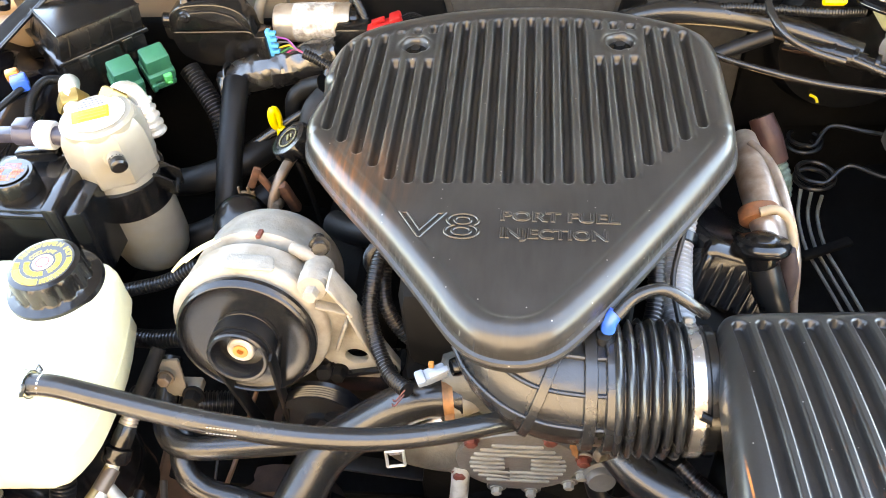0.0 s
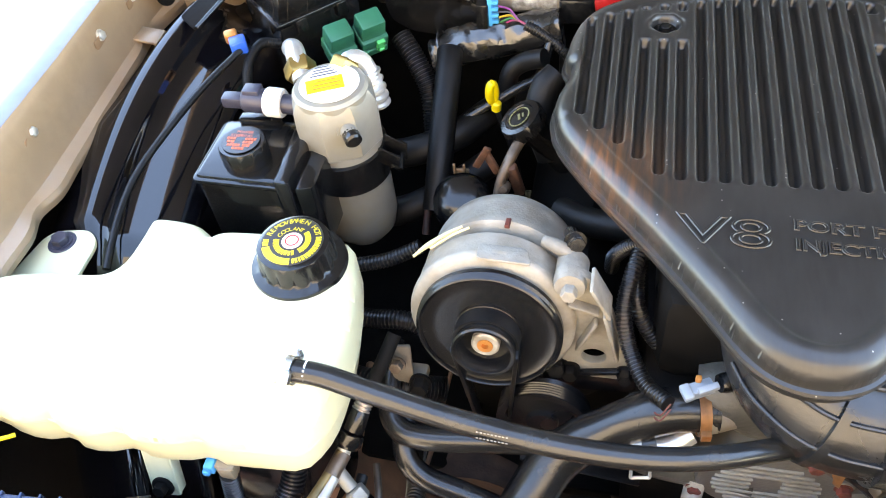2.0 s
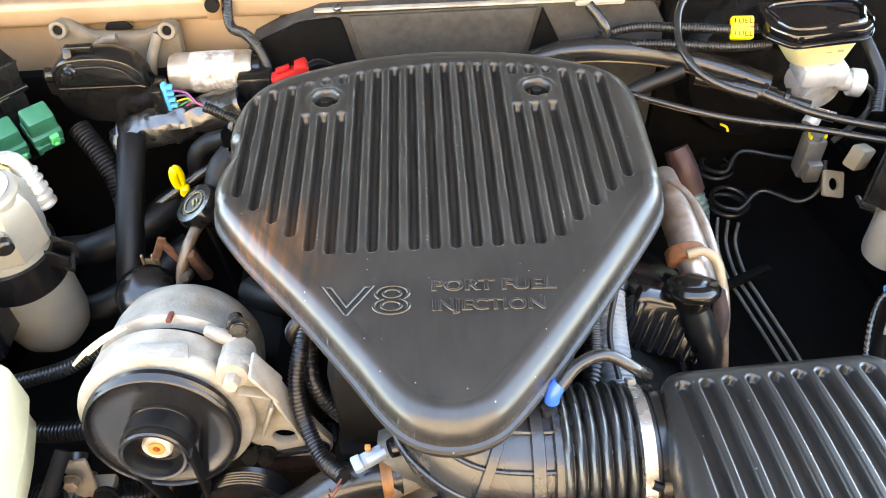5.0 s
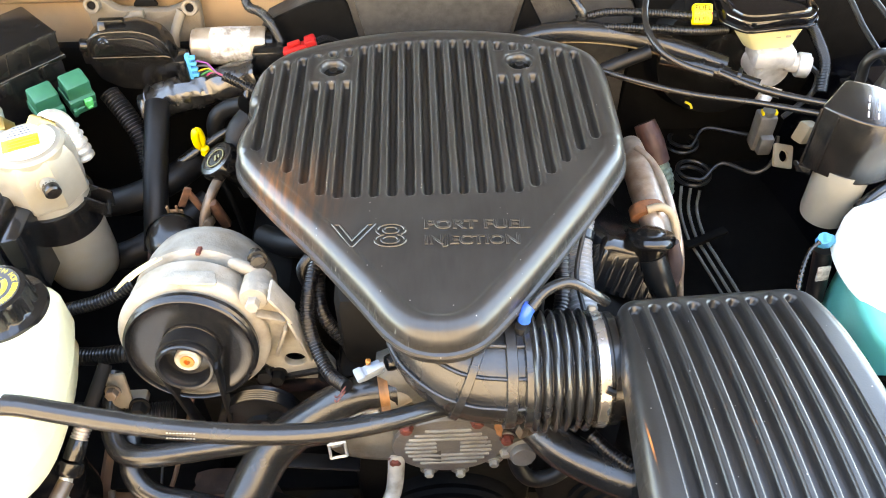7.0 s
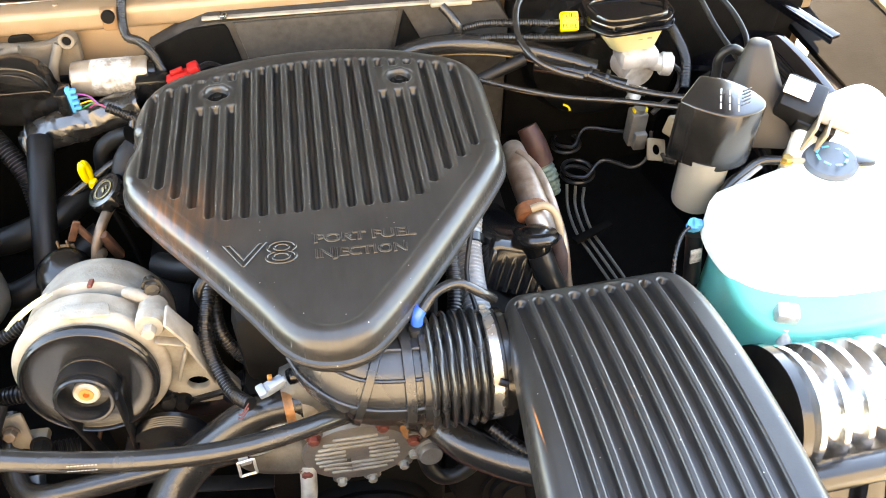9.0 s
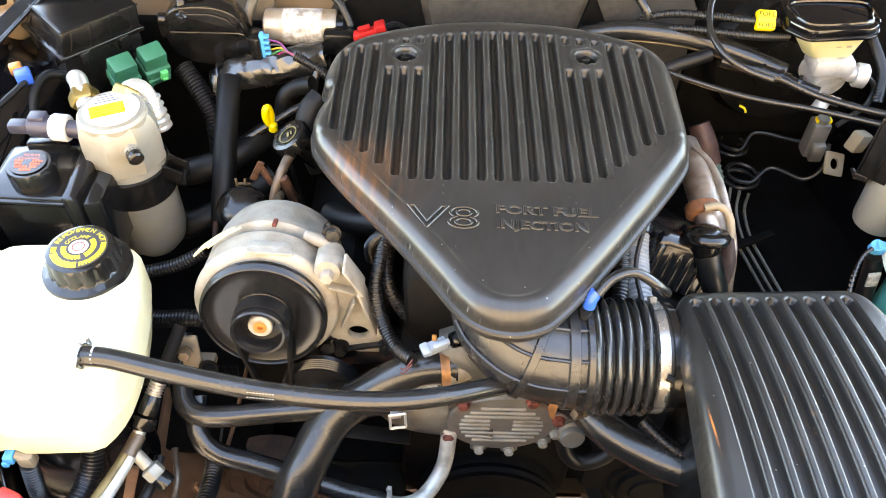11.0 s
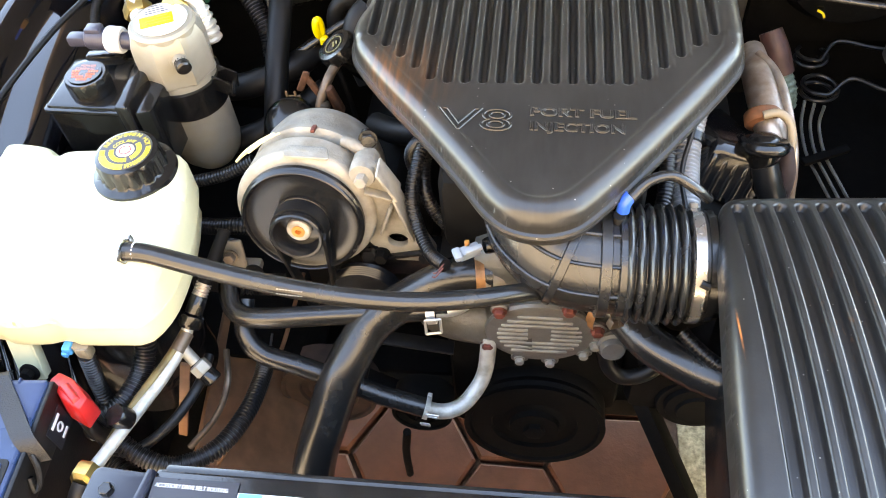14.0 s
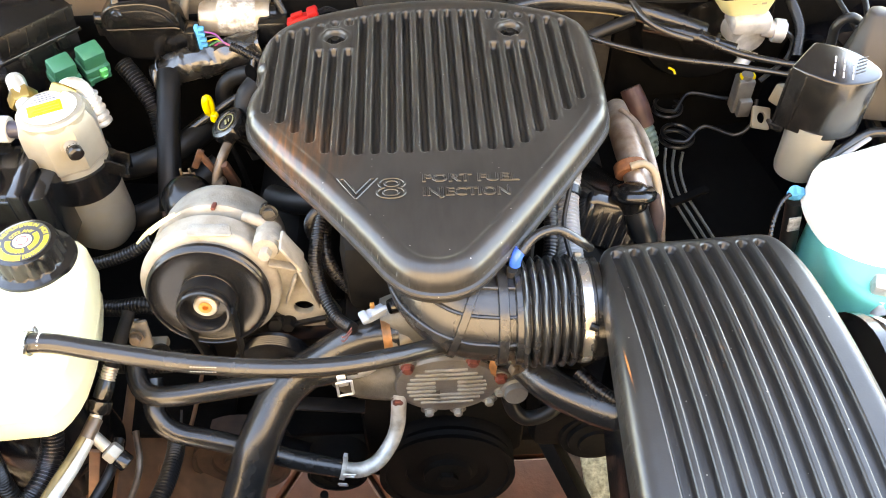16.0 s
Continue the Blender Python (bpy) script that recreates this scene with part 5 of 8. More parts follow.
tank = thing("coolant_reservoir", "cream translucent plastic coolant reservoir", "coolant tank", (-0.55, 0.43, 0.66))
part("body", shell(tank_loop, tank_height, 0.004, 0.004, lambda x, y: 0.742), TANK, tank, sharp=70)
mid = [((-0.56 + (x + 0.56) * 0.985) if x < -0.45 else -0.4517 + (x + 0.45) * 0.92, 0.43 + (y - 0.43) * 0.97) for x, y in tank_loop[::3]]
part("lower_half", prism(mid, 0.700, 0.746, 0.012, None, (), 4), TANK, tank)
seam = [(-0.56 + (x + 0.56) * 1.002, 0.43 + (y - 0.43) * 1.004) for x, y in tank_loop[::3]]
part("seam", prism(seam, 0.741, 0.747, 0.0015), TANK, tank)
part("lug", prism(fillet([(-0.770, 0.462), (-0.755, 0.545), (-0.708, 0.552), (-0.690, 0.535), (-0.688, 0.462)], 0.02, 6), 0.746, 0.752, 0.002), TANK, tank)
lug2 = part("foot", join(box(-0.5465, 0.3275, 0.684, 0.029, 0.006, 0.080, 0.003, rot=(-20, 0, 6)), box(-0.5330, 0.3315, 0.684, 0.003, 0.014, 0.074, 0.001, rot=(-20, 0, 6))), TANK, tank)
part("bolt", join(hexnut(0.0095, 0.010, (-0.731, 0.530, 0.752)), disc(0.016, 0.002, (-0.731, 0.530, 0.751))), GREYP, tank, "weathered dark bolt")
part("bolt", join(disc(0.0115, 0.004, (-0.546, 0.3165, 0.660), (0, -1, 0.35)), hexnut(0.0075, 0.010, (-0.546, 0.3155, 0.661), (0, -1, 0.35))), DULL, tank)
part("nipple", tube([(-0.412, 0.368, 0.808), (-0.400, 0.366, 0.822), (-0.386, 0.364, 0.826)], 0.0085, 12), TANK, tank)
KX, KY = -0.427, 0.491
ck = part("cap", lathe([(0.0440, 0.0), (0.0460, 0.003), (0.0450, 0.008), (0.0372, 0.0105), (0.0362, 0.013), (0.0355, 0.029), (0.0335, 0.0335), (0.029, 0.0352), (0.0, 0.0354)], (KX, KY, 0.801), (0, 0, 1), 84, (14, 0.05, 0.011, 0.032)), BLACKBOX, tank, "black ribbed screw cap")
part("label_disc", disc(0.0290, 0.0012, (KX, KY, 0.8358), bev=0.0004, seg=48), DECAL, ck, "black disc of the warning label")
part("label_band", arc_band(Matrix.Translation((KX, KY, 0)), 0.0212, 0.0284, 0.8368, 0.8374, 205, 282, 22), YELLOW, ck, "solid yellow band of the warning label")
part("label_centre", disc(0.0098, 0.0008, (KX, KY, 0.8368), bev=0.0002, seg=24), PINK, ck, "pinkish white centre of the label")
part("label_mark", lathe([(0.0055, 0), (0.0066, 0), (0.0066, 0.0004), (0.0055, 0.0004)], (KX, KY, 0.8376), seg=24, ring=True), RED, ck)
for word, mid_, rr, size, step in (("WHEN HOT", 66, 0.0222, 0.0075, 11.5), ("REMOVE", 138, 0.0222, 0.0075, 11.5), ("COOLANT", 112, 0.0128, 0.0062, 15.5)):
    for i, ch in enumerate(word):
        a = radians(mid_ + (len(word) / 2 - i - 0.5) * step)
        if ch != " ":
            part("letter", lettering(ch, size, Matrix.Translation((KX + rr * math.cos(a), KY + rr * math.sin(a), 0.8374)) @ pose(0, 0, 0, 0, 0, math.degrees(a) - 90) @ Matrix.Translation((-0.0022, -0.0004, 0)), 1.0), YELLOW, ck)
for rr, first, last, cnt in ((0.0248, 182, 202, 3), (0.0248, 286, 378, 13), (0.0150, -50, 48, 10), (0.0150, 178, 295, 10)):
    for i in range(cnt):
        a = radians(first + (last - first) * (i + 0.5) / cnt)
        part("print_bar", box(KX + rr * math.cos(a), KY + rr * math.sin(a), 0.8372, 0.0052, 0.0018 + 0.0005 * (i % 2), 0.0006, 0, rot=(0, 0, math.degrees(a))), YELLOW, ck)

# power steering reservoir
ps = thing("power_steering_reservoir", "black plastic power steering reservoir with an orange-printed cap", "fluid reservoir", (-0.52, 0.64, 0.70))
part("body", prism(fillet([(-0.592, 0.598), (-0.590, 0.690), (-0.500, 0.694), (-0.492, 0.594)], 0.008), 0.700, 0.798, 0.005), CASTING, ps)
part("lid_rim", prism(fillet([(-0.595, 0.594), (-0.593, 0.693), (-0.497, 0.697), (-0.489, 0.590)], 0.009), 0.788, 0.794, 0.002), CASTING, ps)
part("ridge", prism(fillet([(-0.497, 0.588), (-0.500, 0.694), (-0.478, 0.692), (-0.478, 0.586)], 0.006), 0.700, 0.806, 0.004), CASTING, ps)
part("side", prism(fillet([(-0.478, 0.590), (-0.478, 0.690), (-0.455, 0.680), (-0.455, 0.596)], 0.008), 0.700, 0.794, 0.004), CASTING, ps)
PC = (-0.539, 0.627, 0.798)
pk = part("cap", lathe([(0.024, 0), (0.0262, 0.003), (0.0262, 0.022), (0.0245, 0.0255), (0.0, 0.0265)], PC, (0, 0, 1), 60, (12, 0.05, 0.002, 0.022)), BLACKBOX, ps)
part("label_disc", disc(0.0205, 0.0008, (PC[0], PC[1], PC[2] + 0.0268), bev=0.0002, seg=36), DECAL, pk, "black printed disc")
for word, x0, y0, h in (("POWER", -0.0090, 0.0105, 0.0056), ("STEERING", -0.0140, 0.0050, 0.0056)):
    part("lettering", lettering(word, h, pose(PC[0] + x0, PC[1] + y0, PC[2] + 0.0277), 1.0), ORANGE, pk, "orange letters " + word)
for i, spans in enumerate((((-0.0165, -0.006), (0.004, 0.017)), ((-0.015, -0.006), (0.003, 0.015)), ((-0.013, 0.002), (0.004, 0.013)), ((-0.006, 0.008),))):
    for a, b in spans:
        cuts = max(2, int((b - a) / 0.0030))
        for j in range(cuts):
            part("print_bar", box(PC[0] + a + (b - a) * (j + 0.5) / cuts, PC[1] + 0.0022 - 0.0050 * i, PC[2] + 0.0277, (b - a) / cuts - 0.0009, 0.0034, 0.0005, 0), ORANGE, pk)
part("vent_lip", box(-0.545, 0.690, 0.801, 0.05, 0.014, 0.008, 0.002), BLACKBOX, ps)
shift(ps, 0.006, 0.002, 0.003)

# accumulator can
AXY = (-0.447, 0.692)
acu = thing("accumulator", "pale aluminium air-conditioning accumulator can", "accumulator", (AXY[0], AXY[1], 0.64))
part("can", lathe([(0.012, -0.012), (0.029, -0.008), (0.041, 0.008), (0.0455, 0.028), (0.0455, 0.130), (0.043, 0.150)], (*AXY, 0.640), seg=48), CAN, acu)
part("head", lathe([(0.0430, 0.142), (0.0478, 0.148), (0.0488, 0.182), (0.0475, 0.200), (0.042, 0.212), (0.034, 0.216), (0.0, 0.217)], (*AXY, 0.640), seg=8), CAN, acu, "faceted pale alloy head", sharp=20)
part("top_boss", lathe([(0.041, 0.205), (0.041, 0.214), (0.038, 0.2175), (0.0, 0.218)], (*AXY, 0.640), seg=40), CAN, acu)
part("round_label", disc(0.0325, 0.0012, (AXY[0], AXY[1], 0.8582), bev=0.0003, seg=40), WHITE, acu, "round white paper label")
part("yellow_label", box(AXY[0] - 0.004, AXY[1] - 0.003, 0.8598, 0.040, 0.022, 0.0012, 0, rot=(0, 0, 24)), YELLOW, acu, "yellow printed label")
for i in range(3):
    part("print_bar", box(AXY[0] - 0.002 - 0.0024 * (i - 1), AXY[1] - 0.0025 + 0.0055 * (i - 1), 0.8606, 0.030 - 0.006 * (i == 2), 0.0014, 0.0004, 0, rot=(0, 0, 24)), COPPER, acu)
for i in range(4):
    part("print_bar", box(AXY[0] - 0.010 - 0.002 * i, AXY[1] + 0.013 + 0.0042 * i, 0.8598, 0.030 - 0.005 * i, 0.0012, 0.0004, 0, rot=(0, 0, 24)), GREYP, acu)
stp = part("strap", lathe([(0.0462, 0.096), (0.0488, 0.097), (0.0488, 0.137), (0.0462, 0.138)], (*AXY, 0.640), seg=48), BLACKBOX, acu, "black steel mounting strap")
part("strap_ear", join(box(-0.386, 0.690, 0.776, 0.030, 0.003, 0.024, 0.001, rot=(0, 8, -18)), box(-0.390, 0.674, 0.772, 0.028, 0.003, 0.022, 0.001, rot=(0, 8, -18)), tube([(-0.376, 0.667, 0.764), (-0.381, 0.70, 0.772)], 0.003, 8)), BLACKBOX, stp)
part("valve", join(tube([(-0.432, 0.668, 0.824), (-0.422, 0.655, 0.828)], 0.012, 14), tube([(-0.422, 0.655, 0.828), (-0.415, 0.646, 0.828)], 0.0090, 14)), CAN, acu)
part("valve_cap", lathe([(0.0088, 0), (0.0092, 0.002), (0.0092, 0.012), (0.007, 0.014)], (-0.418, 0.650, 0.828), (0.5, -0.75, -0.1), 20), BLACKBOX, acu)
part("inlet", tube([(-0.490, 0.720, 0.838), (-0.502, 0.742, 0.848), (-0.514, 0.765, 0.846), (-0.530, 0.79, 0.83)], 0.0115, 16), BRIGHT, acu)
part("inlet_nut", lathe([(0.0165, 0), (0.0185, 0.004), (0.0185, 0.018), (0.0155, 0.022)], (-0.493, 0.726, 0.838), (-0.45, 0.9, 0.25), 6), BRASS, acu, "gold hexagon nut")
part("outlet", tube([(-0.446, 0.725, 0.845), (-0.440, 0.740, 0.853), (-0.428, 0.745, 0.850), (-0.419, 0.742, 0.832), (-0.414, 0.738, 0.806)], 0.0105, 16), BRIGHT, acu)
part("outlet_ferrule", tube([(-0.421, 0.742, 0.838), (-0.416, 0.738, 0.818), (-0.413, 0.736, 0.796)], 0.0140, 18, rib=(0.009, 0.2)), BRIGHT, acu, "crimped bright ferrule")
part("outlet_nut", lathe([(0.0150, 0), (0.0170, 0.003), (0.0170, 0.012), (0.0145, 0.015)], (-0.446, 0.728, 0.846), (0.3, 0.7, 0.5), 6), BRASS, acu)
sw = thing("pressure_switch", "pressure switch with white collar and grey plug", "switch", (-0.525, 0.695, 0.81))
part("stem", tube([(-0.492, 0.692, 0.826), (-0.508, 0.692, 0.828)], 0.011, 14), GREYP, sw)
part("collar", lathe([(0.015, 0), (0.0165, 0.002), (0.0165, 0.018), (0.015, 0.020)], (-0.506, 0.692, 0.828), (-1, 0.04, 0.05), 28), WHITE, sw, "white plastic collar")
part("plug", join(lathe([(0.013, 0), (0.014, 0.003), (0.014, 0.024), (0.012, 0.026)], (-0.527, 0.693, 0.829), (-1, 0.04, 0.05), 20), box(-0.540, 0.694, 0.842, 0.02, 0.016, 0.010, 0.002)), GREYP, sw, "violet-grey connector")
part("tail", box(-0.566, 0.694, 0.828, 0.026, 0.016, 0.014, 0.003), GREYP, sw)

# fuse box with two green relays
fu = thing("fuse_box", "black plastic fuse box with a sloped lid", "fuse box", (-0.560, 0.918, 0.72))
LIDLOW, LIDTOP = quad(-0.563, 0.9185, 0.114, 0.115, -45), quad(-0.5525, 0.919, 0.096, 0.110, -46)
part("lid", loft(LIDLOW, 0.828, LIDTOP, 0.861, 0.0030), SATIN, fu)
part("lid_rim", prism(quad(-0.564, 0.9185, 0.122, 0.122, -45), 0.8215, 0.8285, 0.002), BLACKBOX, fu)
part("base", loft(quad(-0.564, 0.918, 0.108, 0.108, -45), 0.725, quad(-0.564, 0.9185, 0.114, 0.114, -45), 0.8215, 0.004), BLACKBOX, fu)
for a, b in ((0, 1), (1, 2)):
    for k in (0.12, 0.36, 0.62, 0.88):
        p0, p1 = Vector((*LIDLOW[a], 0.829)).lerp(Vector((*LIDLOW[b], 0.829)), k), Vector((*LIDTOP[a], 0.857)).lerp(Vector((*LIDTOP[b], 0.857)), k)
        part("rib", tube([tuple(p0), tuple(p1)], 0.0011, 6), SATIN, fu)
    for k in (0.25, 0.75):
        p0 = Vector((*LIDLOW[a], 0.816)).lerp(Vector((*LIDLOW[b], 0.816)), k)
        part("latch", box(*p0, 0.016, 0.010, 0.020, 0.002, rot=(0, 0, -45 if a == 0 else 45)), BLACKBOX, fu)
# edge highlights of the lid, drawn as thin grey beads
part("edge_bead", join(*[tube([(*LIDTOP[i], 0.8600), (*LIDTOP[i + 1], 0.8600)], 0.0013, 6) for i in (0, 1)]), PULLEY, fu, "grey bead drawn for the lid's edge highlight")
for c, nm in (((-0.494, 0.850), 0), ((-0.461, 0.877), 1)):
    rl_ = thing("relay", "dark green plastic relay beside the fuse box" if nm == 0 else "dark green plastic relay with a bright green clip", "relay", (c[0], c[1], 0.78), "green relays")
    m3 = pose(c[0], c[1], 0.800, 24, 0, 40)
    part("case", moved(box(0, 0.002, 0.004, 0.034, 0.028, 0.034, 0.003, 2, taper=0.95), m3), GREEN, rl_)
    part("step", moved(box(0, 0, -0.012, 0.037, 0.034, 0.018, 0.003), m3), GREEN, rl_)
    part("lip", moved(join(box(0, -0.004, -0.024, 0.034, 0.030, 0.012, 0.002), box(-0.014, -0.019, -0.022, 0.006, 0.005, 0.014, 0.001)), m3), GREEN, rl_)
    part("clip", moved(join(box(0.006, -0.019, -0.012, 0.011, 0.006, 0.016, 0.0015), box(0.006, -0.022, -0.018, 0.007, 0.004, 0.004, 0.001)), m3) if nm else moved(box(0.008, -0.018, -0.021, 0.010, 0.005, 0.008, 0.001), m3), LGREEN, rl_, "bright green clip")
    part("socket", moved(box(0, 0.002, -0.034, 0.034, 0.030, 0.016, 0.003), m3), BLACKBOX, rl_)

# wiper motor on the firewall
YZ = lambda y: Matrix(((1, 0, 0, 0), (0, 0, -1, y), (0, 1, 0, 0), (0, 0, 0, 1)))
wm = thing("wiper_motor", "windscreen wiper motor with black cover and bare steel can", "wiper motor", (-0.36, 0.95, 0.77))
WOUT = [(-0.450, 0.840), (-0.428, 0.8545), (-0.382, 0.856), (-0.352, 0.846), (-0.3405, 0.826), (-0.3400, 0.806), (-0.323, 0.804), (-0.325, 0.759), (-0.362, 0.755), (-0.422, 0.762), (-0.448, 0.778), (-0.455, 0.803)]
part("cover", prism(fillet(WOUT, 0.007, 3), 0, 0.034, 0.004, YZ(0.962)), BLACKBOX, wm, "moulded black cover")
part("cover_step", prism(fillet([(-0.445, 0.818), (-0.438, 0.836), (-0.420, 0.8450), (-0.384, 0.846), (-0.360, 0.838), (-0.350, 0.8235), (-0.348, 0.818)], 0.006, 3), 0, 0.006, 0.0022, YZ(0.9300)), BLACKBOX, wm)
part("rib", tube([(-0.446, 0.9270, 0.8150), (-0.40, 0.9265, 0.8150), (-0.347, 0.9268, 0.8145), (-0.343, 0.9270, 0.8100)], 0.0021, 8), BLACKBOX, wm)
part("rim", tube([(x, 0.9290, z) for x, z in ((-0.447, 0.822), (-0.444, 0.838), (-0.426, 0.8505), (-0.382, 0.852), (-0.354, 0.842), (-0.344, 0.824), (-0.343, 0.812))], 0.0020, 8), BLACKBOX, wm)
part("post", join(disc(0.0080, 0.010, (-0.424, 0.930, 0.838), (0, -1, 0.2), 0.002), disc(0.0035, 0.006, (-0.424, 0.923, 0.840), (0, -1, 0.2), 0.001), box(-0.424, 0.936, 0.852, 0.011, 0.010, 0.022, 0.003, rot=(-30, 0, 0)), box(-0.412, 0.944, 0.861, 0.034, 0.010, 0.006, 0.002)), BLACKBOX, wm)
part("lug", join(disc(0.0095, 0.014, (-0.452, 0.945, 0.823), (-1, -0.2, 0.2), 0.002), box(-0.458, 0.946, 0.812, 0.016, 0.018, 0.030, 0.004)), BLACKBOX, wm)
for i in range(3):
    part("rib", tube([(-0.335 + 0.005 * i, 0.9275, 0.762), (-0.335 + 0.005 * i, 0.9275, 0.786)], 0.0010, 6), BLACKBOX, wm)
part("can", lathe([(0.016, 0), (0.0235, 0.003), (0.0255, 0.008), (0.0255, 0.102), (0.023, 0.106)], (-0.320, 0.966, 0.8035), (1, 0, 0), 36), mat("bare_motor_steel", (0.36, 0.31, 0.25), 0.33, metal=0.55, var=0.2, scale=40, bump=0.2, dirt=(0.22, 0.12, 0.06), amount=0.7, dscale=35), wm, "bare steel motor can with a torn label")
part("label", lathe([(0.0258, 0.030), (0.0260, 0.030), (0.0260, 0.086), (0.0258, 0.086)], (-0.320, 0.966, 0.8035), (1, 0, 0), 36, ring=True), WORNLABEL, wm, "torn white label")
part("end_cap", join(lathe([(0.021, 0), (0.022, 0.016), (0.016, 0.020)], (-0.220, 0.966, 0.802), (1, 0, 0), 28), box(-0.208, 0.942, 0.799, 0.044, 0.034, 0.034, 0.004)), BLACKBOX, wm)
part("mount", join(prism(fillet([(-0.466, 0.80), (-0.466, 0.850), (-0.456, 0.863), (-0.441, 0.860), (-0.424, 0.842), (-0.355, 0.838), (-0.334, 0.846), (-0.318, 0.855), (-0.307, 0.846), (-0.311, 0.80), (-0.34, 0.76), (-0.42, 0.76)], 0.009, 4), 0, 0.018, 0.004, YZ(1.020)), tube([(-0.440, 0.998, 0.800), (-0.405, 0.996, 0.836), (-0.385, 0.996, 0.840)], 0.006, 10), tube([(-0.332, 0.998, 0.842), (-0.345, 0.985, 0.815), (-0.350, 0.975, 0.79)], 0.007, 10)), DUSTALU, wm, "dull cast mounting plate")
# the opening's shade, laid on as a near-black plate
part("mount_hole", prism(fillet([(-0.404, 0.842), (-0.398, 0.852), (-0.372, 0.853), (-0.366, 0.842)], 0.005, 4), 0, 0.004, 0.001, YZ(1.016)), DULL, wm, "near-black plate standing for an opening above the mount")
for x, z in ((-0.453, 0.853), (-0.319, 0.845)):
    part("bushing", lathe([(0.0060, 0.0), (0.0060, 0.010), (0.0075, 0.0115), (0.0105, 0.0115), (0.0115, 0.0095), (0.0115, 0.0)], (x, 1.003, z), (0, -1, 0.35), 24), DUSTALU, wm)
    # near-black disc filling the bushing, for the shade of its hollow
    part("bolt", disc(0.0058, 0.006, (x, 1.000, z + 0.001), (0, -1, 0.35), 0.001, 12), DULL, wm)
part("socket", box(-0.322, 0.914, 0.795, 0.016, 0.030, 0.056, 0.003), BLACKBOX, wm)
wc = part("connector", join(box(-0.3125, 0.908, 0.8015, 0.006, 0.010, 0.054, 0.002)), CYAN, wm, "light blue plug")
for i in range(6):
    part("pin", box(-0.3065, 0.907, 0.7795 + 0.0088 * i, 0.009, 0.008, 0.0042, 0.0008), CYAN, wc)
wcols = [(0.35, 0.03, 0.12), (0.02, 0.18, 0.06), (0.45, 0.30, 0.03), (0.06, 0.06, 0.07), (0.20, 0.05, 0.20)]
for i, c in enumerate(wcols):
    single("wire", tube([(-0.302, 0.907, 0.786 + 0.008 * i), (-0.288, 0.908, 0.797 + 0.004 * i), (-0.276, 0.900, 0.803), (-0.264, 0.899, 0.796)], 0.0013, 6), mat("wire_sleeve", c, 0.4, var=0.1, bump=0), "thin coloured wire from the wiper plug", "wire", group="wiper wires")
single("wiring_loom", tube([(-0.268, 0.899, 0.798), (-0.250, 0.895, 0.790), (-0.225, 0.888, 0.775), (-0.205, 0.88, 0.755)], 0.0068, 12, rib=(0.0034, 0.14)), LOOM, "black corrugated loom from the wiper plug", "wiring", group="wiring looms")
yc = single("yellow_connector", join(box(-0.190, 0.942, 0.806, 0.006, 0.016, 0.018, 0.002, rot=(0, 0, 10)), box(-0.186, 0.938, 0.799, 0.010, 0.006, 0.005, 0.001)), YELLOW, "small yellow connector lock", "connector")
rc = single("red_connector", join(box(-0.170, 0.936, 0.811, 0.036, 0.016, 0.016, 0.003, rot=(0, -14, 8)), box(-0.149, 0.939, 0.822, 0.016, 0.020, 0.014, 0.003, rot=(0, -14, 8)), box(-0.172, 0.936, 0.822, 0.018, 0.008, 0.005, 0.001, rot=(0, -14, 8))), RED, "bright red plastic connector on the firewall", "connector")
single("connector_wires", join(*[tube([(-0.143, 0.940, 0.824 - 0.003 * i), (-0.128, 0.945, 0.827 - 0.003 * i), (-0.11, 0.95, 0.815)], 0.0014, 6) for i in range(3)]), LOOM, "thin black wires behind the red connector", "wire")

# firewall clip with its loom
fc = thing("loom_clip", "small steel clip bolted on the firewall", "clip", (-0.256, 1.015, 0.85))
part("plate", box(-0.257, 1.012, 0.868, 0.022, 0.012, 0.034, 0.003), BEIGED, fc)
part("bolt", disc(0.009, 0.008, (-0.256, 1.004, 0.876), (0, -1, 0.2)), DULL, fc)
single("wiring_loom", tube([(-0.235, 1.13, 1.02), (-0.240, 1.085, 0.955), (-0.236, 1.04, 0.905), (-0.240, 1.005, 0.868), (-0.236, 0.990, 0.850), (-0.220, 0.982, 0.846), (-0.205, 0.970, 0.835), (-0.193, 0.955, 0.812)], 0.0068, 12, rib=(0.0034, 0.12)), HOSE, "grey corrugated loom hanging down the firewall", "wiring", group="wiring looms")

# foil sleeve, hoses behind the accumulator
foil = thing("foil_sleeve", "crumpled aluminium foil sleeve under the wiper motor", "heat sleeve", (-0.31, 0.91, 0.74))
fv, ff = tube([(-0.385, 0.900, 0.745), (-0.345, 0.905, 0.762), (-0.29, 0.912, 0.772), (-0.225, 0.918, 0.785)], 0.024, 22, 0.004)
fv = np.array([v + 0.0042 * np.array(noise.noise_vector(Vector(v) * 62)) + 0.0016 * np.array(noise.noise_vector(Vector(v) * 150)) for v in fv])
part("sleeve", (fv, ff), FOIL, foil, sharp=25)
part("collar", lathe([(0.024, 0), (0.030, 0.002), (0.030, 0.004), (0.024, 0.006)], (-0.375, 0.902, 0.750), (1, 0.1, 0.35), 28), FOIL, foil)
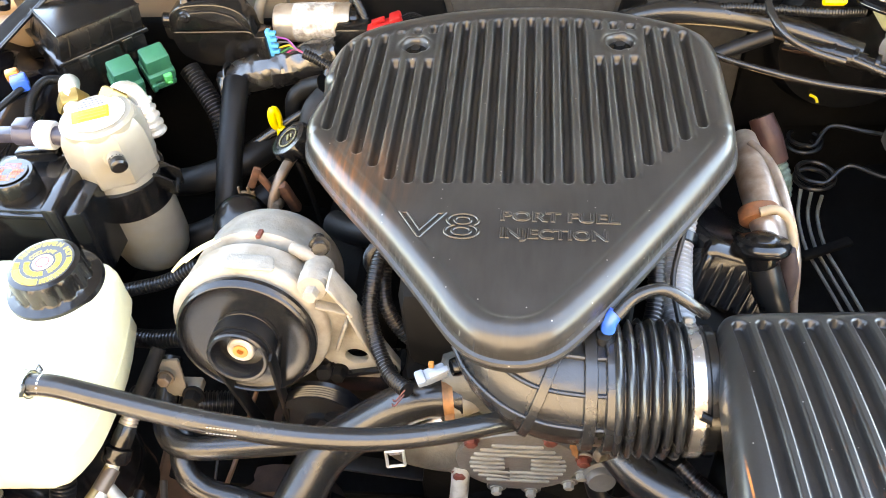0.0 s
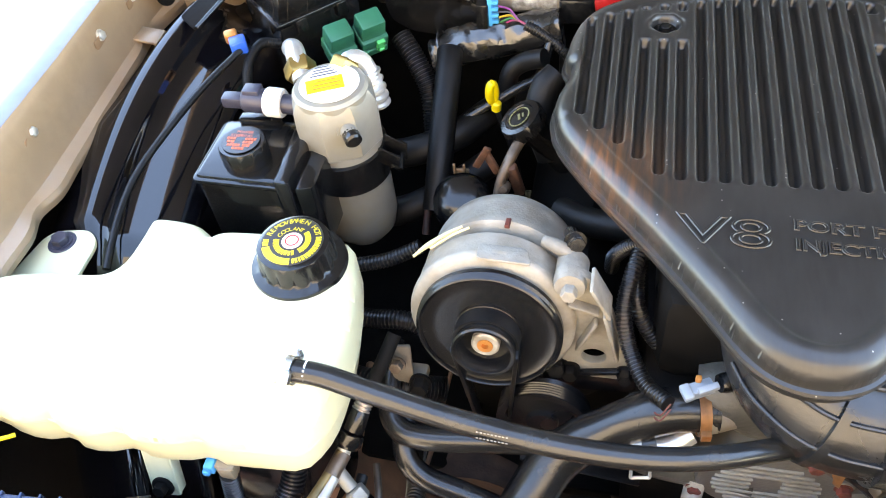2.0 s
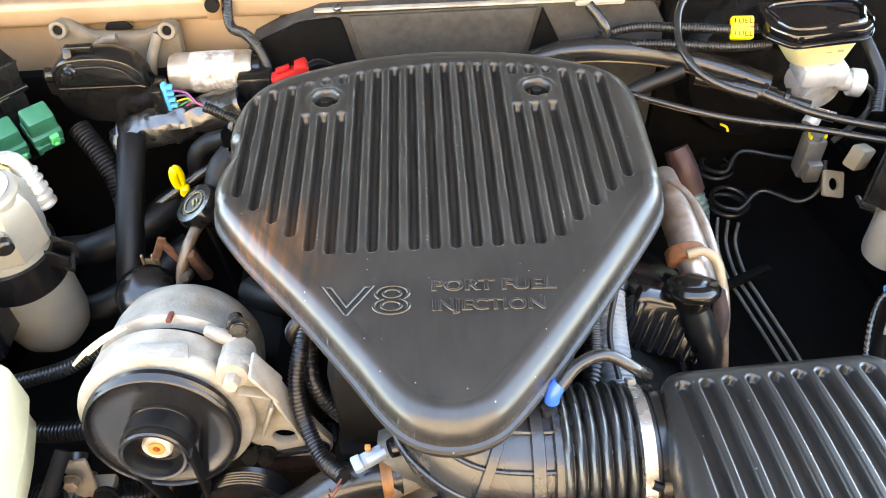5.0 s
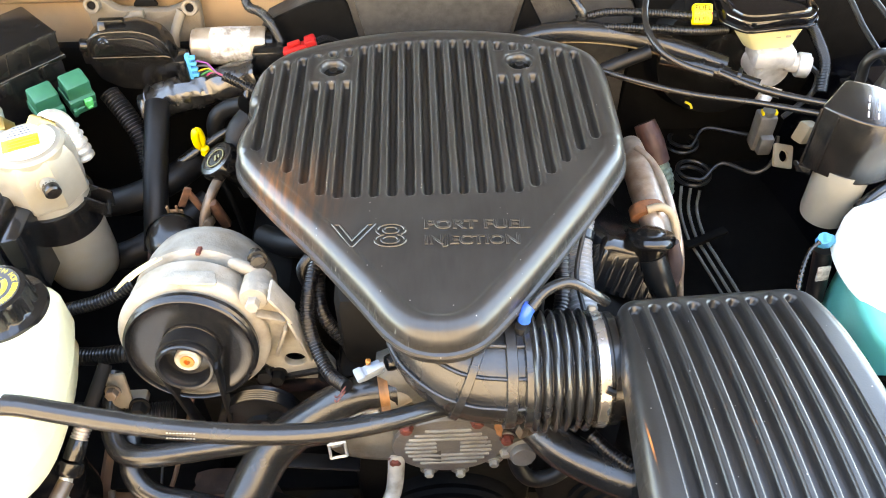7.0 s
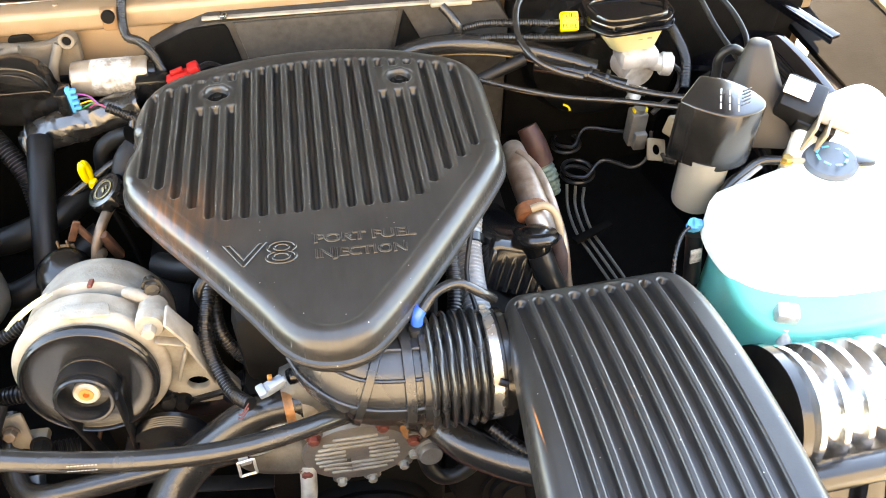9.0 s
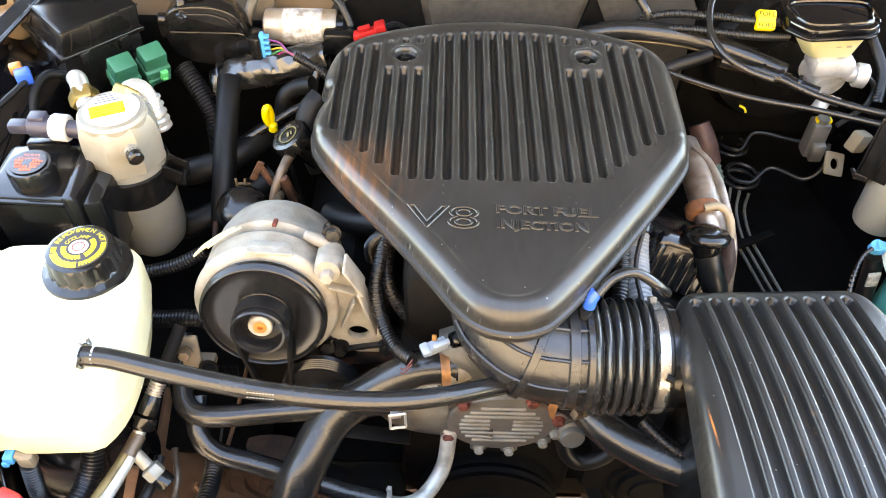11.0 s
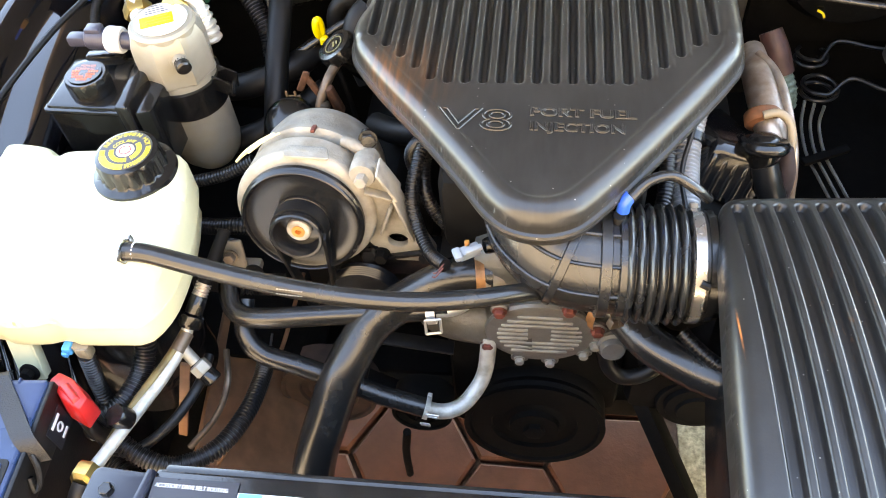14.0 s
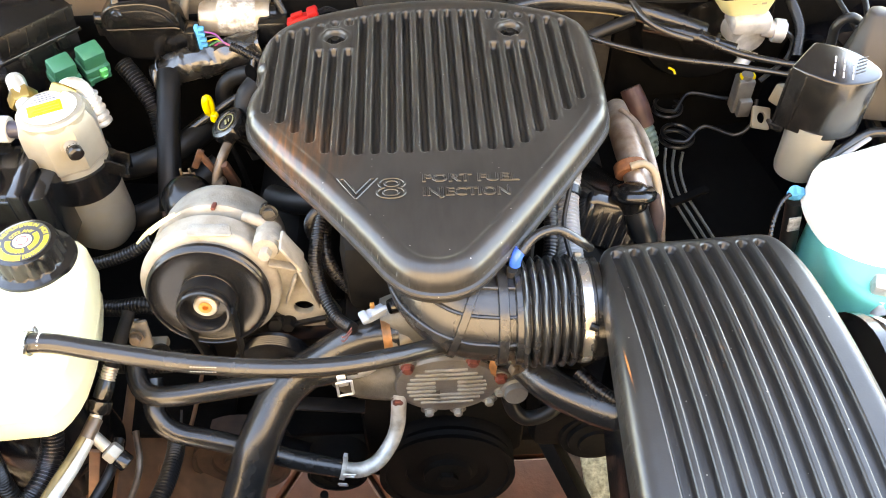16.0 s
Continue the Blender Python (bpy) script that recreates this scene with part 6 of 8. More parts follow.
for p, r, lab in (
    ([(-0.362, 0.880, 0.768), (-0.359, 0.849, 0.757), (-0.358, 0.800, 0.728), (-0.357, 0.755, 0.695), (-0.357, 0.71, 0.655)], 0.0165, "black sleeved hose standing beside the engine"),
        ([(-0.46, 0.80, 0.66), (-0.40, 0.775, 0.69), (-0.345, 0.80, 0.70), (-0.30, 0.86, 0.70), (-0.25, 0.90, 0.70)], 0.019, "black rubber hose looping behind the engine"),
    ([(-0.50, 0.76, 0.60), (-0.42, 0.73, 0.625), (-0.36, 0.755, 0.64), (-0.30, 0.80, 0.66)], 0.019, "black rubber hose low behind the accumulator"),
    ([(-0.240, 0.865, 0.775), (-0.268, 0.872, 0.762), (-0.285, 0.868, 0.745), (-0.29, 0.86, 0.70)], 0.012, "black rubber hose end beside the dipstick"),
    ([(-0.218, 0.800, 0.800), (-0.232, 0.785, 0.788), (-0.235, 0.765, 0.76), (-0.22, 0.75, 0.72)], 0.017, "black breather hose beside the cover"),
    ([(-0.20, 0.67, 0.715), (-0.16, 0.64, 0.73), (-0.10, 0.62, 0.75)], 0.016, "black hose under the engine cover"),
):
    single("rubber_hose", tube(p, r, 16), DARKRUB, lab, "hose", group="rubber hoses")
for p, r in (([(-0.30, 0.545, 0.60), (-0.345, 0.54, 0.655), (-0.40, 0.54, 0.655), (-0.47, 0.55, 0.65)], 0.011), ([(-0.31, 0.50, 0.59), (-0.36, 0.485, 0.61), (-0.42, 0.49, 0.61)], 0.0145), ([(-0.345, 0.60, 0.715), (-0.385, 0.588, 0.700), (-0.44, 0.58, 0.69)], 0.0085)):
    single("wiring_loom", tube(p, r, 14, rib=(0.0042, 0.14)), LOOM, "black corrugated loom between tank and alternator", "wiring", group="wiring looms")
single("wiring_loom", tube([(-0.43, 0.90, 0.775), (-0.405, 0.875, 0.752), (-0.385, 0.85, 0.72), (-0.38, 0.82, 0.66)], 0.014, 16, rib=(0.0046, 0.14)), DARKRUB, "thick black corrugated loom behind the accumulator", "wiring", group="wiring looms")
# rusty bracket behind the alternator and steel pipe
rb = thing("rusty_bracket", "rusted steel bracket behind the alternator", "bracket", (-0.265, 0.68, 0.70))
part("plate", join(box(-0.289, 0.690, 0.768, 0.009, 0.004, 0.036, 0.002, rot=(8, 26, 10)), box(-0.279, 0.692, 0.760, 0.010, 0.005, 0.036, 0.002, rot=(4, -22, -8))), BROWNRUST, rb)
part("arm", box(-0.252, 0.686, 0.742, 0.013, 0.012, 0.050, 0.004, rot=(10, -10, 0)), BROWNRUST, rb)
part("stud", lathe([(0.0062, 0), (0.0070, 0.002), (0.0070, 0.010), (0.004, 0.014)], (-0.262, 0.676, 0.742), (0, -1, 0.4), 14), BROWNST, rb)
single("steel_pipe", tube([(-0.244, 0.722, 0.778), (-0.250, 0.710, 0.776), (-0.258, 0.690, 0.768), (-0.266, 0.672, 0.750), (-0.270, 0.66, 0.722)], 0.0062, 12), BROWNST, "bent brown steel pipe below the oil filler", "pipe")
single("copper_pipe", tube([(-0.372, 0.84, 0.66), (-0.376, 0.80, 0.69), (-0.372, 0.76, 0.668), (-0.372, 0.70, 0.62)], 0.005, 10), RUSTPIPE, "thin brown pipe in the dark behind the alternator", "pipe")
for x, y, z in ((-0.325, 0.735, 0.700), (-0.348, 0.478, 0.690)):
    single("wire_clip", join(box(x, y, z, 0.018, 0.004, 0.010, 0.001), box(x - 0.008, y - 0.004, z + 0.008, 0.003, 0.004, 0.016, 0.001), box(x + 0.004, y - 0.004, z + 0.008, 0.003, 0.004, 0.016, 0.001)), BEIGED, "small pale spring clip", "clip", group="spring clips")
# bracket left of the alternator
lb = thing("steel_bracket", "bent steel bracket with bolts beside the alternator", "bracket", (-0.335, 0.47, 0.64))
part("plate", join(box(-0.341, 0.470, 0.678, 0.022, 0.006, 0.048, 0.003, rot=(-14, 0, 8)), box(-0.330, 0.474, 0.655, 0.026, 0.020, 0.012, 0.003)), DUSTALU, lb)
part("bolt", hexnut(0.009, 0.016, (-0.322, 0.462, 0.660), (0.1, -1, 0.3)), DULL, lb)
part("bolt", hexnut(0.007, 0.010, (-0.342, 0.462, 0.690), (0, -1, 0.3)), BROWNST, lb)
shift(lb, 0.003, -0.004, 0.012)

# tubes and looms below the reservoir
single("loom_plug", join(box(-0.489, 0.328, 0.696, 0.010, 0.012, 0.012, 0.002), box(-0.493, 0.324, 0.691, 0.007, 0.008, 0.008, 0.002)), CYAN, "light blue plug below the reservoir", "connector")
single("level_sensor", join(box(-0.474, 0.330, 0.690, 0.016, 0.014, 0.020, 0.003), box(-0.474, 0.330, 0.699, 0.019, 0.010, 0.004, 0.001)), TAN, "tan sensor plug below the reservoir", "sensor")
for p, r in (([(-0.475, 0.329, 0.683), (-0.479, 0.326, 0.655), (-0.482, 0.322, 0.625), (-0.476, 0.312, 0.595), (-0.46, 0.300, 0.57)], 0.0095), ([(-0.420, 0.370, 0.70), (-0.421, 0.352, 0.665), (-0.426, 0.328, 0.645), (-0.436, 0.296, 0.640), (-0.452, 0.278, 0.635), (-0.47, 0.265, 0.62)], 0.0125),
             ([(-0.462, 0.275, 0.615), (-0.425, 0.256, 0.594), (-0.385, 0.252, 0.577), (-0.347, 0.280, 0.566), (-0.328, 0.330, 0.556), (-0.326, 0.385, 0.541), (-0.335, 0.43, 0.52)], 0.0115), ([(-0.47, 0.262, 0.56), (-0.42, 0.232, 0.55), (-0.37, 0.225, 0.54)], 0.0125)):
    single("wiring_loom", tube(p, r, 14, rib=(0.0046, 0.16)), LOOM, "black corrugated loom beside the battery", "wiring", group="wiring looms")
for p, m_, lab in (([(-0.46, 0.262, 0.585), (-0.43, 0.262, 0.590), (-0.395, 0.290, 0.600), (-0.372, 0.335, 0.610), (-0.368, 0.375, 0.615)], RUBBER, "thin black hose beside the air-conditioning pipes"), ([(-0.40, 0.30, 0.52), (-0.37, 0.335, 0.54), (-0.36, 0.37, 0.56), (-0.37, 0.41, 0.57)], BROWNST, "thin browned pipe beside the inner panel"), ([(-0.42, 0.27, 0.47), (-0.36, 0.335, 0.49), (-0.33, 0.40, 0.52), (-0.325, 0.45, 0.55)], LOOM, "thin black wire across the inner panel")):
    single("thin_line", tube(p, 0.0062 if m_ is RUBBER else (0.0016 if m_ is LOOM else 0.0042), 10), m_, lab, "line")
arch = thing("dark_canister", "black painted canister below the reservoir", "canister", (-0.490, 0.440, 0.47))
part("body", lathe([(0.060, 0), (0.072, 0.01), (0.072, 0.195), (0.066, 0.203)], (-0.490, 0.440, 0.47), (0.02, -0.1, 1), 40), DRUM, arch)
part("band", lathe([(0.0725, 0.060), (0.0740, 0.064), (0.0740, 0.074), (0.0725, 0.078)], (-0.490, 0.440, 0.47), (0.02, -0.1, 1), 40), DRUM, arch)
part("lid", lathe([(0.0662, 0.202), (0.064, 0.206), (0.0, 0.208)], (-0.490, 0.440, 0.47), (0.02, -0.1, 1), 40), DRUM, arch)
part("flange", strip((-0.394, 0.362, 0.614), (-0.462, 0.362, 0.420), 0.005, 0.012), RUSTPANEL, apron, "brown welded flange")
acp = thing("air_conditioning_pipes", "bare aluminium air-conditioning pipes with service port", "pipe", (-0.40, 0.30, 0.62))
part("upper_pipe", tube([(-0.340, 0.470, 0.735), (-0.350, 0.440, 0.718), (-0.360, 0.416, 0.702)], 0.0072, 14), DULL, acp)
part("thread", tube([(-0.3595, 0.4175, 0.702), (-0.3640, 0.4060, 0.6945)], 0.0092, 16, 0.001, rib=(0.0032, 0.16)), HEAT, acp, "rust-tinted crimp rings")
part("sleeve", tube([(-0.3640, 0.4060, 0.6945), (-0.3665, 0.4000, 0.6900), (-0.3705, 0.3900, 0.6825)], [0.0095, 0.0112, 0.0112], 18), BLACKBOX, acp, "black plastic sleeve")
part("collar", lathe([(0.0110, 0.0), (0.0138, 0.002), (0.0142, 0.012), (0.0120, 0.016), (0.008, 0.017)], (-0.3710, 0.3890, 0.6815), (-0.26, -0.78, -0.57), 20), BLACKBOX, acp)
part("pipe", tube([(-0.376, 0.376, 0.672), (-0.379, 0.364, 0.664), (-0.383, 0.350, 0.660), (-0.391, 0.318, 0.659), (-0.401, 0.283, 0.662), (-0.413, 0.238, 0.668), (-0.424, 0.196, 0.674)], 0.0068, 16), PIPE, acp)
part("pipe", tube([(-0.378, 0.372, 0.672), (-0.384, 0.358, 0.666), (-0.393, 0.330, 0.664), (-0.404, 0.297, 0.665), (-0.417, 0.252, 0.664), (-0.430, 0.215, 0.655)], 0.0050, 14), STRAW, acp, "straw-coloured pipe")
part("weld", tube([(-0.377, 0.372, 0.668), (-0.384, 0.350, 0.663)], 0.0082, 12, 0.002), BROWNST, acp, "brown brazed joint")
part("fitting", lathe([(0.013, 0), (0.0145, 0.004), (0.0145, 0.016), (0.010, 0.020)], (-0.423, 0.205, 0.675), (-0.1, -1, 0.2), 6), BRASS, acp, "brass hexagon fitting")
part("end_hose", tube([(-0.424, 0.188, 0.676), (-0.428, 0.176, 0.668), (-0.436, 0.164, 0.640)], 0.0105, 14), RUBBER, acp)
part("port", join(tube([(-0.382, 0.358, 0.660), (-0.366, 0.347, 0.646)], 0.0068, 14), lathe([(0.0085, 0), (0.0112, 0.002), (0.0112, 0.013), (0.0095, 0.015)], (-0.3655, 0.3465, 0.6455), (0.72, -0.42, -0.60), 6)), CAN, acp, "pale hexagon service port")
part("port_cap", lathe([(0.0090, 0), (0.0102, 0.002), (0.0102, 0.013), (0.0085, 0.0145)], (-0.3550, 0.3405, 0.6370), (0.72, -0.42, -0.60), 20), BLACKBOX, acp, "black dust cap")
part("port_cap", lathe([(0.012, 0), (0.0125, 0.002), (0.0125, 0.018), (0.011, 0.020)], (-0.409, 0.262, 0.667), (-0.3, -0.2, 1), 24), BLACKBOX, acp, "black screw cap")

# battery
bt = thing("battery", "blue-topped black car battery with white labels", "battery", (-0.605, 0.17, 0.54))
BX0, BX1, BY0, BY1, BZ = -0.738, -0.472, 0.076, 0.258, 0.729
part("case", box((BX0 + BX1) / 2, (BY0 + BY1) / 2, 0.635, BX1 - BX0, BY1 - BY0, 0.185, 0.006), RUBBER, bt)
lid = part("top", join(prism(fillet([(BX0, BY0 + 0.035), (BX0, BY1), (BX1 + 0.006, BY1 + 0.002), (BX1 + 0.004, BY0 + 0.035)], 0.006), 0.700, BZ, 0.004), prism(fillet([(BX0, BY0), (BX0, BY0 + 0.028), (BX1 + 0.004, BY0 + 0.028), (BX1 + 0.004, BY0)], 0.005), 0.69, BZ - 0.006, 0.003)), BLUE, bt, "blue plastic top")
for i in range(13):
    part("rib", box(BX0 + 0.014 + 0.019 * i, BY1 - 0.001, BZ - 0.001, 0.0026, 0.006, 0.006, 0.001), BLUE, lid)
for k, (lx0, lx1) in enumerate(((-0.588, -0.478), (-0.706, -0.596))):
    part("label_recess", prism(fillet([(lx0 - 0.006, 0.1205), (lx0 - 0.006, 0.1735), (lx1 + 0.006, 0.1735), (lx1 + 0.006, 0.1205)], 0.006, 4), BZ - 0.001, BZ + 0.0012, 0.0004), DARKRUB, bt, "black recess round the label")
    lab = part("label", prism(fillet([(lx0, 0.1240), (lx0, 0.1700), (lx1, 0.1700), (lx1, 0.1240)], 0.005, 4), BZ + 0.0008, BZ + 0.0027, 0.0004), LABEL, bt, "blue warning label with a white border")
    part("border", prism(fillet([(lx0 + 0.0012, 0.1252), (lx0 + 0.0012, 0.1688), (lx1 - 0.0012, 0.1688), (lx1 - 0.0012, 0.1252)], 0.0045, 4), BZ + 0.0026, BZ + 0.0032, 0, None, [fillet([(lx0 + 0.0024, 0.1264), (lx0 + 0.0024, 0.1676), (lx1 - 0.0024, 0.1676), (lx1 - 0.0024, 0.1264)], 0.0036, 4)]), WHITE, lab)
    for cx in (0.029, 0.055, 0.079):
        part("rule", box(lx0 + cx - 0.002, 0.1430, BZ + 0.003, 0.0006, 0.020, 0.0005, 0), GREYPL, lab)
    part("lettering", lettering("DANGER/POISON", 0.0078, pose(lx0 + 0.022, 0.1595, BZ + 0.0031), 1.12), WHITE, lab, "white letters DANGER/POISON")
    part("triangle", prism([(lx0 + 0.013, 0.1595), (lx0 + 0.019, 0.1595), (lx0 + 0.016, 0.1655)], BZ + 0.0028, BZ + 0.0033, 0), WHITE, lab)
    random.seed(5 + k)
    for cx in (0.016, 0.042, 0.064, 0.088):
        for r_ in range(5):
            part("print_bar", box(lx0 + cx + 0.002 * (r_ % 2), 0.1452 - 0.0030 * r_, BZ + 0.003, 0.011 + 0.006 * random.random(), 0.0008, 0.0006, 0), GREYPL, lab)
        part("pictogram", lathe([(0.0030, 0), (0.0042, 0), (0.0042, 0.0006), (0.0030, 0.0006)], (lx0 + cx - 0.008, 0.1510, BZ + 0.0028), seg=14, ring=True), WHITE, lab)
        part("print_bar", box(lx0 + cx + 0.004, 0.1525, BZ + 0.003, 0.009, 0.0010, 0.0006, 0), GREYPL, lab)
    part("print_bar", box((lx0 + lx1) / 2, 0.1285, BZ + 0.003, 0.07, 0.0014, 0.0006, 0), WHITE, lab)
# maker's marks as plain shapes
for i in range(6):
    for j in range(4):
        part("dot", disc(0.0026, 0.0006, (-0.642 + 0.0078 * i, 0.246 - 0.0078 * j, BZ + 0.0002), bev=0.0001, seg=12), WHITE, bt)
part("print_block", box(-0.6235, 0.206, BZ + 0.0004, 0.040, 0.016, 0.0010, 0), WHITE, bt)
part("print_block", box(-0.5605, 0.227, BZ + 0.0004, 0.066, 0.012, 0.0010, 0, rot=(0, 0, 2)), mat("pale_blue_print", (0.22, 0.48, 0.72), 0.45, var=0.5, scale=160, bump=0), bt)
part("print_block", box(-0.5605, 0.209, BZ + 0.0004, 0.055, 0.014, 0.0010, 0, rot=(0, 0, 2)), WHITE, bt)
part("print_block", box(-0.560, 0.199, BZ + 0.0004, 0.066, 0.0025, 0.0010, 0, rot=(0, 0, 2)), WHITE, bt)
part("print_dot", disc(0.008, 0.0006, (-0.567, 0.243, BZ + 0.0003), bev=0.0001), WHITE, bt)
part("cell_ring", lathe([(0.0125, 0), (0.0138, 0), (0.0138, 0.001), (0.0125, 0.001)], (-0.507, 0.232, BZ), seg=30, ring=True), BLUE, bt)
part("cell_ring", lathe([(0.0125, 0), (0.0138, 0), (0.0138, 0.001), (0.0125, 0.001)], (-0.690, 0.232, BZ), seg=30, ring=True), BLUE, bt)
part("side_rail", box(BX1 + 0.0075, (BY0 + BY1) / 2 + 0.004, 0.704, 0.006, BY1 - BY0 - 0.006, 0.045, 0.002), RUBBER, bt, "black edge of the case")
part("side_sticker", box(-0.4612, 0.226, 0.690, 0.0012, 0.034, 0.034, 0), DECAL, bt, "black sticker with white print")
part("side_mark", join(box(-0.4602, 0.226, 0.702, 0.0012, 0.018, 0.0035, 0), lathe([(0.0035, 0), (0.0055, 0), (0.0055, 0.001), (0.0035, 0.001)], (-0.4606, 0.226, 0.691), (1, 0, 0), 14, ring=True), box(-0.4602, 0.226, 0.679, 0.0012, 0.012, 0.003, 0)), WHITE, bt)
bt.rotation_euler = (0, 0, radians(3.0))
shift(bt, 0.002, 0.004, 0.003)
stt = thing("battery_strap", "woven black carrying strap across the battery", "strap", (-0.505, 0.20, 0.70))
sp = np.array([(-0.527, 0.278, 0.726), (-0.521, 0.268, 0.7375), (-0.501, 0.245, 0.7375), (-0.481, 0.222, 0.7375), (-0.465, 0.204, 0.7370), (-0.456, 0.196, 0.730), (-0.452, 0.191, 0.716)])
sc_ = spline(sp, 0.004)
sv, sf = [], []
for i, p in enumerate(sc_):
    for dx, dz in ((-0.0108, 0), (0.0108, 0.001), (0.0108, -0.001), (-0.0108, -0.002)):
        sv.append((p[0] + dx, p[1] + dx * 0.25, p[2] + dz))
for i in range(len(sc_) - 1):
    for j in range(4):
        sf.append((4 * i + j, 4 * i + (j + 1) % 4, 4 * i + 4 + (j + 1) % 4, 4 * i + 4 + j))
part("webbing", (np.array(sv), sf), mat("woven_webbing", (0.006, 0.006, 0.0065), 0.55, var=0.4, scale=300, bump=0.8, bscale=600), stt)
part("loop", tube([(-0.458, 0.194, 0.724), (-0.453, 0.186, 0.714), (-0.452, 0.176, 0.702), (-0.455, 0.168, 0.700), (-0.458, 0.176, 0.712)], 0.0032, 8), RUBBER, stt)
rt = thing("terminal_cover", "bright red plastic battery terminal cover", "terminal cover", (-0.45, 0.255, 0.68))
part("hood", loft([(-0.480, 0.262), (-0.473, 0.279), (-0.449, 0.270), (-0.425, 0.250), (-0.430, 0.230), (-0.454, 0.240)], 0.684, [(-0.478, 0.268), (-0.471, 0.278), (-0.453, 0.271), (-0.430, 0.252), (-0.434, 0.238), (-0.456, 0.248)], 0.714, 0.0025), RED, rt)
part("flap", loft([(-0.464, 0.260), (-0.456, 0.267), (-0.434, 0.249), (-0.440, 0.241)], 0.712, [(-0.461, 0.260), (-0.456, 0.264), (-0.438, 0.249), (-0.442, 0.245)], 0.718, 0.0012), RED, rt)
shift(rt, 0.0, 0.008, 0.006)
single("battery_cable", tube([(-0.440, 0.250, 0.692), (-0.444, 0.252, 0.66), (-0.452, 0.262, 0.62), (-0.45, 0.27, 0.57)], 0.008, 12), RUBBER, "thick black battery cable", "cable")
single("yellow_wire", tube([(-0.735, 0.285, 0.725), (-0.705, 0.300, 0.728), (-0.678, 0.318, 0.722)], 0.0022, 8), YELLOW, "thin yellow wire beside the battery", "wire")
single("grey_bracket", join(box(-0.742, 0.302, 0.700, 0.028, 0.008, 0.07, 0.003), box(-0.742, 0.292, 0.668, 0.028, 0.024, 0.008, 0.003)), BEIGED, "dull beige steel bracket behind the battery", "bracket")

# radiator support panel with its decals
rs = thing("radiator_support", "black radiator support panel with printed decals", "panel", (-0.05, 0.09, 0.70))
part("panel", join(prism(fillet([(-0.312, 0.02), (-0.308, 0.172), (0.165, 0.170), (0.165, 0.02)], 0.006), 0.742, 0.770, 0.004), box(-0.06, 0.172, 0.752, 0.48, 0.008, 0.036, 0.003)), BLACKBOX, rs)
part("front_face", box(-0.06, 0.03, 0.70, 0.52, 0.02, 0.12, 0.004), BLACKBOX, rs)
part("end_block", join(prism(fillet([(-0.385, 0.02), (-0.372, 0.176), (-0.312, 0.172), (-0.330, 0.02)], 0.010), 0.70, 0.758, 0.005), prism([(-0.335, 0.03), (-0.313, 0.168), (-0.307, 0.168), (-0.312, 0.03)], 0.755, 0.776, 0.002)), SHEENBLACK, rs, "black end block tinted blue for its sheen")
part("bolt", hexnut(0.006, 0.006, (-0.352, 0.153, 0.757)), PULLEY, rs)
part("hole_rim", lathe([(0.010, 0.0), (0.013, 0.0015), (0.013, 0)], (-0.352, 0.10, 0.757), seg=20), DULL, rs)
dc = part("decal", box(-0.268, 0.098, 0.7705, 0.076, 0.130, 0.0012, 0), DECAL, rs, "black decal with white belt diagram")
part("lettering", lettering("ACCESSORY DRIVE BELT ROUTING", 0.0052, pose(-0.3035, 0.1545, 0.7714, 0, 0, -1), 0.80), WHITE, dc, "white letters ACCESSORY DRIVE BELT ROUTING")
for cx, cy, r in ((-0.272, 0.140, 0.0052), (-0.268, 0.127, 0.0085), (-0.281, 0.110, 0.0075), (-0.258, 0.108, 0.0085), (-0.270, 0.101, 0.0060)):
    part("diagram_ring", lathe([(r - 0.0007, 0), (r, 0), (r, 0.0005), (r - 0.0007, 0.0005)], (cx, cy, 0.7712), seg=24, ring=True), WHITE, dc)
part("diagram_line", join(tube([(-0.2765, 0.141, 0.7713), (-0.2885, 0.112, 0.7713)], 0.0005, 6), tube([(-0.250, 0.105, 0.7713), (-0.268, 0.094, 0.7713)], 0.0005, 6)), WHITE, dc)
for i in range(2):
    y0 = 0.152 - 0.032 * i
    nt = part("notice_label", box(-0.184, y0 - 0.012, 0.7707, 0.090, 0.028, 0.0012, 0), WHITE, rs, "white notice label")
    part("blue_field", box(-0.2175, y0 - 0.005, 0.7714, 0.021, 0.013, 0.0008, 0), NOTICE, nt)
    part("lettering", lettering("NOTICE", 0.0062, pose(-0.227, y0 - 0.0075, 0.7719), 0.86), WHITE, nt, "white letters NOTICE")
    for j in range(4):
        part("print_bar", box(-0.172, y0 - 0.002 - 0.006 * j, 0.7714, 0.058 - 0.006 * (j % 2), 0.0012, 0.0005, 0), GREYPL, nt)

# rear left corner: tower, arm, prop rod, looms on the inner fender
tw = single("cowl_corner", join(prism(fillet([(-0.745, 0.925), (-0.70, 0.93), (-0.66, 0.955), (-0.60, 1.00), (-0.60, 1.04), (-0.745, 1.04)], 0.02), 0.66, 0.825, 0.02, None, (), 4), box(-0.690, 0.965, 0.825, 0.07, 0.10, 0.05, 0.018, 4, rot=(10, 18, 20)), tube([(-0.690, 0.945, 0.850), (-0.665, 0.955, 0.852)], 0.022, 18)), BEIGE, "beige painted corner of fender and cowl", "body panel", "structure")
# solid disc laid on the panel; its near-black colour stands for the hole's shade
single("hole_disc", disc(0.016, 0.006, (-0.7465, 0.900, 0.829), (1, -0.25, 0.2), seg=24), DULL, "near-black disc standing for a hole in the beige panel", "hole")
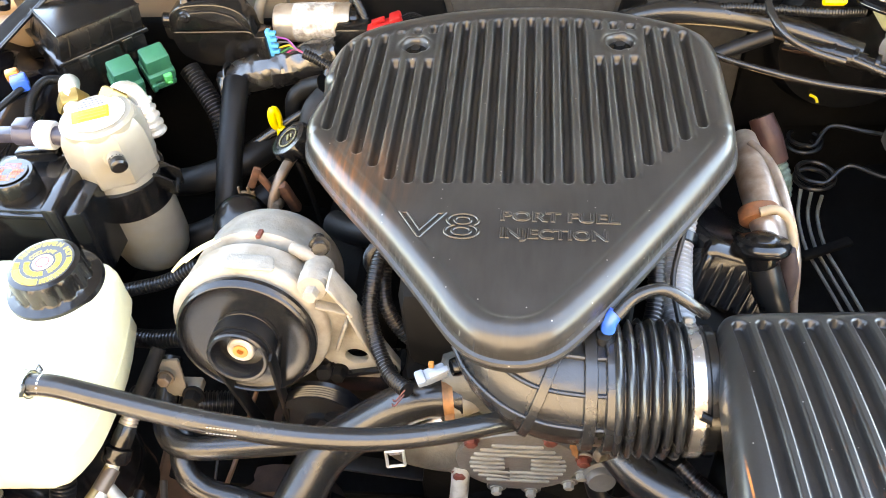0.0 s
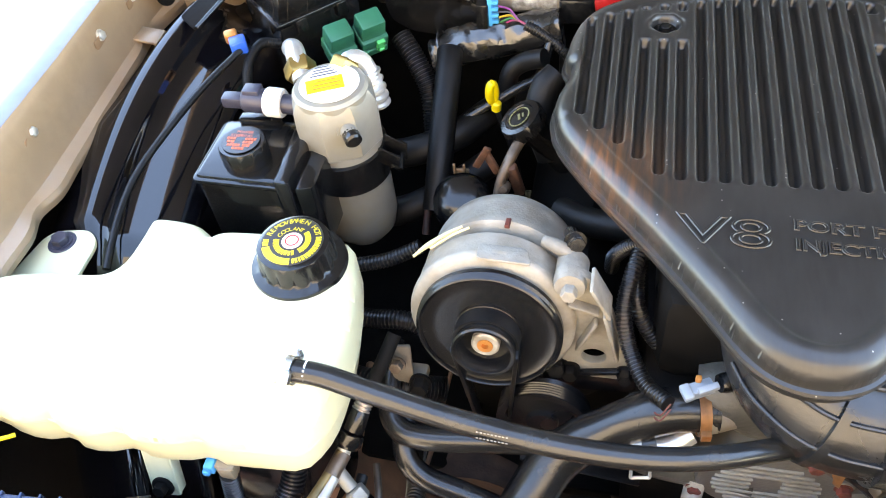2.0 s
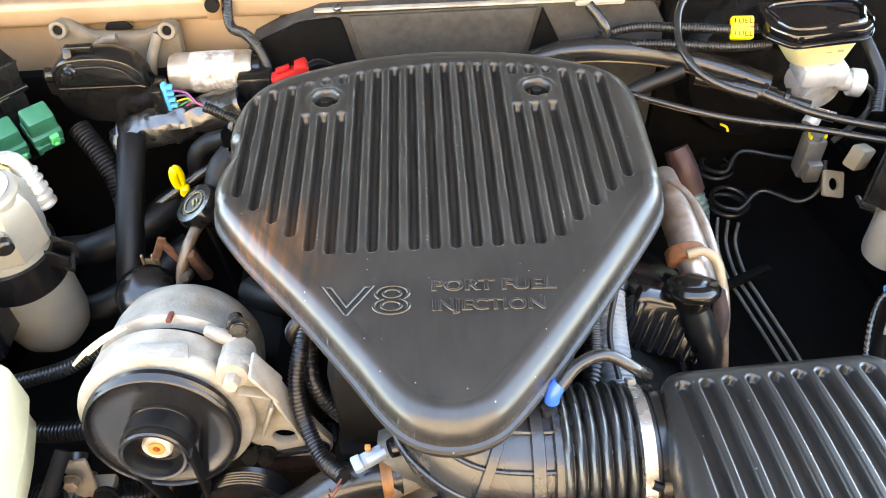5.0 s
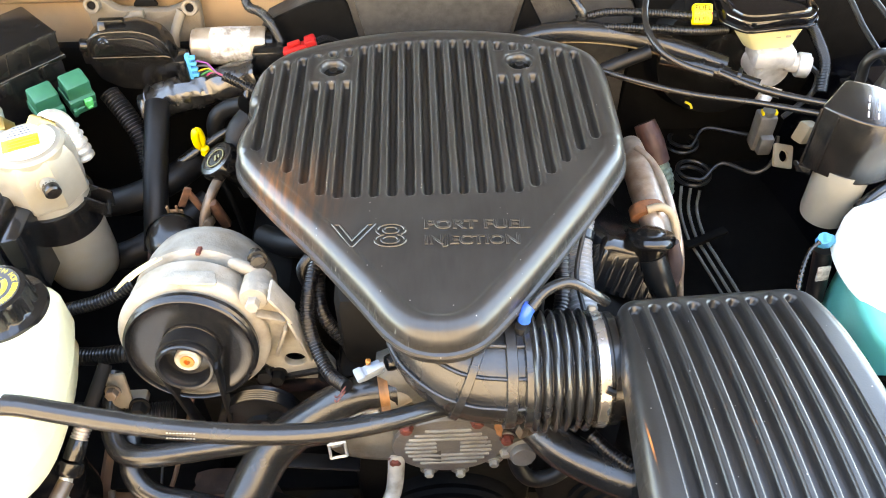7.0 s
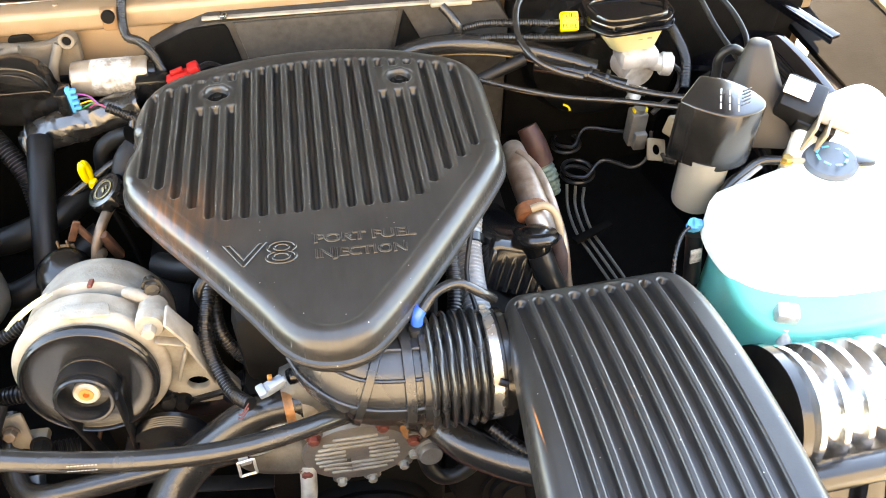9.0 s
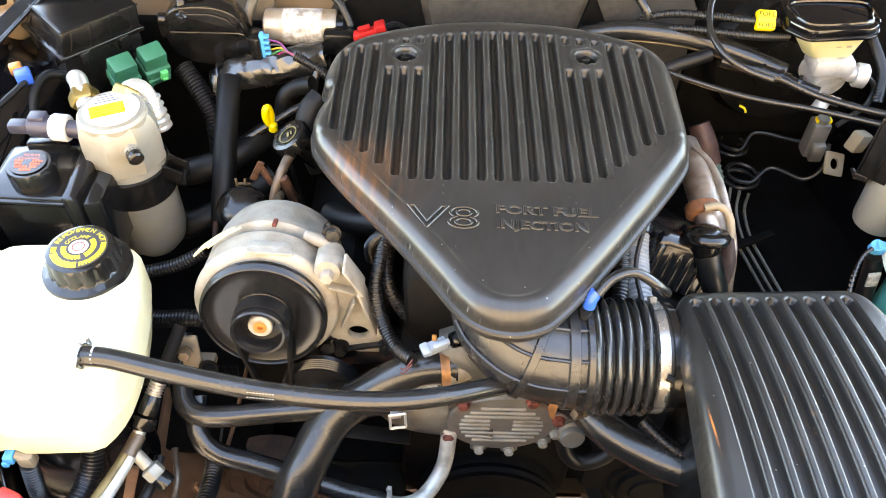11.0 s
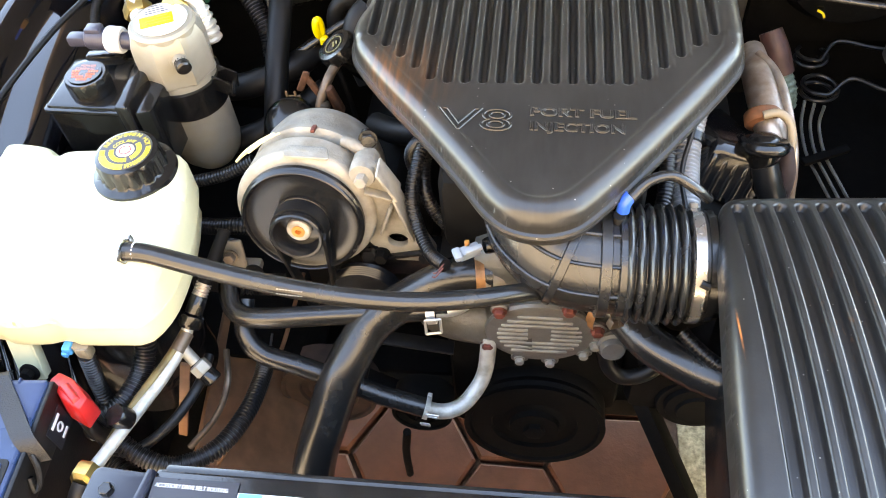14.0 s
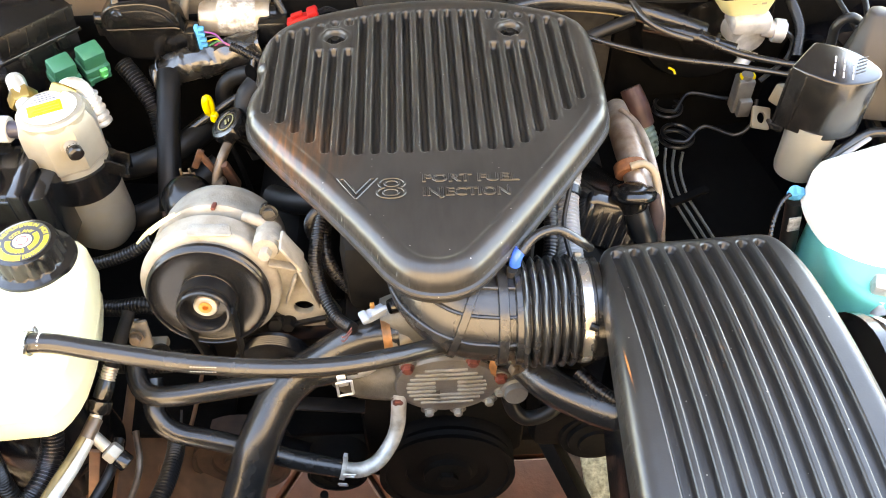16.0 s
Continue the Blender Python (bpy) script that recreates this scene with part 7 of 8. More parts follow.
single("hinge_bumper", prism(fillet([(-0.03, -0.018), (-0.02, 0.022), (0.026, 0.012), (0.034, -0.016)], 0.006), 0, 0.012, 0.003, pose(-0.748, 0.965, 0.862, 0, 70, 60)), BLACKBOX, "black rubber bumper on the fender edge", "bumper")
pr = thing("hood_strut", "thin black hood prop strut", "strut", (-0.668, 0.948, 0.855))
part("rod", tube([(-0.668, 0.948, 0.858), (-0.700, 0.949, 0.945), (-0.722, 0.950, 1.02)], 0.0048, 10), BLACKBOX, pr)
part("end", disc(0.012, 0.018, (-0.668, 0.946, 0.848), (0.2, -0.2, 1), 0.004), BLACKBOX, pr)
part("end", disc(0.012, 0.03, (-0.716, 0.95, 0.972), (-0.25, 0, 1), 0.004), BLACKBOX, pr)
shift(pr, -0.008, -0.008, 0.002)
arm = thing("brace_bar", "black steel brace bar to the cowl", "brace", (-0.62, 0.91, 0.82))
B0, B1 = Vector((-0.566, 1.005, 0.897)), Vector((-0.700, 0.852, 0.822))
bx_ = (B1 - B0).normalized()
by_ = Vector((0.756, -0.654, 0.0))
bz_ = bx_.cross(by_).normalized()
BL = (B1 - B0).length
BM = Matrix(((bx_[0], by_[0], bz_[0], B0[0]), (bx_[1], by_[1], bz_[1], B0[1]), (bx_[2], by_[2], bz_[2], B0[2]), (0, 0, 0, 1)))
part("bar", prism(fillet([(-0.006, -0.011), (-0.006, 0.011), (0.05, 0.012), (BL, 0.034), (BL, -0.006), (0.05, -0.010)], 0.005, 3), -0.003, 0.003, 0.0015, BM), DULL, arm)
for k in (-1, 1):
    part("edge", moved(tube([(0.008, k * 0.0095, 0.003 * bz_[2]), (0.05, k * 0.0098 + 0.001, 0.0), (BL - 0.004, 0.014 + k * 0.019, 0.0)], 0.0032, 10), BM), GLOSS, arm, "rolled glossy edge")
part("eye", join(disc(0.015, 0.012, (-0.566, 1.005, 0.897), (0, -0.3, 1), 0.003), hexnut(0.007, 0.006, (-0.566, 1.004, 0.907), (0, -0.3, 1))), BLACKBOX, arm)
single("loom_plug", join(box(-0.604, 0.802, 0.823, 0.020, 0.020, 0.018, 0.003, rot=(0, 0, 30))), CBLUE, "bright blue plug on the inner fender loom", "connector")
single("loom_plug", join(box(-0.616, 0.812, 0.828, 0.016, 0.014, 0.014, 0.003, rot=(0, 0, 30))), COPPER, "orange lock on the blue plug", "connector")
single("wiring_loom", tube([(-0.600, 0.795, 0.820), (-0.625, 0.735, 0.812), (-0.648, 0.660, 0.800), (-0.660, 0.600, 0.790), (-0.658, 0.545, 0.780), (-0.650, 0.490, 0.765)], 0.0042, 10), RUBBER, "thin black loom along the inner fender", "wiring", group="wiring looms")
single("wiring_loom", tube([(-0.570, 0.840, 0.800), (-0.585, 0.820, 0.812), (-0.590, 0.785, 0.806), (-0.580, 0.745, 0.785), (-0.57, 0.71, 0.76)], 0.0062, 12, rib=(0.0030, 0.10)), DARKRUB, "black corrugated loom below the fuse box", "wiring", group="wiring looms")
bulge = single("fender_boss", box(-0.688, 0.752, 0.749, 0.046, 0.080, 0.034, 0.014, 4, rot=(14, 10, 8)), GLOSS, "glossy raised boss on the inner fender", "fender boss", sharp=180)
# near-black sheets added to close the bay against ground light
dk1 = single("dark_filler", join(box(-0.22, 0.78, 0.38, 0.34, 0.56, 0.01, 0.002), box(-0.47, 0.78, 0.44, 0.36, 0.60, 0.01, 0.002, rot=(0, 6, 0)), box(-0.02, 1.005, 0.60, 1.30, 0.02, 0.38, 0.006)), MATTBLACK, "near-black filler sheets low behind the engine, added to shut out light", "splash panel", "structure")

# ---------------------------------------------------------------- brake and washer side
# near-black sheets added here too, keeping lit ground out of view
dk2 = single("dark_filler", join(box(0.49, 0.74, 0.50, 0.36, 0.62, 0.01, 0.002, rot=(4, -8, 0)), box(0.48, 0.30, 0.47, 0.40, 0.44, 0.01, 0.002)), MATTBLACK, "near-black filler sheets beside the brake lines, added to shut out light", "splash panel", "structure")
vcv = thing("valve_cover", "glossy black finned valve cover", "valve cover", (0.235, 0.62, 0.62))
VM = pose(0.232, 0.676, 0.668, -26, 24, 0)
part("cover", moved(box(0, 0.03, 0, 0.110, 0.24, 0.075, 0.016, 4), VM), CASTING, vcv)
part("edge", moved(tube([(0.050, -0.07, 0.030), (0.050, 0.14, 0.030)], 0.004, 8), VM), CASTING, vcv)
for i in range(7):
    part("fin", moved(tube([(-0.044 + 0.0145 * i, -0.066, 0.0315), (-0.044 + 0.0145 * i, -0.078, 0.0275), (-0.044 + 0.0145 * i, -0.0845, 0.018), (-0.044 + 0.0145 * i, -0.0870, 0.004), (-0.044 + 0.0145 * i, -0.0865, -0.03)], 0.0052, 10), VM), CASTING, vcv)
part("bolt", moved(hexnut(0.007, 0.006, (0.004, -0.040, 0.0375)), VM), CASTING, vcv)
single("conduit", tube([(0.200, 0.706, 0.788), (0.193, 0.665, 0.762), (0.184, 0.625, 0.738), (0.180, 0.588, 0.726), (0.178, 0.554, 0.721), (0.178, 0.52, 0.712)], 0.0165, 18, rib=(0.0055, 0.08)), CONDUIT, "grey corrugated conduit beside the valve cover", "conduit")
single("conduit_clip", lathe([(0.0170, -0.006), (0.0195, -0.005), (0.0195, 0.005), (0.0170, 0.006)], (0.1850, 0.629, 0.7405), (0.22, 0.85, 0.46), 24), BLACKBOX, "black plastic clip band round the conduit", "clip")
single("conduit", tube([(0.150, 0.560, 0.79), (0.148, 0.520, 0.76), (0.140, 0.49, 0.75)], 0.009, 14, rib=(0.0045, 0.16)), LOOM, "black corrugated conduit under the cover's edge", "conduit")
single("black_cable", tube([(0.178, 0.585, 0.800), (0.166, 0.545, 0.770), (0.170, 0.505, 0.752)], 0.0028, 8), RUBBER, "thin black cable beside the conduit", "cable")

air = thing("air_pipe", "heat-stained air injection pipe with black check valve", "pipe", (0.265, 0.62, 0.68))
part("shield", tube([(0.262, 0.775, 0.785), (0.262, 0.725, 0.788), (0.264, 0.675, 0.786), (0.268, 0.635, 0.778), (0.276, 0.600, 0.755)], [0.016, 0.019, 0.020, 0.019, 0.014], 22), HEAT, air, "tan heat-stained shield")
part("shield_lip", tube([(0.262, 0.745, 0.805), (0.278, 0.715, 0.802), (0.285, 0.67, 0.798), (0.291, 0.612, 0.775), (0.295, 0.592, 0.745), (0.299, 0.588, 0.715), (0.310, 0.585, 0.66), (0.318, 0.585, 0.62)], 0.0055, 10), HEAT, air)
part("band", lathe([(0.0200, -0.008), (0.0215, -0.006), (0.0215, 0.006), (0.0200, 0.008)], (0.258, 0.645, 0.786), (0.05, -0.8, -0.3), 28), RUST, air, "rusty orange band")
part("hook", tube([(0.252, 0.628, 0.806), (0.268, 0.628, 0.810), (0.281, 0.620, 0.803), (0.286, 0.606, 0.786), (0.286, 0.598, 0.772)], 0.0052, 12), TAN, air, "pale bent clamp")
part("check_valve", lathe([(0.006, 0.016), (0.012, 0.015), (0.0165, 0.012), (0.018, 0.010), (0.026, 0.008), (0.029, 0.004), (0.0295, -0.001), (0.027, -0.005), (0.019, -0.008), (0.0175, -0.016), (0.014, -0.024)], (0.251, 0.592, 0.790), (0.0, 0.45, 0.9), 36), BLACKBOX, air, "black round check valve")
part("pipe", tube([(0.254, 0.582, 0.772), (0.262, 0.570, 0.750), (0.272, 0.566, 0.725), (0.276, 0.566, 0.69), (0.278, 0.57, 0.64)], 0.0165, 20), mat("olive_black_pipe", (0.010, 0.010, 0.0097), 0.30, metal=0.0, var=0.3, scale=50, bump=0.10), air, "black bent pipe")
part("wrap", tube([(0.276, 0.584, 0.795), (0.281, 0.582, 0.768), (0.285, 0.582, 0.738), (0.287, 0.584, 0.705)], [0.006, 0.0105, 0.0105, 0.008], 14), mat("mauve_black_sleeve", (0.04, 0.027, 0.028), 0.6, var=0.3, scale=70, bump=0.3), air, "dark mauve rubber sleeve")
air.location = (0.283, 0.647, 0.628)
boot = thing("plug_boot", "red-brown rubber boot on a dull fitting", "boot", (0.325, 0.83, 0.64))
part("boot", tube([(0.304, 0.852, 0.742), (0.314, 0.836, 0.722), (0.326, 0.820, 0.692)], [0.016, 0.0185, 0.018], 20), RUSTPIPE, boot)
part("fitting", tube([(0.326, 0.820, 0.693), (0.336, 0.808, 0.668), (0.342, 0.80, 0.645)], [0.0155, 0.0165, 0.013], 18, rib=(0.008, 0.08)), mat("verdigris_metal", (0.10, 0.15, 0.13), 0.6, metal=0.4, var=0.5, scale=120, bump=0.6), boot)

boot.location = (0.352, 0.888, 0.583)
# coiled brake lines
def coil(cx, cy, cz, r, n, pitch):
    return [(cx + r * math.cos(a), cy + r * math.sin(a), cz + pitch * a / (2 * math.pi)) for a in np.linspace(0, 2 * math.pi * n, int(14 * n))]
LINEPALE = mat("greenish_steel_line", (0.085, 0.090, 0.082), 0.38, metal=0.3, var=0.2, scale=80, bump=0.1)
LINE = mat("coated_steel_line", (0.016, 0.016, 0.016), 0.34, metal=0.3, var=0.2, scale=80, bump=0.1)
single("brake_line", tube(coil(0.425, 0.98, 0.575, 0.023, 1.8, 0.013) + [(0.455, 0.98, 0.615), (0.50, 0.96, 0.62), (0.535, 0.92, 0.64)], 0.0032, 8, 0.005), LINE, "coiled steel brake line below the master cylinder", "brake line", group="brake lines")
single("brake_line", tube(coil(0.428, 0.915, 0.565, 0.026, 1.8, 0.013) + [(0.465, 0.905, 0.605), (0.505, 0.875, 0.61), (0.530, 0.880, 0.63), (0.535, 0.90, 0.66)], 0.0034, 8, 0.005), LINE, "coiled steel brake line beside the frame", "brake line", group="brake lines")
for i in range(3):
    x = 0.392 + 0.0125 * i
    single("brake_line", tube([(x, 0.862 - 0.006 * i, 0.600), (x - 0.003, 0.835, 0.575), (x, 0.790, 0.562), (x + 0.012, 0.755, 0.552), (x + 0.03, 0.70, 0.54), (x + 0.05, 0.62, 0.53)], 0.0024, 8), LINEPALE, "straight steel brake line running to the front", "brake line", group="brake lines")
single("line_clamp", box(0.412, 0.775, 0.574, 0.075, 0.014, 0.008, 0.003, rot=(0, 0, 24)), MATTBLACK, "matt black strap over the brake lines", "clamp")

# booster, master cylinder
bo = thing("brake_booster", "black brake booster drum on the firewall", "brake booster", (0.44, 1.0, 0.68))
part("drum", lathe([(0.06, 0), (0.105, 0.01), (0.116, 0.03), (0.116, 0.06), (0.10, 0.09), (0.05, 0.10)], (0.445, 1.045, 0.765), (0, -1, 0.05), 44), SATIN, bo)
part("rim", lathe([(0.114, 0.040), (0.121, 0.042), (0.121, 0.050), (0.114, 0.052)], (0.445, 1.045, 0.765), (0, -1, 0.05), 44), SATIN, bo)
part("hub", lathe([(0.050, 0.098), (0.048, 0.112), (0.030, 0.116)], (0.445, 1.045, 0.765), (0, -1, 0.05), 32), SATIN, bo)
mc = thing("master_cylinder", "brake master cylinder with pale reservoir and black lid", "master cylinder", (0.49, 0.92, 0.72))
part("body", join(tube([(0.466, 0.990, 0.775), (0.484, 0.935, 0.778), (0.492, 0.895, 0.772)], [0.024, 0.028, 0.024], 20), box(0.488, 0.918, 0.800, 0.058, 0.062, 0.028, 0.008)), WHITEALU, mc, "bright cast aluminium body")
part("port", join(tube([(0.508, 0.902, 0.790), (0.540, 0.893, 0.788)], 0.0125, 16), lathe([(0.0160, 0), (0.0172, 0.002), (0.0172, 0.015), (0.013, 0.017)], (0.522, 0.897, 0.789), (1, -0.2, -0.05), 20), tube([(0.486, 0.878, 0.760), (0.475, 0.868, 0.748)], 0.010, 12)), WHITEALU, mc)
LIDO = [(0.403, 0.900), (0.406, 0.957), (0.534, 0.962), (0.532, 0.905), (0.518, 0.884), (0.428, 0.874)]
part("reservoir", loft(fillet([(0.446, 0.912), (0.448, 0.945), (0.515, 0.948), (0.514, 0.915), (0.508, 0.902), (0.456, 0.899)], 0.005, 3), 0.812, fillet([(0.412, 0.904), (0.414, 0.950), (0.527, 0.954), (0.525, 0.908), (0.513, 0.891), (0.432, 0.881)], 0.005, 3), 0.857, 0.002), CREAMGLASS, mc, "pale yellow-green reservoir")
for k in range(3):
    part("mark", box(0.468 + 0.014 * k, 0.893 + 0.0004 * k, 0.836, 0.007, 0.0008, 0.003, 0, rot=(-14, 0, 5)), OLIVE, mc)
mcl = part("lid", prism(fillet(LIDO, 0.010, 4), 0.856, 0.871, 0.004), GLOSS, mc, "glossy black lid")
part("lid_flange", prism(fillet([(0.467 + (x - 0.467) * 1.04, 0.918 + (y - 0.918) * 1.05) for x, y in LIDO], 0.010, 4), 0.854, 0.8585, 0.0015), GLOSS, mcl)
part("lid_rib", tube([(0.417, 0.905, 0.872), (0.420, 0.944, 0.872), (0.519, 0.948, 0.872), (0.517, 0.909, 0.872), (0.507, 0.897, 0.872), (0.436, 0.888, 0.872), (0.417, 0.905, 0.872)], 0.0030, 8), GLOSS, mcl)
part("pipe", tube([(0.540, 0.893, 0.788), (0.553, 0.888, 0.775), (0.548, 0.878, 0.752), (0.525, 0.868, 0.735), (0.51, 0.862, 0.725)], 0.0038, 8), LINE, mc)
pv = thing("proportioning_valve", "aluminium proportioning valve with a bolted plate", "brake valve", (0.505, 0.855, 0.66))
part("body", join(box(0.497, 0.868, 0.715, 0.026, 0.026, 0.060, 0.004), box(0.500, 0.855, 0.700, 0.020, 0.020, 0.03, 0.003), tube([(0.497, 0.866, 0.735), (0.497, 0.866, 0.752)], 0.009, 12)), PUMP, pv)
part("plate", prism(fillet([(-0.017, -0.017), (-0.017, 0.017), (0.017, 0.017), (0.017, -0.017)], 0.004), 0, 0.004, 0.001, pose(0.520, 0.832, 0.694, 45, 20, 10), holes=[circ(0, 0, 0.0085)]), TAN, pv)
part("clip", box(0.498, 0.866, 0.748, 0.022, 0.010, 0.006, 0.001), YELLOW, pv, "yellow locking clip")
pv.location = (0.504, 0.866, 0.635)
single("tan_block", box(0.546, 0.852, 0.705, 0.030, 0.02, 0.03, 0.004, rot=(0, 20, 30)), TAN, "tan plastic block beside the brake valve", "block")

# hoses and cables at the rear right
for p, r, m_, lab in (
    ([(0.120, 0.955, 0.790), (0.160, 0.950, 0.812), (0.215, 0.940, 0.824), (0.300, 0.930, 0.818), (0.370, 0.910, 0.803), (0.42, 0.895, 0.79)], 0.0155, HOSE, "thick black vacuum hose curving behind the cover"),
    ([(0.225, 0.885, 0.785), (0.270, 0.895, 0.800), (0.315, 0.905, 0.812)], 0.0095, RUBBER, "grey-black hose end beside the cover"),
    ([(0.225, 0.875, 0.812), (0.275, 0.852, 0.806), (0.350, 0.820, 0.802), (0.430, 0.790, 0.806), (0.500, 0.750, 0.815), (0.56, 0.72, 0.82)], 0.0040, HOSE, "grey control cable to the throttle"),
    ([(0.390, 0.835, 0.822), (0.440, 0.805, 0.815), (0.500, 0.765, 0.822), (0.56, 0.735, 0.83)], 0.0045, HOSE, "black control cable beyond its connector"),
    ([(0.360, 0.975, 0.885), (0.315, 0.950, 0.880), (0.302, 0.905, 0.858), (0.315, 0.862, 0.842), (0.345, 0.842, 0.830), (0.380, 0.832, 0.822)], 0.0046, HOSE, "grey looped cable behind the cover"),
    ([(0.205, 0.965, 0.872), (0.216, 0.955, 0.862), (0.226, 0.945, 0.846), (0.220, 0.96, 0.825)], 0.0065, HOSE, "grey pipe on the heater case"),
    ([(0.560, 0.97, 0.90), (0.600, 0.905, 0.880), (0.612, 0.850, 0.862), (0.60, 0.80, 0.85)], 0.0038, RUBBER, "black hose along the inner fender"),
    ([(0.52, 1.00, 0.90), (0.56, 0.93, 0.89), (0.575, 0.86, 0.865), (0.585, 0.80, 0.85)], 0.0036, RUBBER, "thin black hose behind the reservoir"),
):
    single("control_cable" if r < 0.007 else "rubber_hose", tube(p, r, 14), m_, lab, "cable" if r < 0.007 else "hose")
for dz, dy in ((0.0, 0.0), (-0.016, -0.012)):
    fl_ = thing("fuel_line", "black corrugated fuel line with a yellow tag", "fuel line", (0.30, 0.94, 0.83), "fuel lines")
    part("sleeve", tube([(0.220, 0.955 + dy, 0.835 + dz), (0.260, 0.945 + dy, 0.850 + dz), (0.310, 0.928 + dy, 0.857 + dz), (0.370, 0.920 + dy, 0.856 + dz), (0.42, 0.93 + dy, 0.85 + dz)], 0.0060, 12, rib=(0.0034, 0.12)), LOOM, fl_)
FTM = pose(0.380, 0.917, 0.859, 46, 0, -4)
ftag = thing("fuel_tag", "yellow fuel warning label round two lines", "label", (0.389, 0.930, 0.850))
ft = part("tag", moved(box(0, 0, 0, 0.026, 0.027, 0.014, 0.003), FTM), YELLOW, ftag)
part("lettering", moved(lettering("FUEL", 0.0090, pose(-0.0112, 0.0042, 0.0072), 1.15, 0, 0.0004), FTM), MATTBLACK, ft, "black letters FUEL")
part("lettering", moved(lettering("CAUTION", 0.0048, pose(-0.0105, -0.0016, 0.0072), 1.05, 0, 0.0004), FTM), RED, ft, "small red letters CAUTION")
part("lettering", moved(lettering("FUEL", 0.0090, pose(-0.0112, -0.0108, 0.0072), 1.15, 0, 0.0004), FTM), MATTBLACK, ft, "black letters FUEL")
cn = thing("inline_connector", "black inline cable connectors side by side", "connector", (0.41, 0.83, 0.80))
part("housing", join(tube([(0.335, 0.872, 0.820), (0.366, 0.857, 0.819)], 0.0080, 12), tube([(0.362, 0.859, 0.819), (0.405, 0.838, 0.816)], 0.0105, 12), tube([(0.402, 0.840, 0.816), (0.440, 0.820, 0.812)], 0.0078, 12), tube([(0.330, 0.895, 0.808), (0.380, 0.872, 0.806)], 0.0092, 12), tube([(0.378, 0.873, 0.806), (0.428, 0.848, 0.803)], 0.0070, 12)), BLACKBOX, cn)
for i in range(3):
    x = 0.372 + 0.022 * i
    part("collar", lathe([(0.0095, -0.003), (0.0118, -0.002), (0.0118, 0.002), (0.0095, 0.003)], (x, 0.8545 - 0.0108 * i, 0.8185 - 0.0008 * i), (0.9, -0.44, -0.05), 16), BLACKBOX, cn)
part("ferrule", tube([(0.440, 0.812, 0.812), (0.462, 0.800, 0.811)], 0.006, 10), STEEL, cn)
wl = single("wiring_loom", tube([(0.535, 0.965, 0.84), (0.552, 0.930, 0.815), (0.562, 0.900, 0.790), (0.556, 0.870, 0.76)], 0.0085, 12, rib=(0.0042, 0.14)), HOSE, "grey corrugated loom behind the master cylinder", "wiring", group="wiring looms")
vb = single("vacuum_elbow", tube([(0.584, 0.800, 0.862), (0.574, 0.800, 0.868), (0.562, 0.800, 0.865), (0.556, 0.800, 0.852), (0.558, 0.800, 0.836), (0.56, 0.80, 0.81)], 0.0065, 14), RUBBER, "black rubber elbow hose", "hose")
single("yellow_tip", join(tube([(0.398, 0.945, 0.695), (0.406, 0.942, 0.692), (0.408, 0.938, 0.687)], 0.0018, 8)), YELLOW, "tiny yellow plastic elbow in the dark", "fitting")

# black shield canister and grey servo behind it
cnl = [(0.444, 0.671), (0.458, 0.686), (0.488, 0.719), (0.520, 0.704), (0.538, 0.682), (0.546, 0.656), (0.541, 0.643), (0.528, 0.635), (0.510, 0.630), (0.492, 0.630), (0.474, 0.640), (0.457, 0.655)]
can = thing("cover_canister", "glossy black plastic shield over a white pump", "pump cover", (0.50, 0.665, 0.72))
part("shield", prism(fillet(cnl, [0.004, 0.02, 0.006, 0.02, 0.02, 0.014, 0.01, 0.02, 0.02, 0.02, 0.02, 0.004], 4), 0.804, 0.890, 0.003, None, (), 3), BLACKBOX, can)
part("fold", join(box(0.4570, 0.6545, 0.846, 0.003, 0.003, 0.080, 0.0008, rot=(0, 0, 40)), box(0.4445, 0.6705, 0.846, 0.003, 0.003, 0.080, 0.0008, rot=(0, 0, 40))), BLACKBOX, can)
for i in range(3):
    for j in range(3):
        part("print_bar", box(0.487 + 0.0095 * i + 0.0062 * j, 0.652 + 0.0140 * j - 0.004 * i, 0.8903, 0.0015, 0.0110, 0.0008, 0, rot=(0, 0, -24)), GREYPL, can)
for i in range(5):
    part("print_bar", box(0.518 + 0.0036 * i, 0.652 + 0.0068 * i, 0.8903, 0.014, 0.0012, 0.0008, 0, rot=(0, 0, 22)), FADEDPRINT, can)
part("pump", lathe([(0.024, 0), (0.028, 0.003), (0.0295, 0.010), (0.031, 0.085)], (0.494, 0.662, 0.728), seg=36), mat("milky_pump_plastic", (0.17, 0.165, 0.145), 0.4, var=0.1, bump=0.1), can, "white plastic pump body")
part("clip", join(box(0.450, 0.668, 0.800, 0.016, 0.008, 0.010, 0.002, rot=(0, 0, -35)), box(0.444, 0.676, 0.800, 0.005, 0.012, 0.004, 0.001)), BLACKBOX, can)
sv_ = thing("cruise_servo", "grey wedge-shaped servo with a white-labelled module", "servo", (0.60, 0.72, 0.78))
part("case", loft([(0.545, 0.690), (0.524, 0.725), (0.560, 0.790), (0.612, 0.790), (0.650, 0.735), (0.622, 0.672)], 0.790, [(0.572, 0.752), (0.567, 0.760), (0.575, 0.773), (0.588, 0.774), (0.598, 0.762), (0.592, 0.750)], 0.902, 0.004), mat("grey_servo_plastic", (0.024, 0.0225, 0.022), 0.48, var=0.15, bump=0.1, spec=0.3), sv_)
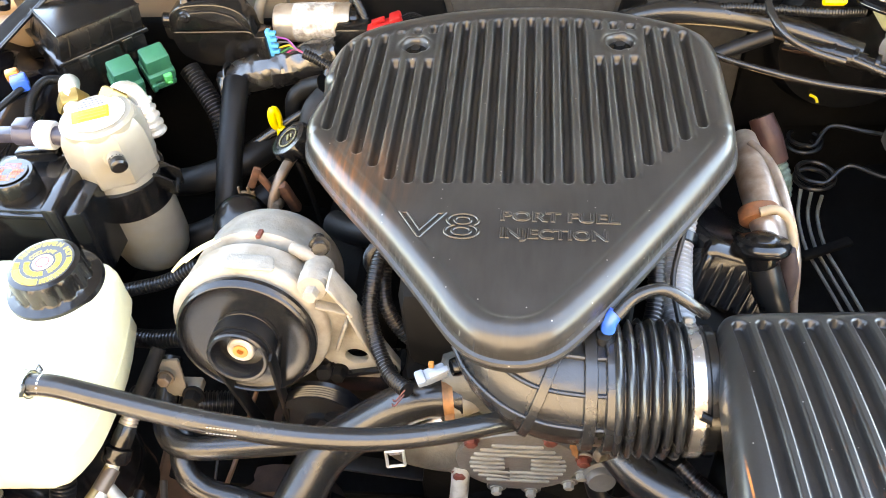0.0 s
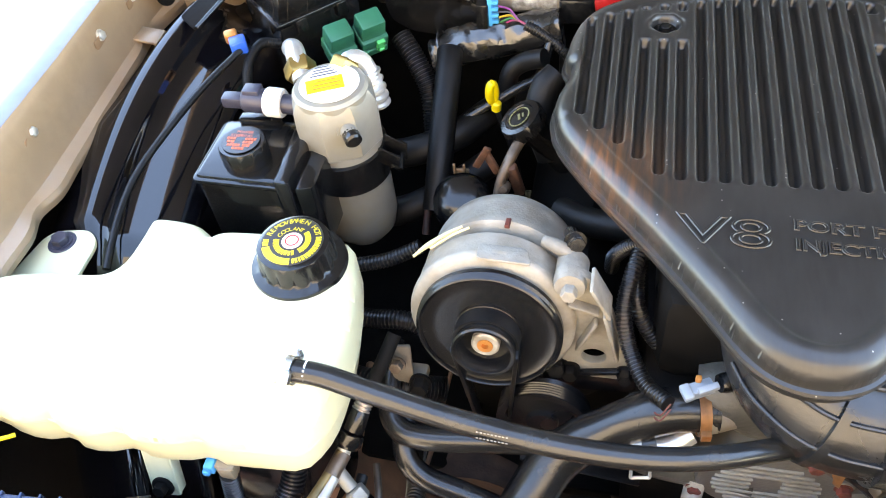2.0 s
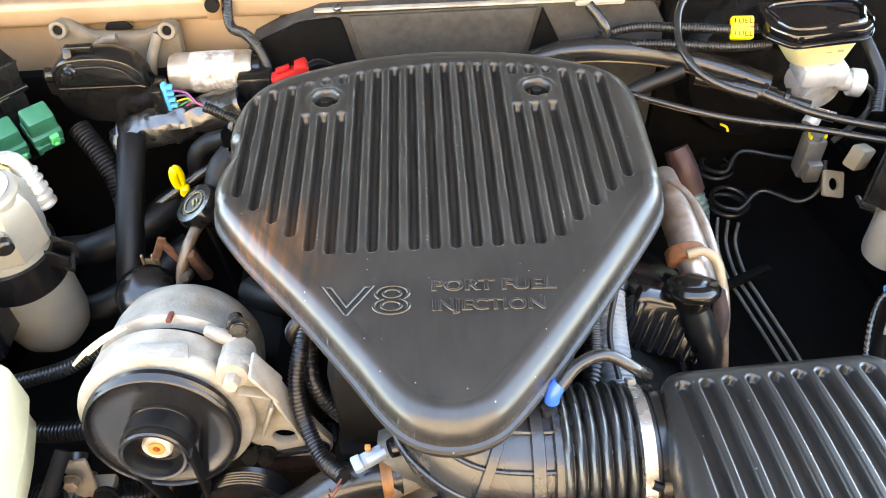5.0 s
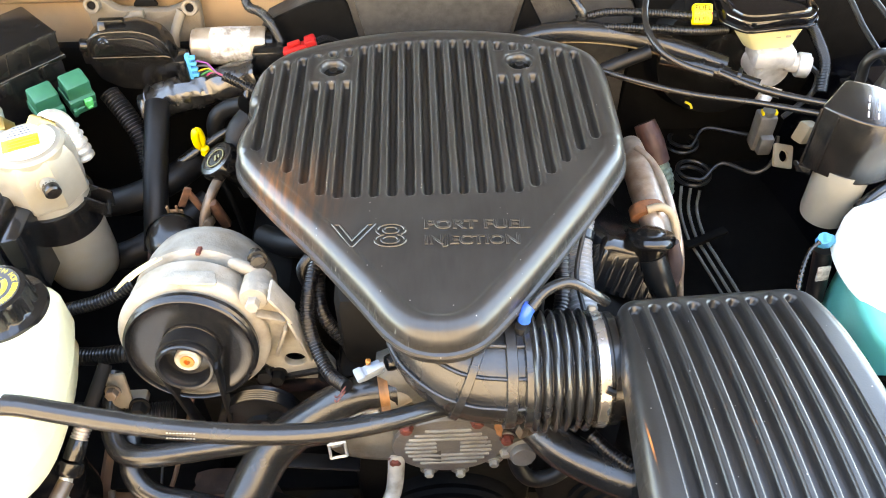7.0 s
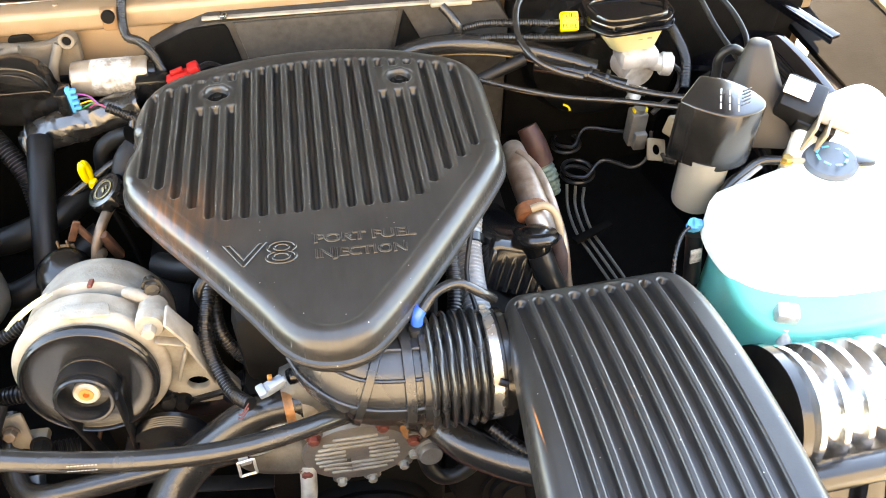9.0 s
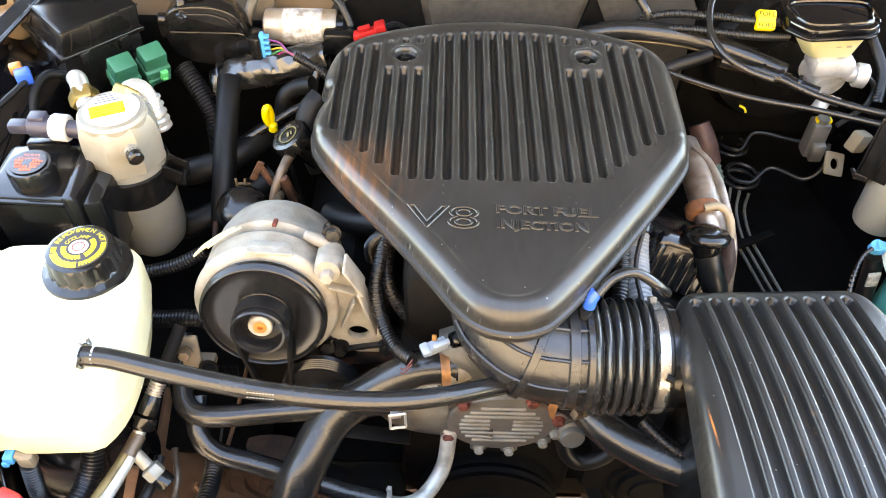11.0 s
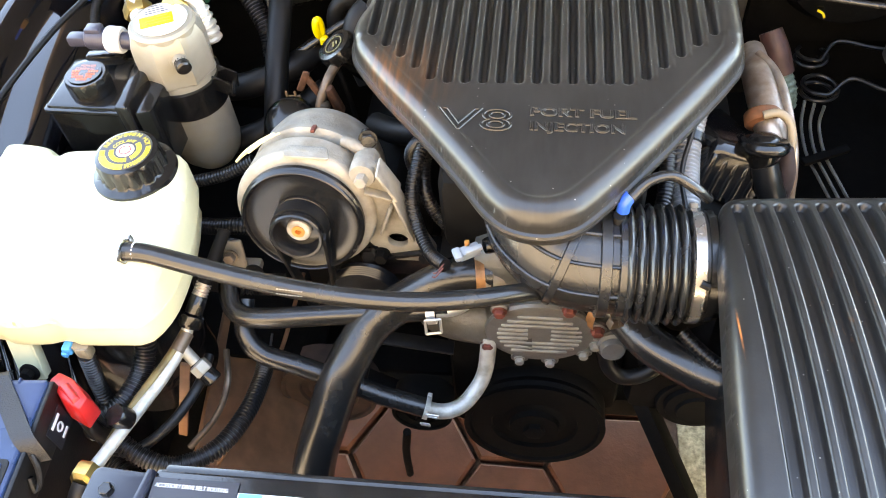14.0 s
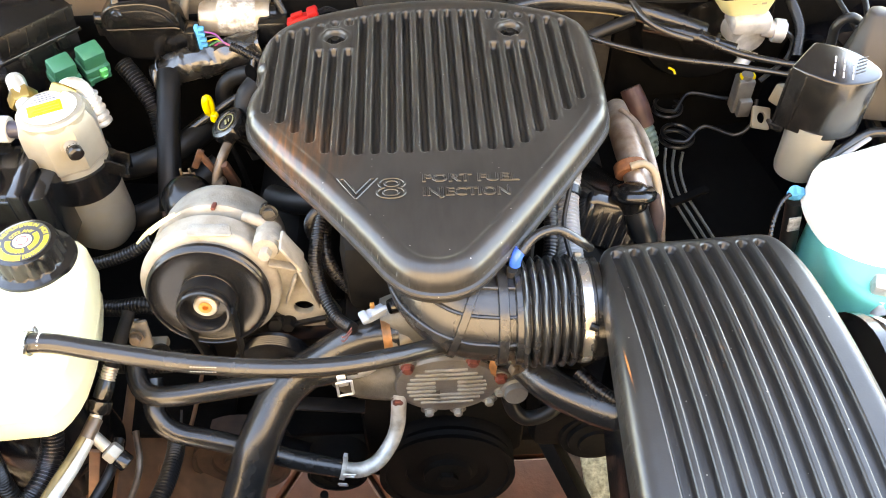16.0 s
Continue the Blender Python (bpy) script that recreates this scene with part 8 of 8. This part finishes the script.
part("module", join(box(0.628, 0.706, 0.838, 0.052, 0.050, 0.052, 0.005, rot=(25, 10, -35)), box(0.645, 0.682, 0.822, 0.050, 0.03, 0.03, 0.004, rot=(25, 10, -35))), RUBBER, sv_)
part("module_face", join(box(0.617, 0.700, 0.869, 0.034, 0.026, 0.003, 0.001, rot=(28, 10, -35))), WHITE, sv_, "white label")
part("bracket", join(box(0.652, 0.668, 0.842, 0.056, 0.024, 0.004, 0.001, rot=(20, 10, -35)), box(0.626, 0.660, 0.826, 0.004, 0.03, 0.05, 0.001, rot=(10, 10, -35)), box(0.640, 0.655, 0.818, 0.004, 0.03, 0.05, 0.001, rot=(10, 10, -35))), TAN, sv_, "pale tan bracket")
# washer tank
wash_pts = [(0.453, 0.570), (0.462, 0.589), (0.482, 0.598), (0.530, 0.612), (0.572, 0.628), (0.594, 0.660), (0.620, 0.692), (0.672, 0.725), (0.735, 0.735), (0.762, 0.66), (0.765, 0.53), (0.735, 0.475), (0.665, 0.452), (0.580, 0.447), (0.520, 0.456), (0.480, 0.474), (0.458, 0.500), (0.4505, 0.535)]
wash_loop = smooth_loop(wash_pts, 220)
fluid_loop = smooth_loop([(0.470, 0.562), (0.486, 0.582), (0.56, 0.60), (0.66, 0.66), (0.73, 0.66), (0.745, 0.52), (0.70, 0.43), (0.60, 0.405), (0.52, 0.402), (0.480, 0.414), (0.457, 0.445), (0.456, 0.500)], 90)


def wash_height(x, y, d):
    q = np.clip(d / 0.025, 0, 1)
    z = 0.800 - 0.025 * (1 - np.sqrt(np.clip(1 - (1 - q) ** 2, 0, 1)))
    up = 1 / (1 + np.exp(-(y - 0.652 + 0.25 * np.clip(0.63 - x, -0.2, 0.2)) / 0.012))
    return z + 0.036 * up - 0.03 * np.clip((0.53 - y) / 0.08, 0, 1) ** 2


ws = thing("washer_tank", "milky washer tank part filled with blue-green fluid", "washer tank", (0.60, 0.56, 0.60))
part("body", shell(wash_loop, wash_height, 0.004, 0.004, lambda x, y: 0.738 - 0.022 * min(1.0, max(0.0, (x - 0.47) / 0.04)) * min(1.0, max(0.0, (0.54 - y) / 0.04))), WASH, ws, sharp=70)
part("fluid_part", prism([tuple(p) for p in fluid_loop[::2]], 0.60, 0.7420, 0.012, None, (), 3), TEAL, ws, "blue-green fluid showing through the wall")
wcap = part("cap", lathe([(0.026, 0), (0.033, 0.003), (0.034, 0.010), (0.030, 0.014), (0.0, 0.015)], (0.624, 0.611, 0.797), (-0.1, -0.1, 1), 36), mat("dark_blue_grey_plastic", (0.05, 0.07, 0.09), 0.4, var=0.15, bump=0.1), ws, "dark cap with blue printing")
part("cap_tab", box(0.661, 0.606, 0.807, 0.035, 0.022, 0.008, 0.004, rot=(0, 6, 0)), BLACKBOX, wcap)
part("cap_strap", tube([(0.595, 0.616, 0.803), (0.577, 0.620, 0.803), (0.564, 0.616, 0.800)], 0.005, 8), TAN, wcap)
for a in range(8):
    part("print_bar", box(0.624 + 0.018 * math.cos(a * 0.785), 0.611 + 0.018 * math.sin(a * 0.785), 0.8135, 0.009, 0.003, 0.001, 0, rot=(0, 6, a * 45 + 90)), CYAN, wcap)
part("sensor", join(box(0.496, 0.428, 0.744, 0.026, 0.022, 0.028, 0.005, rot=(10, 0, -20)), tube([(0.494, 0.418, 0.734), (0.491, 0.406, 0.715)], 0.0085, 12)), WHITEALU, ws, "white level sensor")
part("sensor_plug", tube([(0.491, 0.408, 0.718), (0.488, 0.394, 0.692), (0.484, 0.388, 0.66)], 0.0075, 10), BLACKBOX, ws)
part("sensor_wire", tube([(0.489, 0.398, 0.702), (0.486, 0.390, 0.684)], 0.0045, 8), RED, ws)
shift(ws, 0.022, 0.020, -0.002)
tb = thing("tank_bracket", "black strap bracket over the washer tank", "bracket", (0.53, 0.64, 0.80))
part("strap", tube([(0.490, 0.615, 0.790), (0.515, 0.630, 0.800), (0.550, 0.645, 0.808), (0.576, 0.640, 0.812)], 0.0062, 10), BLACKBOX, tb)
part("strip", strip((0.492, 0.608, 0.793), (0.548, 0.637, 0.808), 0.006, 0.003), CONDUIT, tb, "grey steel strip")
part("bolt", hexnut(0.007, 0.008, (0.580, 0.636, 0.812), (0, 0, 1)), BRASS, tb)
shift(tb, 0.012, 0.004, -0.010)
# blue plug on its own wire
bp_ = thing("washer_plug", "light blue plug on a twisted black wire", "connector", (0.46, 0.59, 0.68))
part("plug", join(box(0.467, 0.598, 0.749, 0.014, 0.012, 0.020, 0.003, rot=(20, 20, 0)), tube([(0.463, 0.596, 0.756), (0.471, 0.60, 0.744)], 0.0075, 12)), CYAN, bp_)
part("body", tube([(0.470, 0.598, 0.735), (0.474, 0.592, 0.70), (0.478, 0.585, 0.66)], 0.011, 14), RUBBER, bp_)
part("tag", box(0.470, 0.580, 0.712, 0.016, 0.003, 0.020, 0.001, rot=(-12, 0, 8)), WORNLABEL, bp_, "small white paper tag")
part("wire", tube([(0.458, 0.594, 0.752), (0.445, 0.585, 0.745), (0.430, 0.560, 0.735), (0.420, 0.530, 0.715), (0.417, 0.51, 0.69)], 0.0030, 8, rib=(0.006, 0.3)), HOSE, bp_)
single("wiring_loom", tube([(0.395, 0.500, 0.700), (0.412, 0.495, 0.742), (0.425, 0.475, 0.748), (0.432, 0.44, 0.73), (0.435, 0.40, 0.70)], 0.0105, 14, rib=(0.0048, 0.15)), LOOM, "black corrugated loom beside the air cleaner", "wiring", group="wiring looms")
# ribbed inlet duct at the front right
ind = thing("inlet_duct", "shiny ribbed foil inlet duct beside the air cleaner", "duct", (0.53, 0.34, 0.66))
pr2 = []
for i in range(6):
    pr2 += [(0.056, 0.028 * i), (0.068, 0.028 * i + 0.008), (0.069, 0.028 * i + 0.014), (0.056, 0.028 * i + 0.024)]
part("bellows", lathe([(0.05, -0.01)] + pr2 + [(0.05, 0.175)], (0.460, 0.345, 0.718), (1, 0.05, -0.12), 36), FOILHOSE, ind, "crinkled bright foil bellows")
part("collar", lathe([(0.060, -0.018), (0.072, -0.016), (0.072, -0.004), (0.060, -0.002)], (0.460, 0.345, 0.718), (1, 0.05, -0.12), 36), BLACKBOX, ind)
single("front_pipe", tube([(0.42, 0.27, 0.70), (0.50, 0.265, 0.72), (0.60, 0.27, 0.72)], 0.016, 16), HOSE, "grey pipe in front of the inlet duct", "pipe")
# dark strut right of the crank
single("dark_strut", join(strip((0.16, 0.46, 0.42), (0.235, 0.36, 0.30), 0.035, 0.02)), DULL, "dark strut below the pump", "strut")
single("dipped_hose", tube([(0.095, 0.45, 0.575), (0.105, 0.43, 0.545), (0.125, 0.425, 0.53), (0.155, 0.43, 0.54), (0.185, 0.45, 0.57)], 0.010, 14), RUBBER, "small black hose below the pump", "hose")
cp = thing("compressor", "near-black finned casting beside the pump", "casting", (0.22, 0.50, 0.41))
part("body", box(0.22, 0.50, 0.47, 0.17, 0.12, 0.12, 0.02), DULL, cp)
part("clutch", lathe([(0.010, -0.004), (0.026, -0.004), (0.028, 0.0), (0.040, 0.002), (0.042, 0.008), (0.050, 0.008), (0.052, 0.012), (0.052, 0.03)], (0.225, 0.425, 0.455), (0, 1, -0.1), 36), DULL, cp)

# brace and looms at the right corner
arm2 = thing("brace_bar", "black steel brace bar beside the servo", "brace", (0.62, 0.91, 0.82))
part("bar", join(strip((0.715, 1.005, 0.838), (0.755, 0.845, 0.842), 0.013, 0.005), strip((0.708, 1.003, 0.834), (0.748, 0.843, 0.838), 0.004, 0.012)), GLOSS, arm2)
part("eye", join(disc(0.018, 0.010, (0.715, 1.005, 0.840), (0, -0.3, 1), 0.003), hexnut(0.009, 0.008, (0.715, 1.004, 0.848), (0, -0.3, 1))), BLACKBOX, arm2)

# ---------------------------------------------------------------- pavers
def hexagon(r, h, b):
    o = [(r * math.cos(math.pi / 3 * i), r * math.sin(math.pi / 3 * i)) for i in range(6)]
    i_ = [(x * (1 - b), y * (1 - b)) for x, y in o]
    v = [(x, y, 0) for x, y in o] + [(x, y, h - 0.005) for x, y in o] + [(x, y, h) for x, y in i_]
    f = [tuple(range(12, 18))] + [(i, (i + 1) % 6, 6 + (i + 1) % 6, 6 + i) for i in range(6)] + [(6 + i, 6 + (i + 1) % 6, 12 + (i + 1) % 6, 12 + i) for i in range(6)]
    return v, f


HR = 0.115
pv_mesh = bpy.data.meshes.new("paver")
hv, hf = hexagon(HR * 0.955, 0.022, 0.05)
pv_mesh.from_pydata(hv, [], hf)
pv_mesh.materials.append(TERRA)
random.seed(3)
for i in range(-6, 3):
    for j in range(-3, 6):
        x = -0.02 + 1.5 * HR * i
        y = 0.40 + math.sqrt(3) * HR * (j + 0.5 * (i % 2))
        if x > 0.20 or x < -0.95:
            continue
        ob = new("paver", pv_mesh)
        ob.parent = bed
        ob.location = (x, y, GROUND - 0.016 + 0.003 * random.random())
        ob.rotation_euler = (random.uniform(-0.012, 0.012), random.uniform(-0.012, 0.012), math.pi / 3 * random.randint(0, 5) + random.uniform(-0.02, 0.02))
